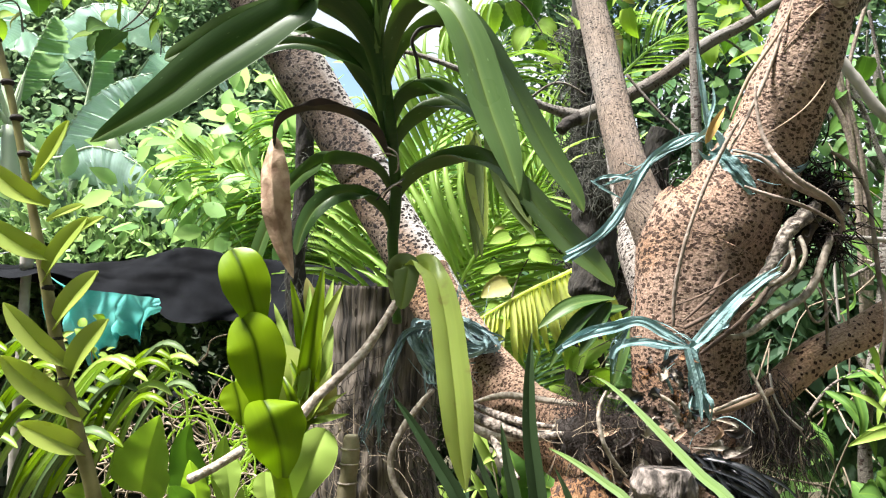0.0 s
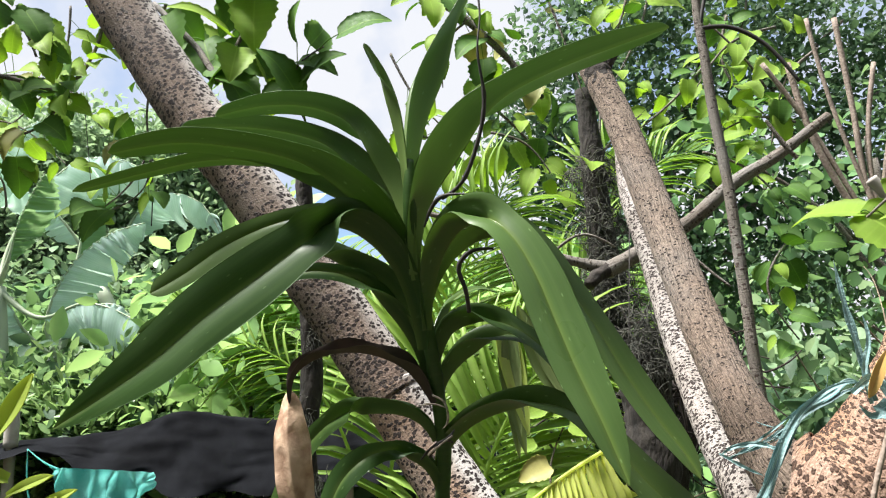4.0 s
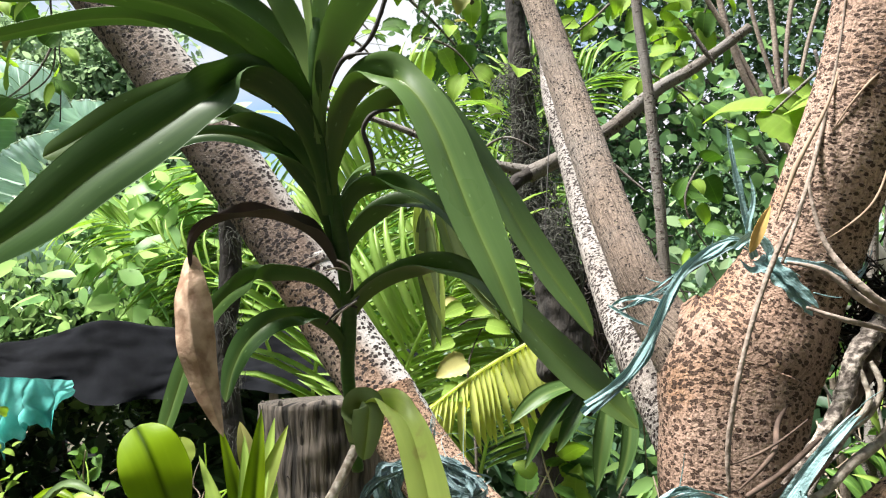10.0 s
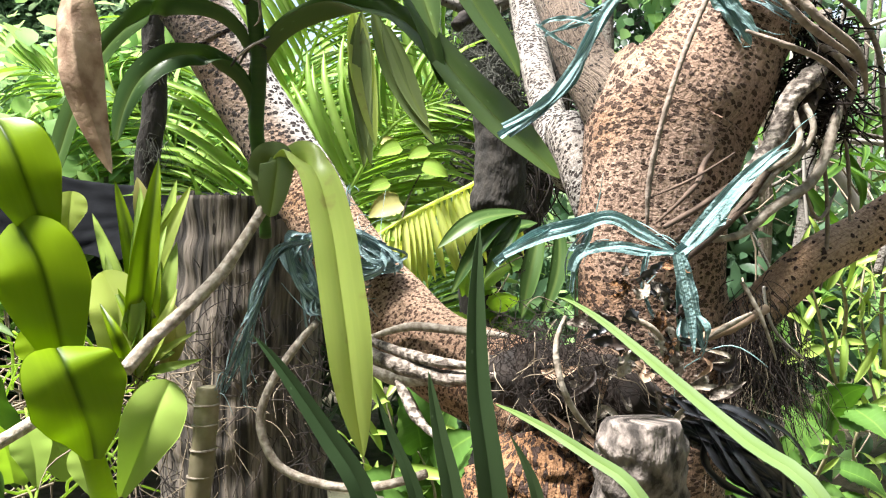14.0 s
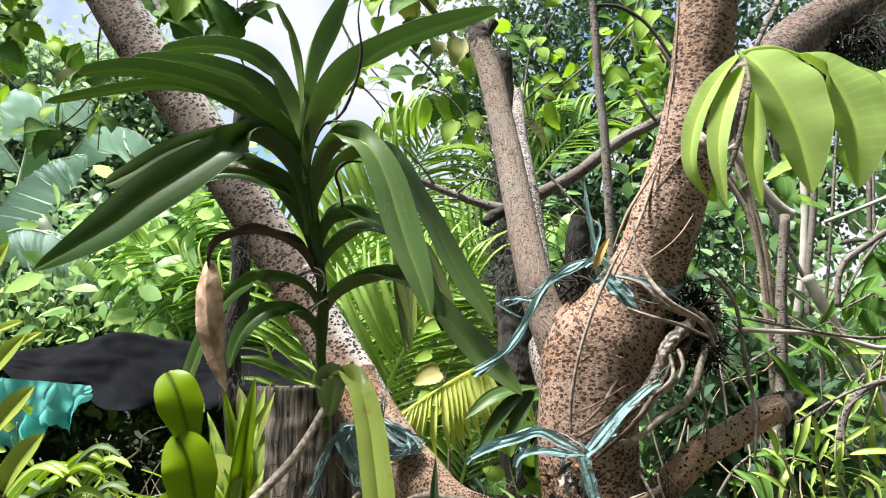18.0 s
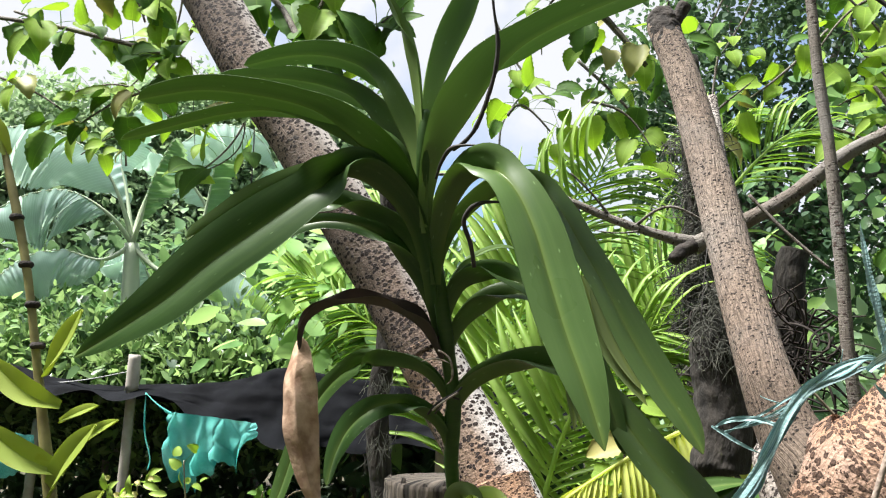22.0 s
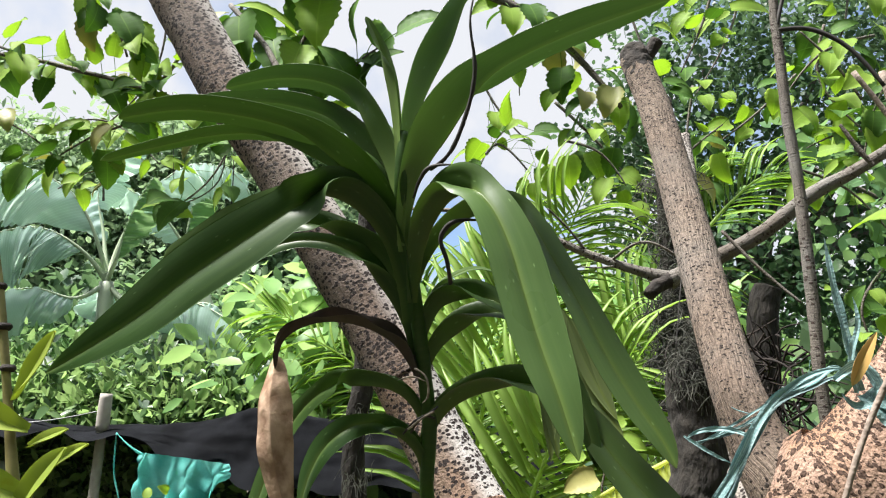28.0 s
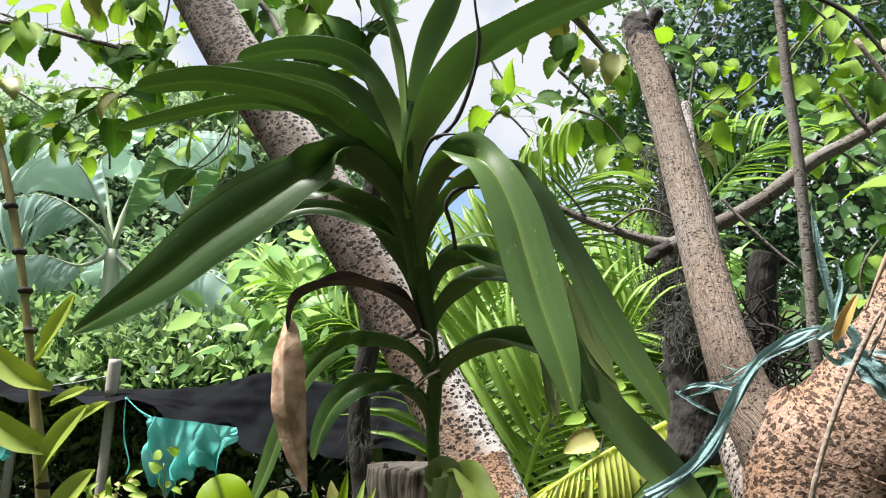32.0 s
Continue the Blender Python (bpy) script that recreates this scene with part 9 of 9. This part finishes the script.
for pts in [[(0.967, 2.15, 2.264, 0.009), (1.004, 2.15, 2.029, 0.009), (1.07, 2.15, 1.848, 0.009), (1.152, 2.15, 1.687, 0.009)], [(0.896, 2.15, 2.268, 0.007), (0.996, 2.15, 2.079, 0.007), (1.098, 2.15, 1.831, 0.007), (1.179, 2.15, 1.67, 0.007)], [(1.122, 2.15, 2.392, 0.008), (1.125, 2.15, 2.12, 0.008), (1.123, 2.15, 1.893, 0.008), (1.164, 2.15, 1.671, 0.008)], [(1.042, 2.15, 2.396, 0.006), (1.068, 2.15, 2.14, 0.006), (1.103, 2.15, 1.958, 0.006), (1.162, 2.15, 1.702, 0.006)], [(1.209, 2.15, 2.249, 0.007), (1.151, 2.15, 2.02, 0.007), (1.141, 2.15, 1.828, 0.007), (1.187, 2.15, 1.623, 0.007)], [(1.285, 2.15, 2.211, 0.006), (1.206, 2.15, 2.017, 0.006), (1.159, 2.15, 1.827, 0.006), (1.187, 2.15, 1.623, 0.006)]]:
    part("stem", tube("stem", pts + [(1.194, 2.2, 0.6, 0.012), (1.194, 2.25, -0.02, 0.014)], seg=9, rows=60, rough=0.08), M_VINE, pale)

# Far-leaf colour gives this thicket a painted brightness and haze.
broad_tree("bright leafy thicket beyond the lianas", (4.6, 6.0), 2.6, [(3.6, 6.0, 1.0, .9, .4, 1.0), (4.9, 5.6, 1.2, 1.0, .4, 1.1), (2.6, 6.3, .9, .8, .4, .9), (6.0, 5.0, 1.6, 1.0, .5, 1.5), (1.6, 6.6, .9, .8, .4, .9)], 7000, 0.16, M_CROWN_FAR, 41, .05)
# Made-up leaf mass, coloured dark for the shaded hollow beside the trunk.
broad_tree("dark shrub added to stand for shade behind the aerial roots", (0.85, 2.5), 1.0, [(*(1.22, 2.4, 1.21), .2, .15, .2), (*(1.346, 2.4, 0.983), .22, .15, .15), (*(1.142, 2.5, 1.061), .2, .15, .2)], 2600, 0.07, M_CROWN_DARK, 47, .02, .45)
broad_tree("yellow-green undergrowth beyond the tree", (1.6, 3.2), 1.0, [(1.3, 3.2, .75, .4, .3, .3), (1.8, 3.0, .7, .4, .3, .3), (2.3, 2.8, .8, .4, .3, .35)], 900, 0.1, M_SHRUB, 42, .02, .4)
# ---- unseen trees added to close the garden's near side and block sky light ----
for i, (x, y) in enumerate(((-4.6, -4.0), (0.2, -5.5), (4.8, -4.0), (7.0, 0.8), (-7.0, 0.8))):
    broad_tree("unseen leafy tree added round the clearing to block sky light", (x, y), 4.2, [(x, y, 0.9, 2.2, 1.0, 1.0), (x + 0.7, y - 0.5, 2.2, 1.9, 1.1, 0.9), (x * 0.95, y * 0.95, 3.7, 2.3, 1.2, 1.2)], 10000, 0.34, M_CROWN, 300 + i, .12, .6, "trees round the clearing")
